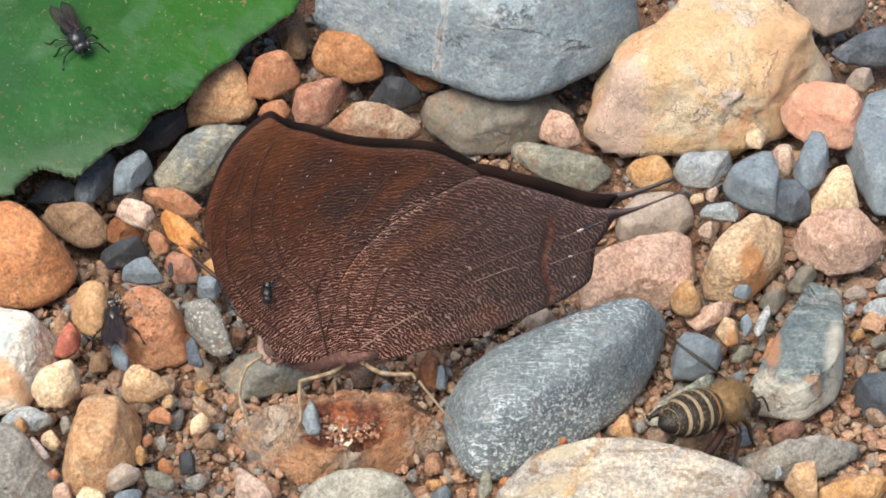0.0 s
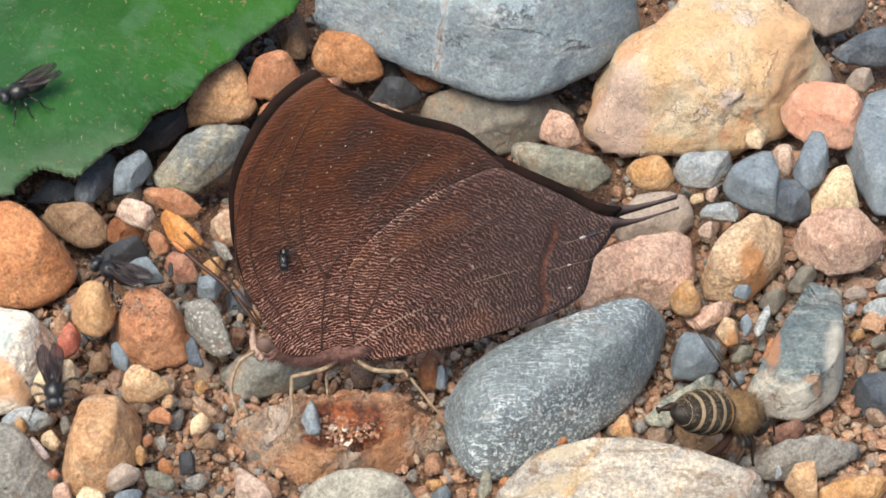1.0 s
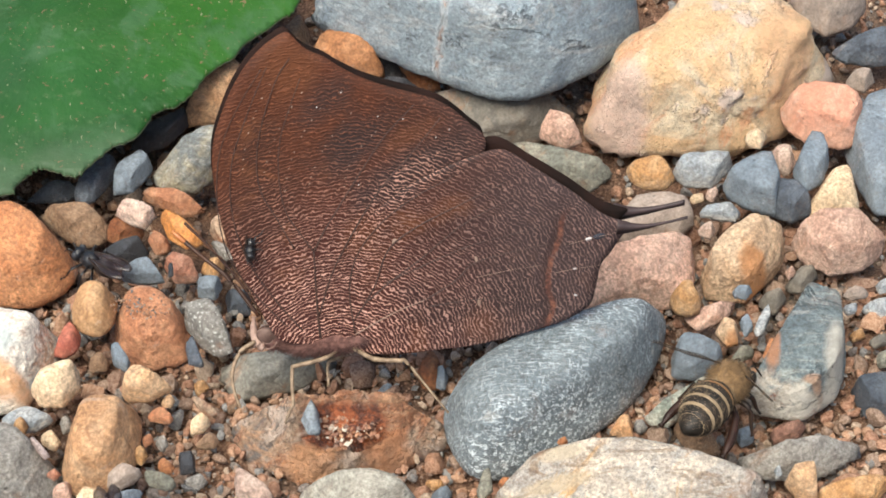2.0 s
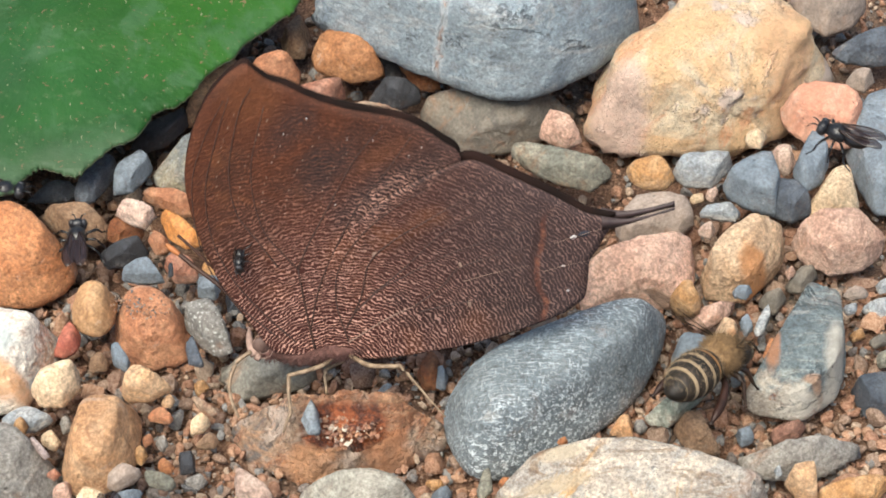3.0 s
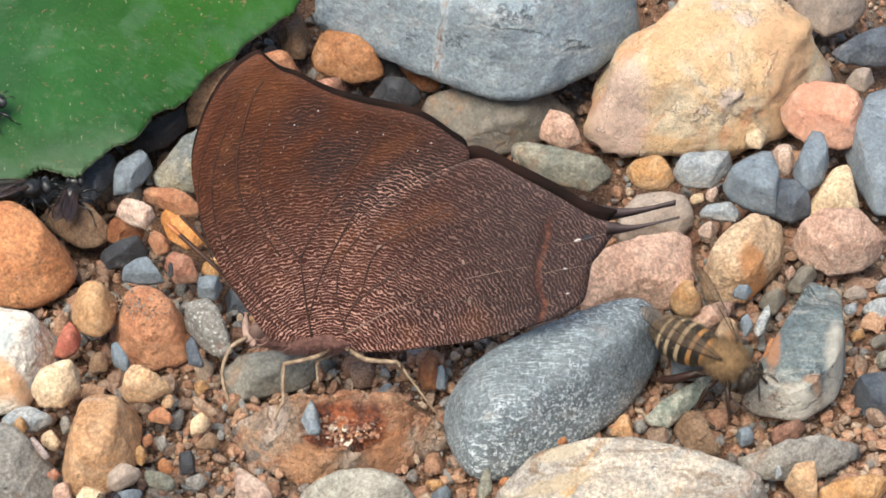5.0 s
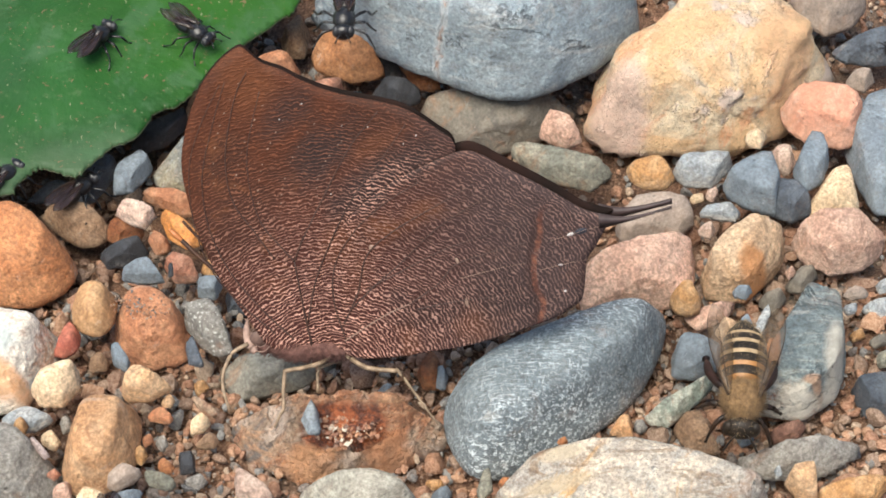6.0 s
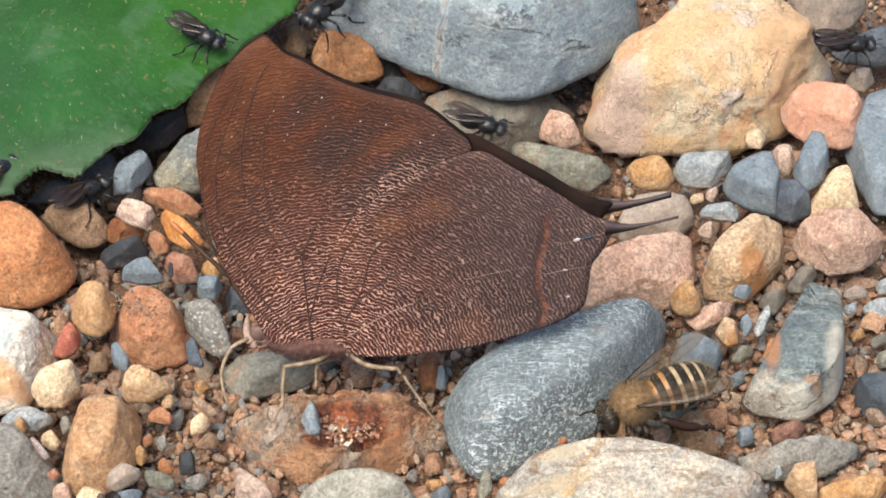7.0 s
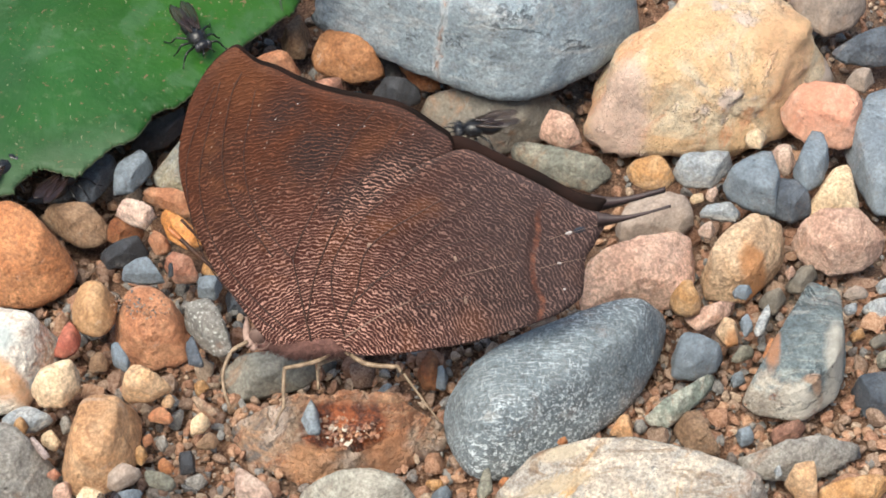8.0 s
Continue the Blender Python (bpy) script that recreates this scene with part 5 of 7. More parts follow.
butterfly = new("butterfly")
tagged(butterfly, "large brown leaf-like butterfly with closed rippled wings feeding on wet gravel", "butterfly")
hindwing = wing_mesh("hindwing", HINDWING, (3.0, 2.0), 0.5, butterfly)
forewing = wing_mesh("forewing", FOREWING, (1.0, 3.0), 0.5, butterfly)
far_hindwing = wing_mesh("far_hindwing", HINDWING, (3.0, 2.0), 0.1, butterfly, 1)
far_forewing = wing_mesh("far_forewing", FOREWING, (1.0, 3.0), 0.3, butterfly, 1)
VEIN = plain_material("vein", (0.030, 0.014, 0.010), (0.05, 0.022, 0.014))
PALE_VEIN = plain_material("pale_vein", (0.19, 0.12, 0.09), (0.26, 0.175, 0.13))
WHITE_SCALE = plain_material("white_scales", (0.46, 0.43, 0.41), (0.34, 0.30, 0.29))
BLACK_SCALE = plain_material("black_scales", (0.008, 0.010, 0.016), (0.02, 0.025, 0.04))


def vein(wing, points, radius=0.08, material=None, name="vein", sink=0.02):
    side = -1
    run = [(x, cup(x, z, side) * 0.5 - sink, z) for x, z in points]
    return tube_part(name, run, (radius * 0.95, radius * 0.45), material or VEIN, wing, steps=8, sides=6)


def scale_patch(wing, name, x, z, wide, high, material, turn=0):
    """A small flat patch of coloured scales on the wing."""
    bm = bmesh.new()
    c, s = math.cos(radians(turn)), math.sin(radians(turn))
    ring = []
    for k in range(14):
        a = 6.28319 * k / 14
        u, v = wide * math.cos(a) * (1 + 0.2 * noise.noise(Vector((k, x, z)))), high * math.sin(a)
        ring.append((x + u * c - v * s, z + u * s + v * c))
    low = [bm.verts.new(Vector((p, cup(p, q, -1) * 0.5 + 0.03, q)) * MM) for p, q in ring]
    top = [bm.verts.new(Vector((x + (p - x) * 0.8, cup(p, q, -1) * 0.5 - 0.025, z + (q - z) * 0.8)) * MM) for p, q in ring]
    for i in range(14):
        bm.faces.new((low[i], low[(i + 1) % 14], top[(i + 1) % 14], top[i]))
    bm.faces.new(top)
    bmesh.ops.recalc_face_normals(bm, faces=bm.faces)
    return part(name, bm, material, wing)


vein(forewing, [(-1.09, 0.67), (-1.40, 4.2), (-1.68, 9.1)], 0.13)
vein(forewing, [(-1.68, 9.1), (-2.85, 10.9), (-4.03, 13.01), (-4.57, 16.24), (-4.35, 19.83), (-2.80, 24.84)])
vein(forewing, [(-1.68, 9.1), (-0.83, 11.0), (1.05, 14.42), (3.92, 19.32), (6.48, 22.35)])
vein(forewing, [(-1.22, 2.89), (0.19, 7.80), (3.38, 14.16), (6.21, 17.78), (8.63, 21.09)])
vein(forewing, [(-2.61, 1.51), (-4.91, 4.54), (-7.13, 8.34), (-8.36, 12.59), (-8.38, 17.27), (-7.02, 21.84), (-5.49, 25.82)])
vein(forewing, [(-3.31, 9.41), (-4.63, 12.06), (-6.14, 15.20), (-6.21, 19.32), (-4.86, 24.34), (-3.65, 26.56)])
vein(forewing, [(-4.04, 2.06), (-6.78, 5.36), (-8.64, 8.60), (-9.50, 12.33), (-9.58, 16.24), (-9.06, 19.32), (-7.67, 22.60), (-5.95, 25.58)], 0.07)
vein(hindwing, [(1.82, 1.51), (1.18, 5.36), (1.63, 8.87), (3.58, 12.06), (6.18, 14.42), (9.21, 16.24)], 0.07)
vein(hindwing, [(1.84, 2.89), (3.24, 5.90), (4.24, 9.41), (6.39, 11.54), (9.91, 13.64), (13.63, 15.72)])
vein(hindwing, [(2.49, 4.27), (4.67, 6.45), (7.07, 8.60), (10.38, 11.80), (14.57, 14.42)])
vein(hindwing, [(3.96, 6.17), (7.06, 7.80), (10.85, 9.68), (15.08, 11.01), (17.89, 11.80)], 0.05)
vein(hindwing, [(1.81, 1.23), (5.11, 3.44), (7.99, 4.81)], 0.065, PALE_VEIN)
vein(hindwing, [(7.76, 4.70), (10.14, 6.45), (11.56, 8.07), (14.63, 9.14), (17.92, 9.94)], 0.07)
vein(hindwing, [(11.90, 6.72), (14.65, 7.37), (17.49, 7.91)], 0.026, PALE_VEIN)
vein(hindwing, [(7.99, 3.99), (11.81, 4.54), (17.54, 4.81)], 0.05)
vein(hindwing, [(19.57, 9.84), (20.74, 10.16), (21.91, 10.47), (23.78, 10.90)], 0.026, PALE_VEIN)
vein(hindwing, [(18.69, 7.15), (20.34, 7.47), (22.61, 7.80)], 0.026, PALE_VEIN)
scale_patch(forewing, "white_dot", 0.47, 23.51, 0.05, 0.09, WHITE_SCALE, -30)
scale_patch(forewing, "white_dot", -1.48, 22.24, 0.05, 0.09, WHITE_SCALE, -30)
scale_patch(forewing, "white_dot", 5.56, 21.02, 0.05, 0.09, WHITE_SCALE, -30)
scale_patch(forewing, "white_dot", 8.30, 19.32, 0.05, 0.09, WHITE_SCALE, -30)
scale_patch(forewing, "white_dot", 9.39, 20.00, 0.05, 0.09, WHITE_SCALE, -30)
scale_patch(forewing, "white_dot", 3.50, 21.34, 0.05, 0.09, WHITE_SCALE, -30)
scale_patch(forewing, "white_dot", 2.00, 15.20, 0.05, 0.09, WHITE_SCALE, -30)
scale_patch(forewing, "pale_dot", -2.67, 23.52, 0.06, 0.11, PALE_VEIN, -30)
scale_patch(forewing, "pale_dot", -3.47, 22.29, 0.06, 0.12, PALE_VEIN, -30)
scale_patch(forewing, "pale_dot", -3.74, 21.82, 0.05, 0.12, PALE_VEIN, -30)
scale_patch(forewing, "pale_dot", -4.48, 20.40, 0.06, 0.06, PALE_VEIN, -30)
scale_patch(forewing, "pale_dot", -4.88, 19.46, 0.04, 0.09, PALE_VEIN, -30)
scale_patch(forewing, "pale_dot", -5.28, 18.35, 0.04, 0.07, PALE_VEIN, -30)
scale_patch(forewing, "pale_dot", -5.53, 17.48, 0.06, 0.11, PALE_VEIN, -30)
scale_patch(forewing, "pale_dot", -5.74, 16.49, 0.06, 0.06, PALE_VEIN, -30)
scale_patch(forewing, "pale_dot", -5.92, 15.13, 0.04, 0.06, PALE_VEIN, -30)
scale_patch(forewing, "pale_dot", -1.21, 22.14, 0.04, 0.07, PALE_VEIN, -30)
scale_patch(forewing, "pale_dot", -1.88, 21.13, 0.06, 0.08, PALE_VEIN, -30)
scale_patch(forewing, "pale_dot", -2.43, 20.20, 0.05, 0.10, PALE_VEIN, -30)
scale_patch(forewing, "pale_dot", -2.70, 19.68, 0.06, 0.10, PALE_VEIN, -30)
scale_patch(forewing, "pale_dot", -3.30, 18.29, 0.06, 0.08, PALE_VEIN, -30)
scale_patch(forewing, "pale_dot", -3.51, 17.67, 0.04, 0.07, PALE_VEIN, -30)
scale_patch(forewing, "pale_dot", -3.73, 16.88, 0.04, 0.10, PALE_VEIN, -30)
scale_patch(forewing, "pale_dot", -3.93, 15.95, 0.06, 0.08, PALE_VEIN, -30)
scale_patch(forewing, "pale_dot", -4.06, 14.79, 0.06, 0.09, PALE_VEIN, -30)
scale_patch(forewing, "pale_dot", 1.30, 21.69, 0.05, 0.10, PALE_VEIN, -30)
scale_patch(forewing, "pale_dot", 0.69, 20.95, 0.06, 0.06, PALE_VEIN, -30)
scale_patch(forewing, "pale_dot", -0.20, 19.69, 0.06, 0.06, PALE_VEIN, -30)
scale_patch(forewing, "pale_dot", -0.75, 18.78, 0.05, 0.10, PALE_VEIN, -30)
scale_patch(forewing, "pale_dot", -1.00, 18.31, 0.04, 0.07, PALE_VEIN, -30)
scale_patch(forewing, "pale_dot", -1.61, 16.90, 0.04, 0.11, PALE_VEIN, -30)
scale_patch(forewing, "pale_dot", -1.90, 16.01, 0.06, 0.08, PALE_VEIN, -30)
scale_patch(forewing, "pale_dot", -2.05, 15.41, 0.05, 0.11, PALE_VEIN, -30)
scale_patch(forewing, "pale_dot", -2.18, 14.64, 0.06, 0.11, PALE_VEIN, -30)
scale_patch(forewing, "pale_dot", 3.34, 19.95, 0.04, 0.12, PALE_VEIN, -30)
scale_patch(forewing, "pale_dot", 3.01, 19.62, 0.05, 0.10, PALE_VEIN, -30)
scale_patch(forewing, "pale_dot", 2.22, 18.72, 0.05, 0.12, PALE_VEIN, -30)
scale_patch(forewing, "pale_dot", 1.88, 18.25, 0.04, 0.08, PALE_VEIN, -30)
scale_patch(forewing, "pale_dot", 1.58, 17.77, 0.04, 0.07, PALE_VEIN, -30)
scale_patch(forewing, "pale_dot", 1.20, 16.98, 0.06, 0.07, PALE_VEIN, -30)
scale_patch(forewing, "pale_dot", 1.06, 16.60, 0.06, 0.09, PALE_VEIN, -30)
scale_patch(forewing, "pale_dot", 0.89, 15.85, 0.04, 0.10, PALE_VEIN, -30)
scale_patch(forewing, "pale_dot", 0.84, 15.08, 0.05, 0.08, PALE_VEIN, -30)
scale_patch(forewing, "pale_dot", -4.42, 25.61, 0.06, 0.06, PALE_VEIN, -30)
scale_patch(forewing, "pale_dot", -5.23, 24.28, 0.06, 0.06, PALE_VEIN, -30)
scale_patch(forewing, "pale_dot", -5.86, 23.07, 0.06, 0.10, PALE_VEIN, -30)
scale_patch(forewing, "pale_dot", -6.34, 21.98, 0.04, 0.09, PALE_VEIN, -30)
scale_patch(forewing, "pale_dot", -6.58, 21.32, 0.06, 0.08, PALE_VEIN, -30)
scale_patch(forewing, "pale_dot", -6.98, 20.04, 0.06, 0.11, PALE_VEIN, -30)
scale_patch(forewing, "pale_dot", -7.28, 18.62, 0.05, 0.09, PALE_VEIN, -30)
scale_patch(forewing, "pale_dot", -7.41, 17.70, 0.05, 0.08, PALE_VEIN, -30)
scale_patch(forewing, "pale_dot", -7.47, 16.82, 0.04, 0.08, PALE_VEIN, -30)
scale_patch(hindwing, "eye_spot", 22.15, 10.53, 0.62, 0.3, BLACK_SCALE, 12)
scale_patch(hindwing, "white_dot", 21.26, 10.31, 0.34, 0.17, WHITE_SCALE, 15)
scale_patch(hindwing, "white_dot", 12.31, 4.33, 0.16, 0.5, PALE_VEIN, 5)
scale_patch(hindwing, "white_dot", 11.75, 8.46, 0.13, 0.36, PALE_VEIN, 10)
scale_patch(hindwing, "white_dot", 4.71, 10.27, 0.2, 0.3, PALE_VEIN, -30)
scale_patch(hindwing, "white_dot", 20.34, 7.47, 0.22, 0.1, WHITE_SCALE, 0)
scale_patch(hindwing, "white_dot", 20.64, 4.87, 0.16, 0.12, WHITE_SCALE, 0)


def tail(wing, side, bulge, wide):
    run = [(x, cup(x, z, side) * bulge, z) for x, z in ((23.6, 11.35), (24.8, 11.3), (26.2, 11.4), (28.0, 11.75), (29.7, 12.15))]
    bm = bmesh.new()
    pts = spline(run, 6)
    rows = []
    for k, p in enumerate(pts):
        f = k / (len(pts) - 1)
        w = 0.70 * (1 - f) ** 2.2 + wide + 0.06 * max(0, f - 0.75) * 4
        rows.append([bm.verts.new(Vector((p.x, p.y + o, p.z + s * w)) * MM) for s, o in ((-1, 0), (0, -0.10), (1, 0), (0, 0.10))])
    for one, two in zip(rows, rows[1:]):
        for i in range(4):
            bm.faces.new((one[i], one[(i + 1) % 4], two[(i + 1) % 4], two[i]))
    bm.faces.new(rows[0])
    bm.faces.new(rows[-1])
    bmesh.ops.recalc_face_normals(bm, faces=bm.faces)
    return part("tail", bm, TAIL, wing)


TAIL = plain_material("tail_scales", (0.022, 0.012, 0.012), (0.045, 0.026, 0.025))
tail(hindwing, -1, 0.5, 0.10)
tail(far_hindwing, 1, 0.1, 0.24)

# body, head and legs
FUR = plain_material("brown_fur", (0.09, 0.038, 0.031), (0.19, 0.092, 0.072), 0.8, 1400, 0.15)
EYE_SKIN = plain_material("striped_eye", (0.07, 0.038, 0.030), (0.13, 0.078, 0.06), 0.7, 900)
CREAM_SKIN = plain_material("cream_leg", (0.12, 0.078, 0.045), (0.27, 0.19, 0.12), 0.6, 1300)
PALP = plain_material("pink_palp", (0.17, 0.10, 0.078), (0.30, 0.20, 0.155), 0.7, 1200)
ANTENNA = plain_material("antenna_skin", (0.030, 0.014, 0.010), (0.06, 0.025, 0.012), 0.4)
ANTENNA_TIP = plain_material("antenna_tip", (0.30, 0.10, 0.025), (0.40, 0.15, 0.04), 0.5)
blob("thorax", (-0.75, 0.15, -0.15), (3.8, 0.95, 1.05), FUR, butterfly, "furry brown thorax", 0.08, 4)
fur_on("thorax_fur", (-0.75, 0.15, -0.15), (3.8, 0.95, 1.05), 3200, 0.55, 11)
fur_on("head_fur", (-4.90, 0.79, 0.24), (1.5, 1.1, 1.35), 300, 0.35, 12)
blob("abdomen", (4.4, 1.75, -0.1), (4.3, 0.7, 0.7), FUR, butterfly, "", 0.06, -3, 2)
blob("head", (-5.11, 0.83, 0.03), (1.3, 0.9, 1.15), FUR, butterfly, "", 0.08, 10, 3)
blob("eye", (-5.53, 0.53, 0.82), (0.95, 0.5, 1.08), EYE_SKIN, butterfly, "brown eye ringed in cream", 0.01, 10, 4)
tube_part("eye_ring", [(-4.61, 0.48, 0.88), (-4.88, -0.10, 0.40), (-5.53, -0.33, 0.20), (-6.17, -0.10, 0.40), (-6.44, 0.48, 0.88), (-6.17, 1.05, 1.36), (-5.53, 1.29, 1.56), (-4.88, 1.05, 1.36), (-4.61, 0.48, 0.88)], (0.035, 0.035), PALP, butterfly, steps=4, sides=6)
tube_part("eye_ring", [(-4.96, 0.39, 1.00), (-5.12, 0.04, 0.71), (-5.51, -0.10, 0.59), (-5.90, 0.04, 0.71), (-6.06, 0.39, 1.00), (-5.90, 0.73, 1.28), (-5.51, 0.87, 1.40), (-5.12, 0.73, 1.28), (-4.96, 0.39, 1.00)], (0.035, 0.035), PALP, butterfly, steps=4, sides=6)
tube_part("palp", [(-5.93, -0.19, 0.09), (-6.46, 0.18, 0.40), (-6.70, 1.07, 1.15), (-6.60, 1.95, 1.89)], (0.34, 0.42, 0.34, 0.10), PALP, butterfly, "pinkish cream palp", sides=10)
tube_part("antenna", [(-6.28, 2.43, 1.28), (-8.51, 4.95, 3.40), (-10.93, 6.74, 4.90), (-12.29, 7.78, 5.77)], (0.19, 0.21), ANTENNA, butterfly)
tube_part("antenna_tip", [(-12.19, 7.70, 5.71), (-12.77, 8.11, 6.05), (-13.21, 8.44, 6.33)], (0.21, 0.28, 0.16), ANTENNA_TIP, butterfly, "orange antenna tip")
tube_part("antenna", [(-6.05, 2.87, 0.9), (-7.95, 5.2, 3.3), (-10.3, 7.3, 5.7), (-12.0, 8.6, 7.2)], (0.11, 0.14), ANTENNA, butterfly)
tube_part("proboscis", [(-6.56, 0.05, 0.88), (-7.81, -0.47, 0.45), (-8.49, -1.28, -0.23), (-8.83, -2.24, -1.04), (-8.68, -3.27, -1.90), (-8.30, -4.19, -2.68)], (0.19, 0.13), CREAM_SKIN, butterfly, "pale curved proboscis", sides=10)
tube_part("leg", [(0.7, -0.1, -0.5), (-0.3, -1.1, -0.45), (-1.64, -1.73, -0.28), (-3.28, -2.26, -0.05), (-3.42, -2.48, -0.15), (-3.56, -3.80, -1.18), (-3.56, -4.76, -1.98), (-3.89, -5.24, -2.30), (-4.37, -6.08, -2.92)], (0.2, 0.2, 0.2, 0.18, 0.18, 0.17, 0.16, 0.13, 0.09), CREAM_SKIN, butterfly, "cream jointed leg", steps=5)
tube_part("leg", [(1.5, -0.1, -0.5), (2.4, -1.0, -0.45), (3.65, -1.88, -0.40), (5.77, -2.25, -0.38), (6.25, -2.32, -0.44), (7.50, -3.65, -1.55), (8.37, -4.57, -2.41), (9.52, -5.78, -3.51)], (0.2, 0.2, 0.22, 0.2, 0.16, 0.12, 0.1, 0.07), CREAM_SKIN, butterfly, "cream jointed leg", steps=5)
tube_part("leg", [(1.16, -0.12, -1.44), (-0.07, -0.26, -1.90), (-0.82, -0.40, -2.52), (-0.91, -1.89, -3.77)], (0.22, 0.2, 0.18, 0.1), CREAM_SKIN, butterfly, steps=5)

# ---- honeybee ----
BEE_BLACK = plain_material("bee_black", (0.010, 0.008, 0.006), (0.024, 0.017, 0.012), 0.5, 900)
BEE_TAN = plain_material("bee_tan_hair", (0.25, 0.175, 0.095), (0.36, 0.265, 0.16), 0.8, 2200, 0.1)
BEE_ORANGE = plain_material("bee_orange_band", (0.30, 0.14, 0.040), (0.22, 0.095, 0.026), 0.5, 1200)
BEE_FUR = plain_material("bee_thorax_fur", (0.13, 0.075, 0.034), (0.30, 0.185, 0.085), 0.85, 2500, 0.2)
BEE_LEG = plain_material("bee_leg", (0.012, 0.008, 0.006), (0.030, 0.016, 0.010), 0.45, 900)
BEE_HIND = plain_material("bee_red_leg", (0.014, 0.007, 0.005), (0.030, 0.012, 0.008), 0.45, 900)


for skin in (BEE_BLACK, BEE_LEG, BEE_HIND, ANTENNA):
    skin.node_tree.nodes["Principled BSDF"].inputs["Specular IOR Level"].default_value = 0.22


def membrane(name, tint, clear):
    """Thin see-through insect wing."""
    n = Nodes(name, 0.3)
    n.color(n.mix(n.ramp(n.noise(700, 4, 0.6), 0.4, 0.6), tint, shift(tint, 0.6)))
    glass = n.add("ShaderNodeBsdfTransparent")
    mix = n.add("ShaderNodeMixShader")
    mix.inputs[0].default_value = clear
    n.link(n.bsdf.outputs[0], mix.inputs[1])
    n.link(glass.outputs[0], mix.inputs[2])
    n.link(mix.outputs[0], n.tree.nodes["Material Output"].inputs[0])
    return n.mat


BEE_WING = membrane("bee_wing_membrane", (0.12, 0.075, 0.04), 0.72)
FLY_WING = membrane("fly_wing_membrane", (0.03, 0.018, 0.018), 0.45)


def lathe(bm, profile, squash=1.0, seg=20, sag=0.0, slots=None):
    """A body turned about the x axis: stations of (x, radius), with a material slot for each band."""
    rings = []
    for x, r in profile:
        rings.append([bm.verts.new(Vector((x, r * math.cos(6.28319 * i / seg), r * squash * math.sin(6.28319 * i / seg) + sag * x * x)) * MM) for i in range(seg)])
    for k, (one, two) in enumerate(zip(rings, rings[1:])):
        for i in range(seg):
            f = bm.faces.new((one[i], one[(i + 1) % seg], two[(i + 1) % seg], two[i]))
            f.material_index = slots[k] if slots else 0
    bm.faces.new(rings[0])
    bm.faces.new(rings[-1])
    bmesh.ops.recalc_face_normals(bm, faces=bm.faces)


def insect_wing(name, length, width, material, parent, side):
    """A wing blade from its hinge at the origin, trailing towards -x and outwards."""
    bm = bmesh.new()
    rows = []
    n = 14
    for k in range(n + 1):
        f = k / n
        w = width * (math.sin(math.pi * min(1, f * 0.93 + 0.05)) ** 0.7) * (0.45 + 0.75 * f)
        x = -length * f
        mid = side * (0.15 * length * f)
        rows.append([bm.verts.new(Vector((x, mid + s * w * 0.5, 0.08 * math.sin(f * 9 + s * 2))) * MM) for s in (-1, -0.33, 0.33, 1)])
    for one, two in zip(rows, rows[1:]):
        for i in range(3):
            bm.faces.new((one[i], one[i + 1], two[i + 1], two[i]))
    ob = part(name, bm, material, parent)
    solid = ob.modifiers.new("thickness", "SOLIDIFY")
    solid.thickness = 0.00004
    edge = [(-length * k / 8, side * (0.15 * length * k / 8 + 0.5 * width * (math.sin(math.pi * min(1, k / 8 * 0.93 + 0.05)) ** 0.7) * (0.45 + 0.75 * k / 8)), 0.02) for k in range(8)]
    tube_part("wing_vein", edge, (0.07, 0.03), BEE_LEG, ob, steps=2, sides=5)
    mid = [(-length * k / 8, side * 0.15 * length * k / 8, 0.03) for k in range(8)]
    tube_part("wing_vein", mid, (0.05, 0.02), BEE_LEG, ob, steps=2, sides=5)
    return ob


bee = new("honeybee")
bee.scale = (1.02, 1.02, 1.02)
tagged(bee, "honeybee with black and tan banded abdomen and furry brown thorax", "bee")


def tergite(x0, x1, r0, r1, tan):
    """One ring of the abdomen: a hair band in front, black chitin behind, overlapping the next."""
    bm = bmesh.new()
    m = x0 + (x1 - x0) * 0.36
    rm = r0 + (r1 - r0) * 0.36
    lathe(bm, [(x0 + 0.15, r0 * 0.86), (x0, r0 * 0.97), (x0 - 0.05, r0 * 1.0), (m, rm * 1.03), (m - 0.02, rm * 1.03), (x1, r1 * 1.04), (x1 - 0.12, r1 * 0.94)],
          0.92, 22, -0.010, (0, 0, 0, 0, 1, 1))
    ob = part("abdomen_ring", bm, [tan, BEE_BLACK], bee)
    return ob


for ring in ((-1.5, -2.5, 1.15, 1.74, BEE_ORANGE), (-2.5, -3.6, 1.74, 1.94, BEE_ORANGE), (-3.6, -4.7, 1.94, 1.88, BEE_TAN), (-4.7, -5.7, 1.88, 1.66, BEE_TAN), (-5.7, -6.6, 1.66, 1.24, BEE_TAN)):
    tergite(*ring)
bm = bmesh.new()
lathe(bm, [(-6.4, 1.27), (-6.8, 1.10), (-7.2, 0.80), (-7.55, 0.48), (-7.7, 0.08)], 0.92, 20, -0.010)
part("abdomen_tip", bm, BEE_BLACK, bee)
bee_thorax = blob("thorax", (0, 0, 0.1), (1.75, 1.65, 1.55), BEE_FUR, bee, "furry brown thorax", 0.05)
bm = bmesh.new()
hairs(bm, (0, 0, 0.1), (1.72, 1.62, 1.52), 2600, 0.6, 3, 0.024)
part("thorax_hair", bm, BEE_FUR, bee_thorax)
bm = bmesh.new()
hairs(bm, (-4.0, 0, 0), (3.3, 1.85, 1.7), 1500, 0.3, 5, 0.014)
part("abdomen_hair", bm, BEE_TAN, bee)
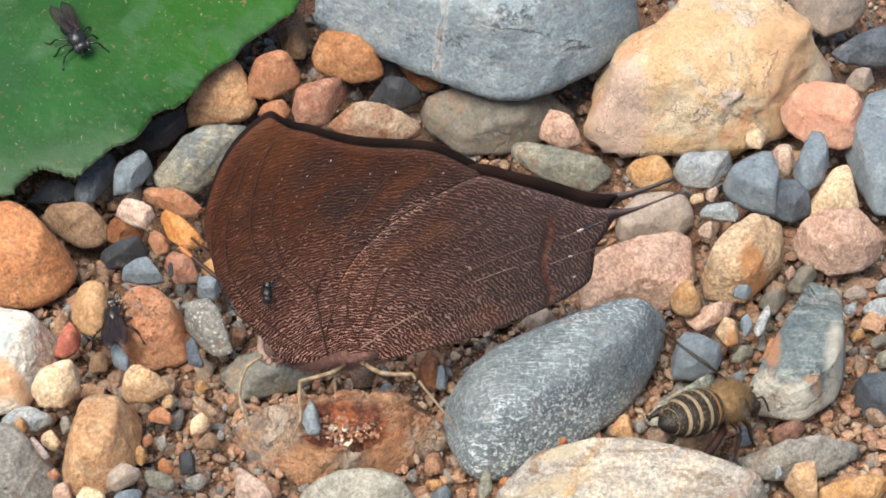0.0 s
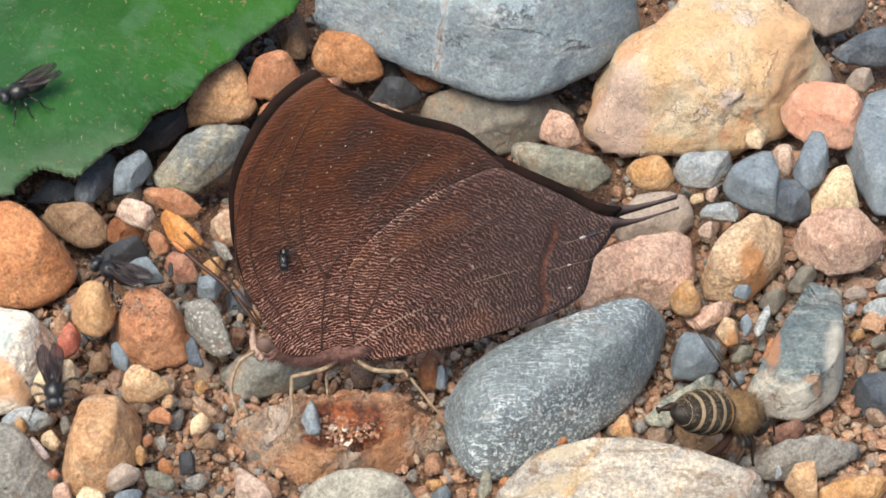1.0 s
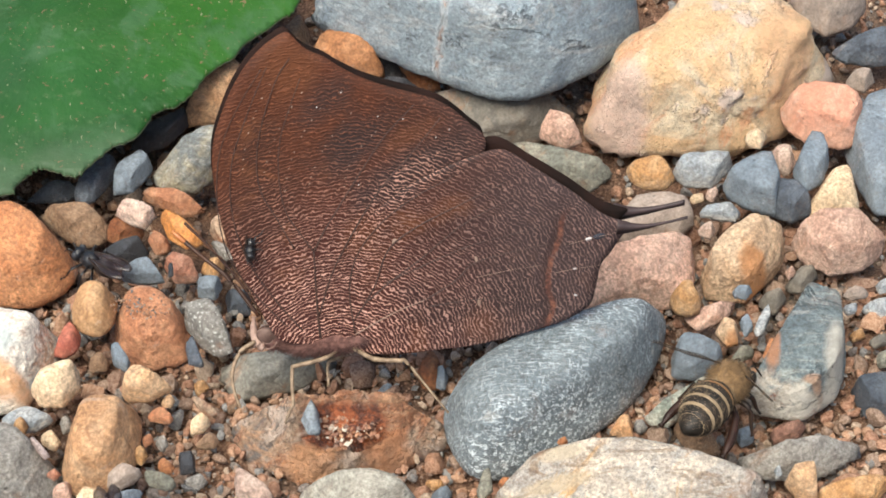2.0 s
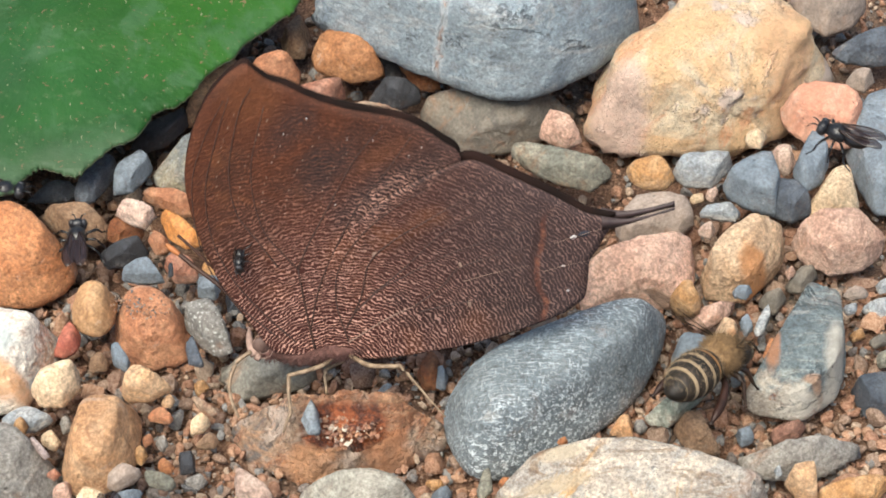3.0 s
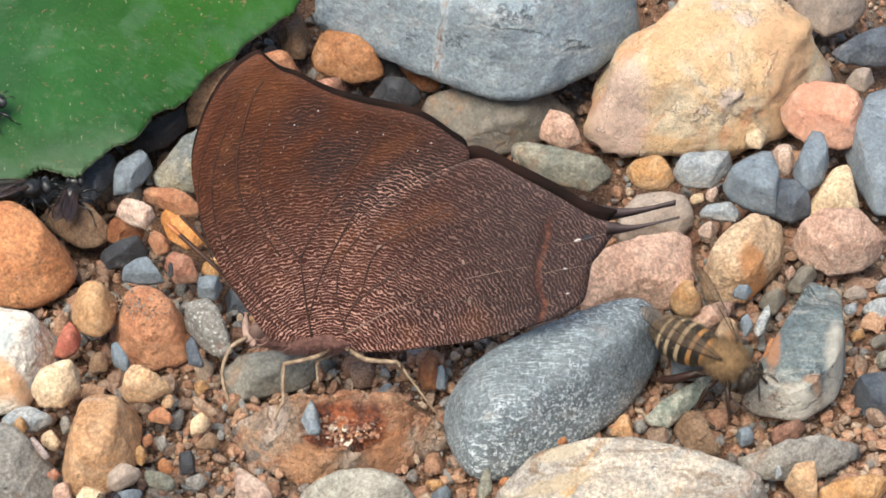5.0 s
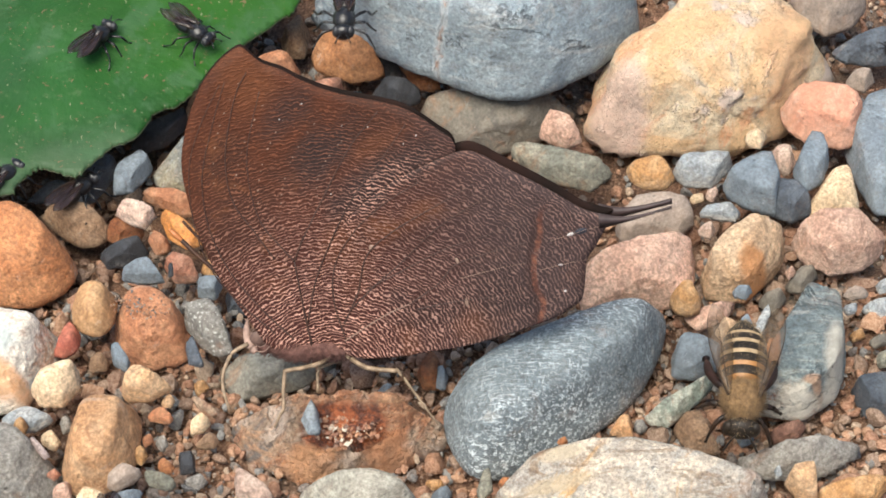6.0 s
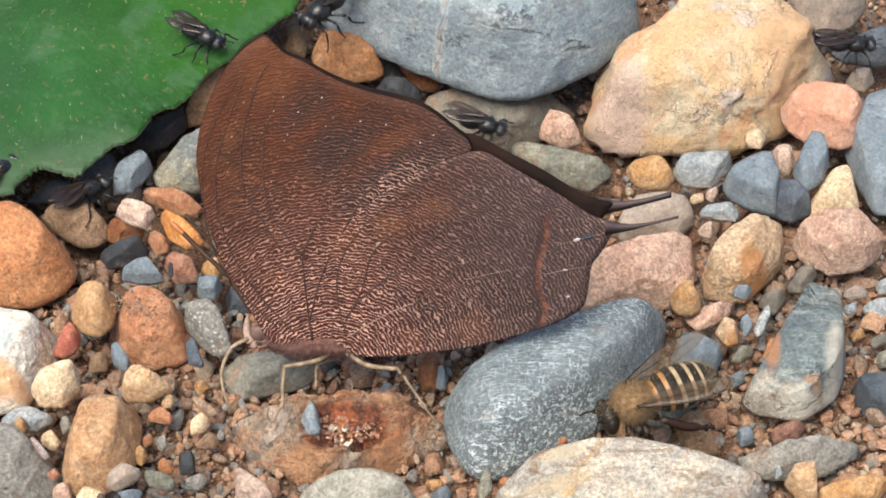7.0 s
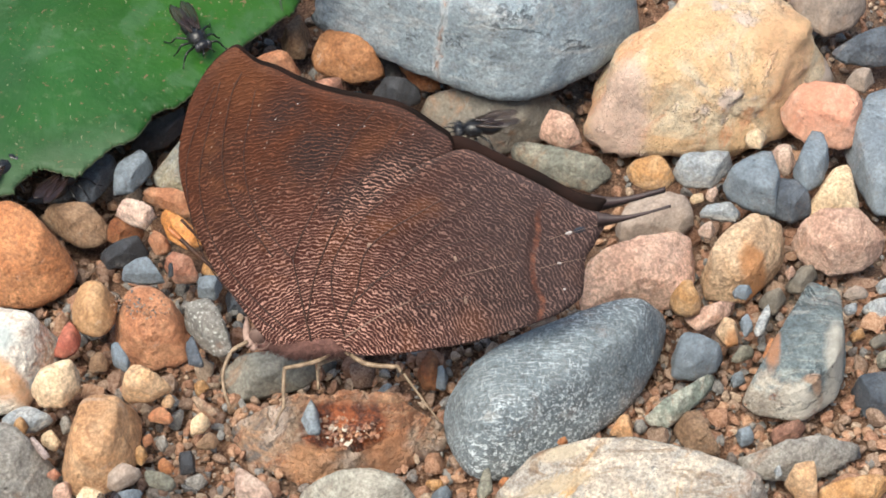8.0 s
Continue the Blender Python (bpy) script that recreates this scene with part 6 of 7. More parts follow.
bee_head = blob("head", (2.35, 0, -0.55), (0.85, 1.45, 1.25), BEE_BLACK, bee, "", 0.03)
for s in (-1, 1):
    blob("eye", (2.45, s * 1.08, -0.45), (0.52, 0.50, 0.95), BEE_BLACK, bee_head, "", 0.0)
    tube_part("antenna", [(2.9, s * 0.35, -0.3), (3.5, s * 0.6, 0.2), (3.9, s * 1.0, -0.2), (4.3, s * 1.4, -0.9)], (0.10, 0.09), BEE_BLACK, bee_head, steps=4, sides=6)
bm = bmesh.new()
hairs(bm, (2.35, 0, -0.4), (0.75, 1.1, 1.15), 220, 0.4, 8, 0.014)
part("face_hair", bm, BEE_TAN, bee_head)
for s in (-1, 1):
    tube_part("leg", [(0.9, s * 0.9, -0.9), (1.5, s * 1.9, -1.3), (2.0, s * 2.4, -2.4), (2.6, s * 2.7, -3.2)], (0.28, 0.24, 0.16, 0.08), BEE_LEG, bee, steps=4)
    tube_part("leg", [(0.0, s * 1.0, -1.1), (-0.1, s * 2.4, -1.2), (-0.4, s * 3.1, -2.5), (-0.6, s * 3.5, -3.3)], (0.28, 0.26, 0.17, 0.08), BEE_LEG, bee, steps=4)
    tube_part("leg", [(-0.9, s * 0.9, -1.1), (-2.0, s * 2.0, -1.2), (-3.3, s * 2.6, -2.1), (-4.3, s * 2.8, -2.6), (-5.2, s * 2.9, -3.2)], (0.3, 0.34, 0.42, 0.36, 0.09), BEE_HIND, bee, "reddish hind leg", steps=4)
bee_wing_left = insect_wing("wing", 8.2, 2.3, BEE_WING, bee, 1)
bee_wing_right = insect_wing("wing", 8.2, 2.3, BEE_WING, bee, -1)

# ---- small dark flies ----
FLY_BLACK = plain_material("fly_black", (0.003, 0.003, 0.0035), (0.007, 0.006, 0.007), 0.34, 1200)
FLY_GREY = plain_material("fly_grey_dust", (0.010, 0.010, 0.012), (0.024, 0.024, 0.027), 0.5, 1600)


def build_fly():
    fly = new("fly")
    blob("thorax", (0, 0, 0), (0.85, 0.72, 0.68), FLY_BLACK, fly, "", 0.02)
    bm = bmesh.new()
    lathe(bm, [(-0.55, 0.35), (-0.85, 0.62), (-1.4, 0.72), (-1.95, 0.58), (-2.4, 0.25), (-2.5, 0.05)], 0.85, 16)
    part("abdomen", bm, FLY_BLACK, fly)
    head = blob("head", (1.15, 0, -0.05), (0.45, 0.68, 0.58), FLY_BLACK, fly, "", 0.0)
    for s in (-1, 1):
        blob("eye", (1.2, s * 0.45, 0.05), (0.32, 0.26, 0.42), FLY_GREY, head, "", 0.0)
        tube_part("antenna", [(1.5, s * 0.15, 0.1), (1.9, s * 0.3, 0.25), (2.2, s * 0.5, 0.0)], (0.06, 0.05), FLY_BLACK, head, steps=3, sides=5)
        for x0, x1, x2 in ((0.5, 1.1, 1.5), (0.0, -0.1, -0.2), (-0.4, -1.3, -2.0)):
            tube_part("leg", [(x0, s * 0.4, -0.4), (x1 * 0.8, s * 1.3, -0.35), (x1, s * 1.7, -0.9), (x2, s * 2.0, -1.25)], (0.10, 0.10, 0.07, 0.04), FLY_BLACK, fly, steps=3, sides=6)
        wing = insect_wing("wing", 3.4, 1.25, FLY_WING, fly, s)
        wing.matrix_local = pose(-0.1 * MM, s * 0.3 * MM, 0.62 * MM, 0, 3, s * 6)
    bm = bmesh.new()
    hairs(bm, (0, 0, 0.0), (0.84, 0.7, 0.66), 160, 0.18, 4)
    part("bristles", bm, FLY_GREY, fly)
    return tagged(fly, "small shiny black fly with folded smoky wings", "fly", "small dark flies")


leaf_fly = build_fly()
wing_fly = copy_thing(leaf_fly, pose(0, 0, 0))
wing_fly.scale = (0.66, 0.66, 0.66)
tagged(wing_fly, "tiny black fly sitting on the butterfly's brown wing", "fly", "small dark flies")
stone_fly, crawling_fly, hovering_fly, slate_fly, visiting_fly, edge_fly, gap_fly, corner_fly, passing_fly = [copy_thing(leaf_fly, pose(0, 0, 0)) for _ in range(9)]
for fly in (leaf_fly, stone_fly, crawling_fly, hovering_fly, slate_fly, visiting_fly, edge_fly, gap_fly, corner_fly, passing_fly):
    fly.scale = (1.22, 1.22, 1.22)
slate_fly.scale = (1.5, 1.5, 1.5)
tagged(hovering_fly, "small black fly in flight above the pale boulder", "fly", "small dark flies")
tagged(slate_fly, "small black fly beside the blue-grey slate boulder", "fly", "small dark flies")
tagged(edge_fly, "small black fly on the green leaf's edge", "fly", "small dark flies")

# ---- what moves ----


def motions():
    walk(butterfly, [
        (0.00, pose(-0.00881, -0.01902, 0.00842, 0.0, -7.7, 0.0)),
        (0.50, pose(-0.00943, -0.01893, 0.00851, 0.0, -7.9, 0.0)),
        (1.00, pose(-0.00948, -0.01880, 0.00862, 0.0, -6.7, 0.0)),
        (1.50, pose(-0.00945, -0.01874, 0.00866, 0.0, -6.5, 0.0)),
        (1.70, pose(-0.00928, -0.01810, 0.00920, 0.0, -6.7, 0.0)),
        (2.80, pose(-0.01009, -0.01846, 0.00890, 0.0, -9.6, 0.0)),
        (3.00, pose(-0.00979, -0.01861, 0.00877, 0.0, -10.1, 0.0)),
        (3.50, pose(-0.01010, -0.01796, 0.00931, 0.0, -5.4, 0.0)),
        (4.00, pose(-0.00992, -0.01799, 0.00929, 0.0, -3.3, 0.0)),
        (4.50, pose(-0.01002, -0.01800, 0.00928, 0.0, -3.4, 0.0)),
        (5.80, pose(-0.01015, -0.01836, 0.00899, 0.0, -3.7, 0.0)),
        (6.00, pose(-0.01003, -0.01853, 0.00884, 0.0, -2.3, 0.0)),
        (6.50, pose(-0.01005, -0.01825, 0.00907, 0.0, -0.7, 0.0)),
        (7.00, pose(-0.01005, -0.01830, 0.00903, 0.0, -0.2, 0.0)),
        (7.50, pose(-0.01007, -0.01836, 0.00898, 0.0, -1.3, 0.0)),
        (8.00, pose(-0.01006, -0.01832, 0.00901, 0.0, -3.3, 0.0)),
    ])
    walk(hindwing, [
        (0.00, pose(0.00000, -0.00030, 0.00000, -3.0, 4.8, 11.7)),
        (0.50, pose(0.00000, -0.00030, 0.00000, -5.8, 10.0, 13.3)),
        (1.00, pose(0.00000, -0.00030, 0.00000, -8.6, 12.3, 12.9)),
        (1.50, pose(0.00000, -0.00030, 0.00000, -10.4, 12.3, 12.7)),
        (1.70, pose(0.00000, -0.00030, 0.00000, -24.0, 13.3, 4.8)),
        (2.80, pose(0.00000, -0.00030, 0.00000, -7.5, 10.0, 7.4)),
        (2.94, pose(0.00000, -0.00030, 0.00000, -10.2, 7.4, 3.4)),
        (3.06, pose(0.00000, -0.00030, 0.00000, -16.2, 7.4, 3.4)),
        (3.50, pose(0.00000, -0.00030, 0.00000, -13.4, 2.6, 0.1)),
        (4.00, pose(0.00000, -0.00030, 0.00000, -15.4, 2.4, -0.5)),
        (4.50, pose(0.00000, -0.00030, 0.00000, -14.6, 4.7, 1.9)),
        (5.76, pose(0.00000, -0.00030, 0.00000, -14.7, 4.1, 3.1)),
        (5.86, pose(0.00000, -0.00030, 0.00000, -19.7, 4.1, 3.1)),
        (6.00, pose(0.00000, -0.00030, 0.00000, -19.9, -1.0, 1.3)),
        (6.50, pose(0.00000, -0.00030, 0.00000, -20.8, 0.9, -0.2)),
        (7.00, pose(0.00000, -0.00030, 0.00000, -21.1, 0.2, 1.0)),
        (7.50, pose(0.00000, -0.00030, 0.00000, -19.8, 0.6, 1.6)),
        (8.00, pose(0.00000, -0.00030, 0.00000, -19.0, -1.0, 0.2)),
    ])
    walk(forewing, [
        (0.00, pose(0.00000, 0.00013, 0.00000, -1.8, 7.1, 12.8)),
        (0.50, pose(0.00000, 0.00014, 0.00000, -4.4, 13.1, 14.3)),
        (1.00, pose(0.00000, 0.00006, 0.00000, -7.9, 17.0, 13.0)),
        (1.50, pose(0.00000, 0.00003, 0.00000, -9.9, 15.9, 12.7)),
        (1.70, pose(0.00000, 0.00000, 0.00000, -23.7, 12.1, 5.4)),
        (2.80, pose(0.00000, -0.00004, 0.00000, -7.4, 9.8, 7.5)),
        (2.94, pose(0.00000, -0.00015, 0.00000, -10.9, 7.0, 3.0)),
        (3.06, pose(0.00000, -0.00015, 0.00000, -16.9, 7.0, 3.0)),
        (3.50, pose(0.00000, 0.00007, 0.00000, -12.7, 2.6, 0.7)),
        (4.00, pose(0.00000, 0.00002, 0.00000, -15.1, 2.5, -0.3)),
        (4.50, pose(0.00000, 0.00013, 0.00000, -13.4, 4.1, 3.1)),
        (5.76, pose(0.00000, -0.00004, 0.00000, -14.8, 2.9, 3.5)),
        (5.86, pose(0.00000, -0.00004, 0.00000, -19.8, 2.9, 3.5)),
        (6.00, pose(0.00000, -0.00005, 0.00000, -20.1, -1.8, 1.5)),
        (6.50, pose(0.00000, -0.00002, 0.00000, -20.7, 0.3, 0.2)),
        (7.00, pose(0.00000, -0.00003, 0.00000, -21.1, 0.2, 1.0)),
        (7.50, pose(0.00000, -0.00004, 0.00000, -19.9, -0.2, 1.8)),
        (8.00, pose(0.00000, 0.00005, 0.00000, -18.5, -1.6, 0.9)),
    ])
    walk(far_hindwing, [
        (0.00, pose(0.00000, 0.00073, 0.00000, -1.8, 3.8, 12.8)),
        (0.50, pose(0.00000, 0.00074, 0.00000, -4.4, 9.0, 14.3)),
        (1.00, pose(0.00000, 0.00066, 0.00000, -7.9, 11.1, 13.0)),
        (1.50, pose(0.00000, 0.00063, 0.00000, -9.9, 10.8, 12.7)),
        (1.70, pose(0.00000, 0.00060, 0.00000, -23.7, 11.8, 5.4)),
        (2.80, pose(0.00000, 0.00056, 0.00000, -7.4, 9.5, 7.5)),
        (2.94, pose(0.00000, 0.00045, 0.00000, -10.9, 7.3, 3.0)),
        (3.06, pose(0.00000, 0.00045, 0.00000, -16.9, 7.4, 3.0)),
        (3.50, pose(0.00000, 0.00067, 0.00000, -12.7, 2.6, 0.7)),
        (4.00, pose(0.00000, 0.00062, 0.00000, -15.1, 1.6, -0.3)),
        (4.50, pose(0.00000, 0.00073, 0.00000, -13.4, 3.7, 3.1)),
        (5.76, pose(0.00000, 0.00056, 0.00000, -14.8, 2.2, 3.5)),
        (5.86, pose(0.00000, 0.00056, 0.00000, -19.8, 2.1, 3.5)),
        (6.00, pose(0.00000, 0.00055, 0.00000, -20.1, -0.6, 1.5)),
        (6.50, pose(0.00000, 0.00098, 0.00000, -20.7, -7.6, 0.2)),
        (7.00, pose(0.00000, 0.00085, 0.00000, -21.1, -3.0, 1.0)),
        (7.50, pose(0.00000, 0.00070, 0.00000, -19.9, -1.3, 1.8)),
        (8.00, pose(0.00000, 0.00065, 0.00000, -18.5, -2.6, 0.9)),
    ])
    walk(far_forewing, [
        (0.00, pose(0.00000, 0.00053, 0.00000, -2.4, 7.3, 12.8)),
        (0.50, pose(0.00000, 0.00054, 0.00000, -5.3, 12.7, 14.3)),
        (1.00, pose(0.00000, 0.00046, 0.00000, -9.2, 15.8, 13.0)),
        (1.50, pose(0.00000, 0.00043, 0.00000, -11.2, 14.8, 12.7)),
        (1.70, pose(0.00000, 0.00040, 0.00000, -24.6, 11.3, 5.4)),
        (2.80, pose(0.00000, 0.00036, 0.00000, -8.0, 9.8, 7.5)),
        (2.94, pose(0.00000, 0.00025, 0.00000, -11.5, 7.0, 3.0)),
        (3.06, pose(0.00000, 0.00025, 0.00000, -17.5, 7.0, 3.0)),
        (3.50, pose(0.00000, 0.00047, 0.00000, -13.2, 2.8, 0.7)),
        (4.00, pose(0.00000, 0.00042, 0.00000, -15.5, 2.3, -0.3)),
        (4.50, pose(0.00000, 0.00053, 0.00000, -13.8, 3.7, 3.1)),
        (5.76, pose(0.00000, 0.00021, 0.00000, -15.1, 2.9, 3.5)),
        (5.86, pose(0.00000, 0.00021, 0.00000, -20.0, 2.9, 3.5)),
        (6.00, pose(0.00000, 0.00020, 0.00000, -20.2, -1.8, 1.5)),
        (6.50, pose(0.00000, 0.00023, 0.00000, -20.7, 0.3, 0.2)),
        (7.00, pose(0.00000, 0.00022, 0.00000, -21.1, 0.2, 1.0)),
        (7.50, pose(0.00000, 0.00021, 0.00000, -20.1, -0.2, 1.8)),
        (8.00, pose(0.00000, 0.00030, 0.00000, -18.6, -1.3, 0.9)),
    ])
    walk(bee, [
        (0.00, pose(0.02402, -0.02357, 0.00800, 0.0, 23.3, 34.6)),
        (0.30, pose(0.02467, -0.02257, 0.00800, 0.0, 17.5, 37.5)),
        (0.60, pose(0.02479, -0.02286, 0.00800, 0.0, 30.8, 49.3)),
        (0.80, pose(0.02434, -0.02375, 0.00800, 0.0, 38.1, 39.4)),
        (1.00, pose(0.02487, -0.02475, 0.00800, 0.0, 35.9, 25.7)),
        (1.20, pose(0.02470, -0.02227, 0.00800, 0.0, 20.0, 48.6)),
        (1.50, pose(0.02423, -0.02215, 0.00800, 0.0, 26.8, 66.6)),
        (1.70, pose(0.02422, -0.02227, 0.00800, 0.0, 25.8, 62.9)),
        (2.30, pose(0.02393, -0.01988, 0.00800, 0.0, 5.9, 52.3)),
        (2.80, pose(0.02327, -0.01714, 0.00800, 0.0, -10.5, 47.0)),
        (3.00, pose(0.02378, -0.01866, 0.00800, -10.0, 19.7, 48.6)),
        (3.20, pose(0.02371, -0.01775, 0.00800, -15.0, 24.5, 42.9)),
        (3.50, pose(0.02345, -0.01670, 0.00800, -15.0, 18.6, 42.6)),
        (4.00, pose(0.02393, -0.01683, 0.00800, -15.0, 20.8, 29.8)),
        (4.50, pose(0.02356, -0.01714, 0.00800, -15.0, 16.9, 13.5)),
        (4.70, pose(0.02356, -0.01714, 0.00800, -15.0, 19.4, 15.3)),
        (5.00, pose(0.02422, -0.01927, 0.00800, -5.0, -5.1, -38.1)),
        (5.30, pose(0.02475, -0.02168, 0.00800, 0.0, 32.2, -60.5)),
        (5.80, pose(0.02471, -0.02334, 0.00800, 0.0, 10.2, -93.7)),
        (6.00, pose(0.02528, -0.02334, 0.00800, 0.0, 10.4, -95.2)),
        (6.40, pose(0.02540, -0.02416, 0.00800, 0.0, 16.5, -94.6)),
        (6.60, pose(0.02461, -0.02334, 0.00800, 0.0, -7.8, -110.3)),
        (6.80, pose(0.02060, -0.02450, 0.00800, 0.0, 6.0, -160.0)),
        (7.00, pose(0.01598, -0.02440, 0.00900, 0.0, 5.0, -157.0)),
        (7.20, pose(0.01668, -0.02407, 0.00900, 0.0, 29.6, -219.7)),
        (7.40, pose(0.01858, -0.02331, 0.00900, 0.0, 14.5, -232.1)),
        (7.50, pose(0.01487, -0.02457, 0.01800, 0.0, 28.7, -244.8)),
        (7.60, pose(-0.01158, -0.02344, 0.02800, 0.0, 22.9, -221.4)),
        (7.70, pose(-0.03299, -0.02521, 0.03600, 0.0, 20.2, -212.9)),
        (7.80, pose(-0.05163, -0.02238, 0.03600, 0.0, 16.4, -209.1)),
        (8.00, pose(-0.05673, -0.02238, 0.03600, 0.0, 15.6, -208.2)),
    ])
    for wing, side in ((bee_wing_left, 1), (bee_wing_right, -1)):
        folded, raised = pose(0.0003, side * 0.0012, 0.0013, 0, 4, -side * 2), pose(0.0003, side * 0.0012, 0.0014, -side * 50, 48, -side * 30)
        half = pose(0.0003, side * 0.0012, 0.0013, -side * 30, 30, -side * 25)
        walk(wing, [(0.0, half), (1.7, half), (2.8, half), (3.1, raised), (4.7, raised), (5.4, folded), (7.3, folded), (7.45, half), (8.0, half)])
    walk(leaf_fly, [
        (0.00, pose(-0.03526, 0.01916, 0.00870, 0.0, 0.0, -60.0)),
        (0.30, pose(-0.03605, 0.01885, 0.00870, 0.0, 0.0, -70.0)),
        (0.50, pose(-0.03698, 0.01747, 0.00870, 0.0, 0.0, -130.0)),
        (0.80, pose(-0.03927, 0.01483, 0.00870, 0.0, 0.0, -140.0)),
        (1.00, pose(-0.04001, 0.01208, 0.00870, 0.0, 0.0, -150.0)),
        (1.30, pose(-0.04156, 0.01032, 0.00900, 0.0, 0.0, -160.0)),
        (1.60, pose(-0.04797, 0.00793, 0.00900, 0.0, 0.0, -160.0)),
        (8.00, pose(-0.04850, 0.00793, 0.00900, 0.0, 0.0, -160.0)),
    ])
    walk(crawling_fly, [
        (0.00, pose(-0.04223, -0.01355, 0.00700, 0.0, 0.0, 20.0)),
        (0.40, pose(-0.03523, -0.01418, 0.00700, 0.0, 0.0, -20.0)),
        (0.70, pose(-0.03455, -0.01641, 0.00650, 0.0, 0.0, -70.0)),
        (0.90, pose(-0.03373, -0.01947, 0.00650, 0.0, 0.0, -80.0)),
        (1.00, pose(-0.03330, -0.02116, 0.00650, 0.0, 0.0, -80.0)),
        (1.20, pose(-0.03147, -0.02420, 0.00700, 0.0, 0.0, -70.0)),
        (1.50, pose(-0.02908, -0.02843, 0.00750, 0.0, 0.0, -70.0)),
        (1.70, pose(-0.02814, -0.03086, 0.00750, 0.0, 0.0, -75.0)),
        (2.10, pose(-0.02688, -0.03622, 0.00600, 0.0, 0.0, -80.0)),
        (8.00, pose(-0.02688, -0.03622, 0.00600, 0.0, 0.0, -80.0)),
    ])
    walk(stone_fly, [
        (0.00, pose(-0.02924, -0.01197, 0.00500, 0.0, 0.0, 100.0)),
        (0.50, pose(-0.02902, -0.01109, 0.00550, 0.0, 0.0, 100.0)),
        (0.80, pose(-0.02853, -0.00872, 0.00600, 0.0, 0.0, 110.0)),
        (1.00, pose(-0.02980, -0.00748, 0.00600, 0.0, 0.0, 150.0)),
        (1.20, pose(-0.03073, -0.00682, 0.00600, 0.0, 0.0, 200.0)),
        (1.50, pose(-0.03052, -0.00794, 0.00600, 0.0, 0.0, 240.0)),
        (1.70, pose(-0.03080, -0.00761, 0.00600, 0.0, 0.0, 200.0)),
        (2.30, pose(-0.03244, -0.00455, 0.00550, 0.0, 0.0, 120.0)),
        (2.80, pose(-0.03316, -0.00312, 0.00500, 0.0, 0.0, 100.0)),
        (3.10, pose(-0.03371, -0.00177, 0.00500, 0.0, 0.0, 90.0)),
        (3.30, pose(-0.03458, 0.00063, 0.00500, 0.0, 0.0, 60.0)),
        (3.40, pose(-0.02786, -0.00298, 0.00900, 0.0, 0.0, 10.0)),
        (3.45, pose(-0.02840, -0.00264, 0.00900, 0.0, 0.0, 90.0)),
        (3.50, pose(-0.02894, -0.00231, 0.00900, 0.0, 0.0, 170.0)),
        (3.60, pose(-0.02862, -0.00130, 0.00800, 0.0, 0.0, 180.0)),
        (3.80, pose(-0.03235, 0.00031, 0.00600, 0.0, 0.0, 180.0)),
        (4.00, pose(-0.03529, 0.00237, 0.00500, 0.0, 0.0, 200.0)),
        (4.50, pose(-0.03484, 0.00202, 0.00500, 0.0, 0.0, 120.0)),
        (5.80, pose(-0.03404, 0.00430, 0.00400, 0.0, 0.0, 60.0)),
        (7.00, pose(-0.03295, 0.00395, 0.00400, 0.0, 0.0, 40.0)),
        (8.00, pose(-0.03521, 0.00537, 0.00400, 0.0, 0.0, 60.0)),
    ])
    walk(gap_fly, [
        (0.00, pose(-0.04749, 0.00342, 0.00500, 0.0, 0.0, 20.0)),
        (2.60, pose(-0.04538, 0.00342, 0.00500, 0.0, 0.0, 20.0)),
        (3.30, pose(-0.03771, 0.00183, 0.00600, 0.0, 0.0, -20.0)),
        (3.50, pose(-0.03962, 0.00253, 0.00600, 0.0, 0.0, 0.0)),
        (4.00, pose(-0.03905, 0.00218, 0.00600, 0.0, 0.0, 20.0)),
        (4.50, pose(-0.03942, 0.00338, 0.00700, 0.0, 0.0, 40.0)),
        (4.70, pose(-0.03767, 0.00209, 0.00650, 0.0, 0.0, 10.0)),
        (5.30, pose(-0.03883, 0.00253, 0.00600, 0.0, 0.0, 30.0)),
        (6.50, pose(-0.04092, 0.00463, 0.00600, 0.0, 0.0, 60.0)),
        (8.00, pose(-0.04092, 0.00463, 0.00600, 0.0, 0.0, 60.0)),
    ])
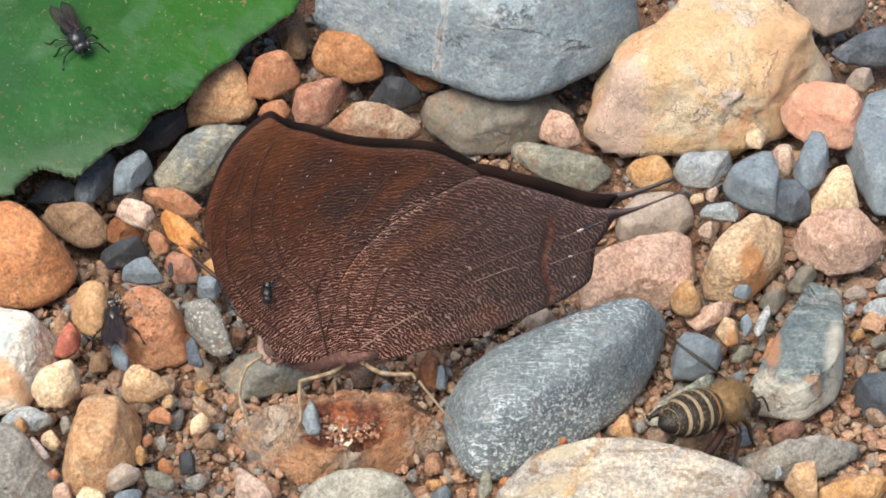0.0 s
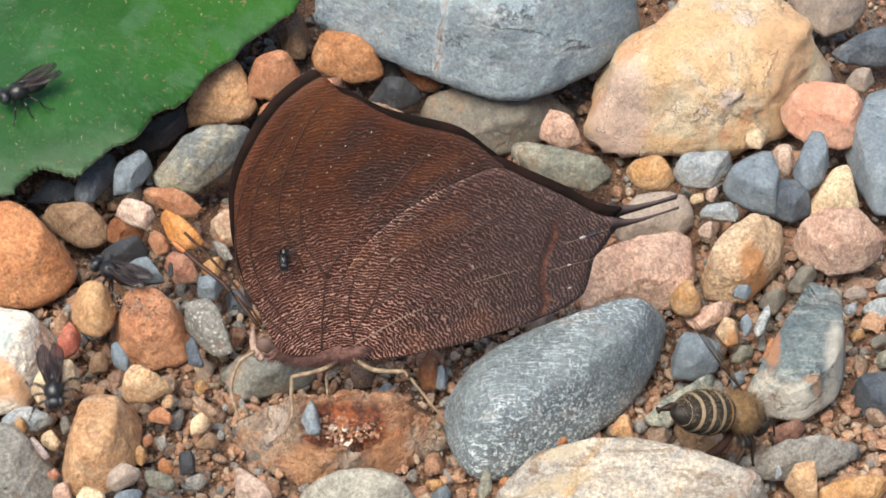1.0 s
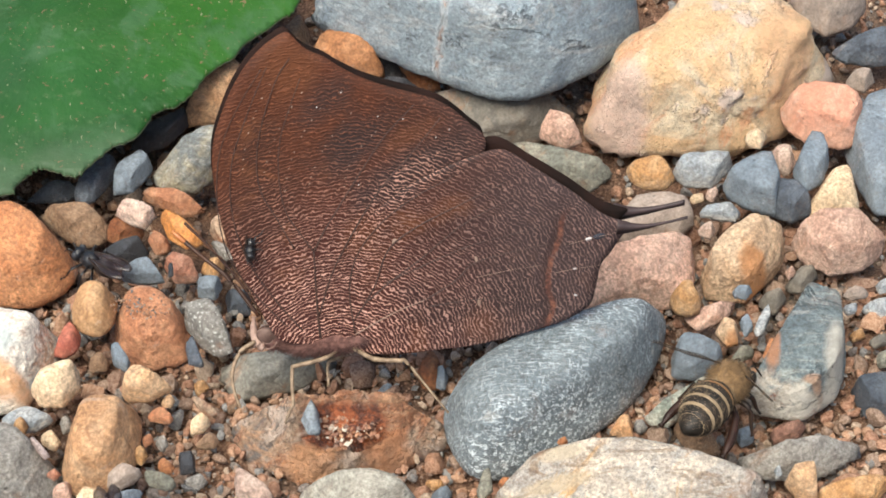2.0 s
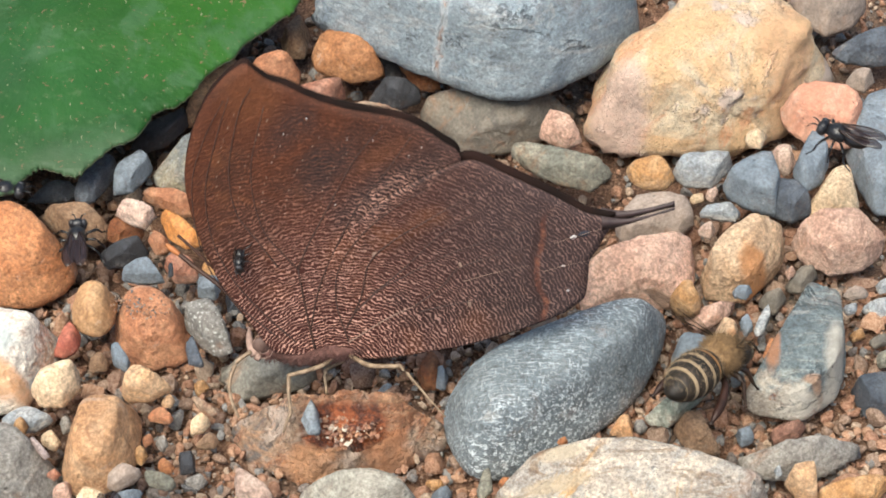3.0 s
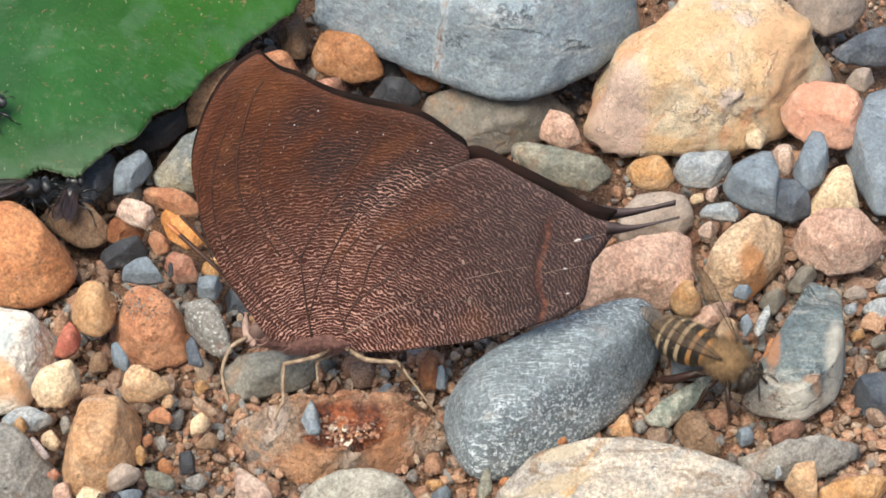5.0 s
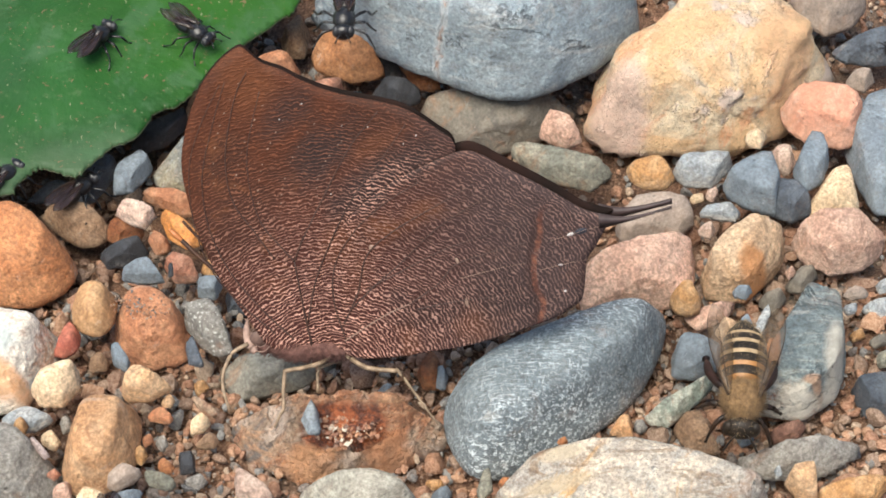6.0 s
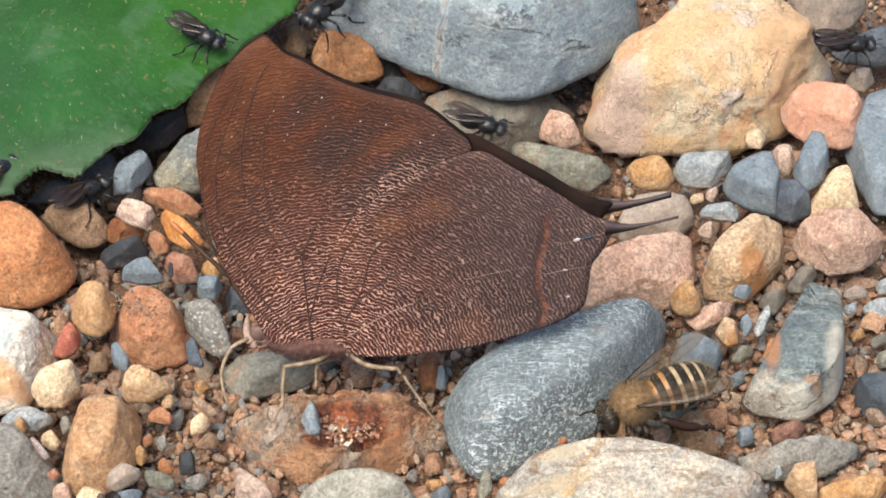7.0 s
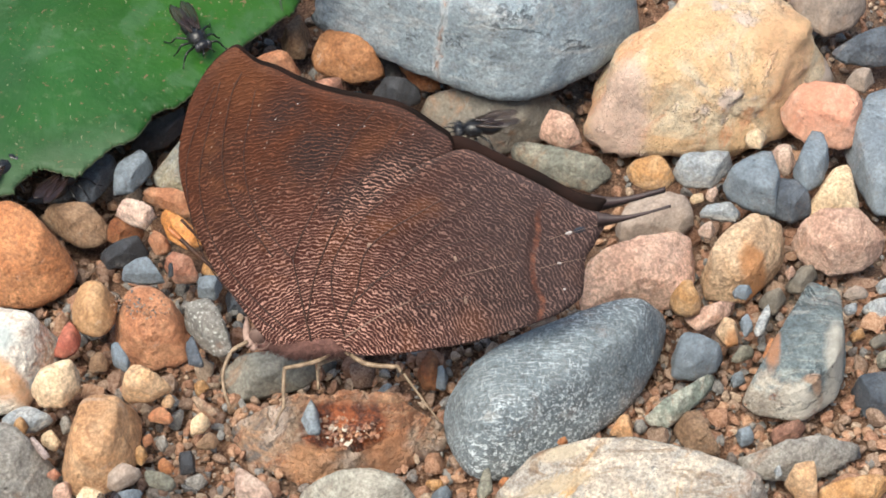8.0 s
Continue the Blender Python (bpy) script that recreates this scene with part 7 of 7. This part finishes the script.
    walk(hovering_fly, [
        (0.00, pose(0.04298, -0.00279, 0.01200, 0.0, 0.0, 150.0)),
        (2.60, pose(0.04178, -0.00190, 0.01400, 0.0, 0.0, 150.0)),
        (2.90, pose(0.03589, 0.00024, 0.01500, 0.0, 0.0, 150.0)),
        (3.00, pose(0.03511, 0.00092, 0.01500, 0.0, 0.0, 150.0)),
        (3.20, pose(0.03329, 0.00417, 0.01500, 0.0, 0.0, 150.0)),
        (3.30, pose(0.02949, 0.00814, 0.01500, 0.0, 0.0, 150.0)),
        (3.40, pose(0.02504, 0.01149, 0.01600, 0.0, 0.0, 150.0)),
        (3.50, pose(0.02478, 0.01222, 0.01600, 0.0, 0.0, 140.0)),
        (3.60, pose(0.02226, 0.01326, 0.01600, 0.0, 0.0, 150.0)),
        (3.80, pose(0.01225, 0.01252, 0.01600, 0.0, 0.0, 170.0)),
        (3.90, pose(0.00940, 0.01113, 0.01600, 0.0, 0.0, 180.0)),
        (4.00, pose(-0.00125, 0.01259, 0.01600, 0.0, 0.0, 180.0)),
        (4.20, pose(-0.00931, 0.01496, 0.01600, 0.0, 0.0, 190.0)),
        (4.30, pose(-0.00972, 0.01496, 0.01600, 0.0, 0.0, 190.0)),
        (4.40, pose(-0.01015, 0.01534, 0.01600, 0.0, 0.0, 185.0)),
        (4.50, pose(-0.01182, 0.01798, 0.01600, 0.0, 0.0, 170.0)),
        (4.60, pose(-0.01610, 0.02161, 0.01800, 0.0, 0.0, 150.0)),
        (8.00, pose(-0.01982, 0.02036, 0.02400, 0.0, 0.0, 120.0)),
    ])
    walk(slate_fly, [
        (0.00, pose(0.01367, 0.02000, 0.02500, 0.0, 0.0, 200.0)),
        (4.25, pose(0.01367, 0.02000, 0.02500, 0.0, 0.0, 200.0)),
        (4.40, pose(-0.00134, -0.00385, 0.03200, 0.0, 0.0, 200.0)),
        (4.50, pose(-0.01022, -0.02019, 0.04300, 0.0, 0.0, 215.0)),
        (4.60, pose(-0.01950, -0.03600, 0.05000, 0.0, 0.0, 230.0)),
        (4.95, pose(-0.03200, 0.00500, 0.03000, 0.0, 0.0, 160.0)),
        (5.30, pose(-0.00766, 0.03060, 0.01400, 0.0, 0.0, 80.0)),
        (5.45, pose(-0.00780, 0.02800, 0.01250, 0.0, 0.0, 0.0)),
        (5.60, pose(-0.00789, 0.02574, 0.01200, 0.0, 0.0, -90.0)),
        (5.90, pose(-0.00910, 0.01986, 0.01200, 0.0, 0.0, -90.0)),
        (6.20, pose(-0.00959, 0.01658, 0.01200, 0.0, 0.0, -90.0)),
        (6.40, pose(-0.00893, 0.01567, 0.01200, 0.0, 0.0, -95.0)),
        (6.50, pose(-0.00893, 0.01567, 0.01200, 0.0, 0.0, -95.0)),
        (6.80, pose(-0.01037, 0.01756, 0.01200, 0.0, 0.0, -120.0)),
        (7.00, pose(-0.01185, 0.02051, 0.01100, 0.0, 0.0, -130.0)),
        (7.40, pose(-0.01057, 0.01932, 0.00800, 0.0, 0.0, -60.0)),
        (7.60, pose(-0.00936, 0.01894, 0.00800, 0.0, 0.0, -40.0)),
        (7.70, pose(-0.01077, 0.01985, 0.00900, 0.0, 0.0, 45.0)),
        (7.80, pose(-0.01217, 0.02077, 0.01000, 0.0, 0.0, 130.0)),
        (8.00, pose(-0.01446, 0.02574, 0.01200, 0.0, 0.0, 120.0)),
    ])
    walk(edge_fly, [
        (0.00, pose(-0.02741, 0.03392, 0.00900, 0.0, 0.0, -60.0)),
        (5.00, pose(-0.02733, 0.03258, 0.00870, 0.0, 0.0, -60.0)),
        (5.60, pose(-0.02455, 0.02132, 0.00870, 0.0, 0.0, -50.0)),
        (6.00, pose(-0.02363, 0.01993, 0.00870, 0.0, 0.0, -40.0)),
        (6.50, pose(-0.02261, 0.01931, 0.00870, 0.0, 0.0, -30.0)),
        (7.00, pose(-0.02272, 0.01931, 0.00870, 0.0, 0.0, -30.0)),
        (7.50, pose(-0.02316, 0.01931, 0.00870, 0.0, 0.0, -40.0)),
        (8.00, pose(-0.02370, 0.01931, 0.00870, 0.0, 0.0, -60.0)),
    ])
    walk(visiting_fly, [
        (0.00, pose(0.00190, 0.00430, 0.00400, 0.0, 0.0, 60.0)),
        (6.20, pose(0.00164, 0.00501, 0.00400, 0.0, 0.0, 60.0)),
        (6.70, pose(0.00085, 0.00768, 0.00500, 0.0, 0.0, 60.0)),
        (7.00, pose(0.00417, 0.01024, 0.00600, 0.0, 0.0, -20.0)),
        (7.40, pose(0.00894, 0.00878, 0.00600, 0.0, 0.0, -10.0)),
        (7.50, pose(0.00882, 0.00857, 0.00600, 0.0, 0.0, 0.0)),
        (7.55, pose(0.00850, 0.00853, 0.00600, 0.0, 0.0, 85.0)),
        (7.60, pose(0.00818, 0.00849, 0.00600, 0.0, 0.0, 170.0)),
        (7.80, pose(0.00644, 0.00893, 0.00600, 0.0, 0.0, 175.0)),
        (8.00, pose(0.00288, 0.00980, 0.00600, 0.0, 0.0, 190.0)),
    ])
    walk(corner_fly, [
        (0.00, pose(0.04863, 0.01558, 0.00600, 0.0, 0.0, 180.0)),
        (5.40, pose(0.04863, 0.01558, 0.00600, 0.0, 0.0, 180.0)),
        (6.00, pose(0.04489, 0.02017, 0.00600, 0.0, 0.0, 170.0)),
        (6.50, pose(0.03901, 0.02291, 0.00700, 0.0, 0.0, 160.0)),
        (6.75, pose(0.03966, 0.02200, 0.00650, 0.0, 0.0, 80.0)),
        (7.00, pose(0.04032, 0.02110, 0.00600, 0.0, 0.0, 0.0)),
        (7.30, pose(0.04741, 0.02251, 0.00600, 0.0, 0.0, 10.0)),
        (8.00, pose(0.05073, 0.02251, 0.00600, 0.0, 0.0, 10.0)),
    ])
    walk(passing_fly, [
        (0.00, pose(-0.04911, 0.01947, 0.00900, 0.0, 0.0, 40.0)),
        (4.75, pose(-0.04507, 0.00974, 0.00900, 0.0, 0.0, 40.0)),
        (5.30, pose(-0.03828, 0.01003, 0.00870, 0.0, 0.0, 40.0)),
        (5.80, pose(-0.03398, 0.01558, 0.00870, 0.0, 0.0, 60.0)),
        (5.90, pose(-0.03329, 0.01732, 0.00870, 0.0, 0.0, 70.0)),
        (6.00, pose(-0.03297, 0.01962, 0.00870, 0.0, 0.0, 60.0)),
        (6.20, pose(-0.03145, 0.01962, 0.00870, 0.0, 0.0, 50.0)),
        (6.35, pose(-0.03116, 0.02284, 0.00950, 0.0, 0.0, 80.0)),
        (6.50, pose(-0.03101, 0.02789, 0.01000, 0.0, 0.0, 80.0)),
        (8.00, pose(-0.03117, 0.03281, 0.01000, 0.0, 0.0, 80.0)),
    ])
    walk(wing_fly, [
        (0.00, pose(-0.01433, -0.02063, 0.01902, 75.0, 0.0, -88.0)),
        (0.50, pose(-0.01412, -0.01979, 0.02052, 75.0, 0.0, -88.0)),
        (1.00, pose(-0.01296, -0.01873, 0.02094, 75.0, 0.0, -88.0)),
        (1.50, pose(-0.01324, -0.01850, 0.02026, 75.0, 0.0, -88.0)),
        (1.70, pose(-0.01430, -0.01562, 0.01892, 75.0, 0.0, -88.0)),
        (2.80, pose(-0.01747, -0.01885, 0.02019, 75.0, 0.0, -88.0)),
        (3.00, pose(-0.01677, -0.01751, 0.01918, 75.0, 0.0, -88.0)),
        (3.10, pose(-0.02083, -0.01757, 0.02243, 10.0, 0.0, -150.0)),
        (3.25, pose(-0.03215, -0.01665, 0.02762, 10.0, 0.0, -150.0)),
        (3.40, pose(-0.04272, -0.01587, 0.03207, 10.0, 0.0, -150.0)),
        (8.00, pose(-0.04405, -0.01539, 0.03479, 10.0, 0.0, -150.0)),
    ])


motions()
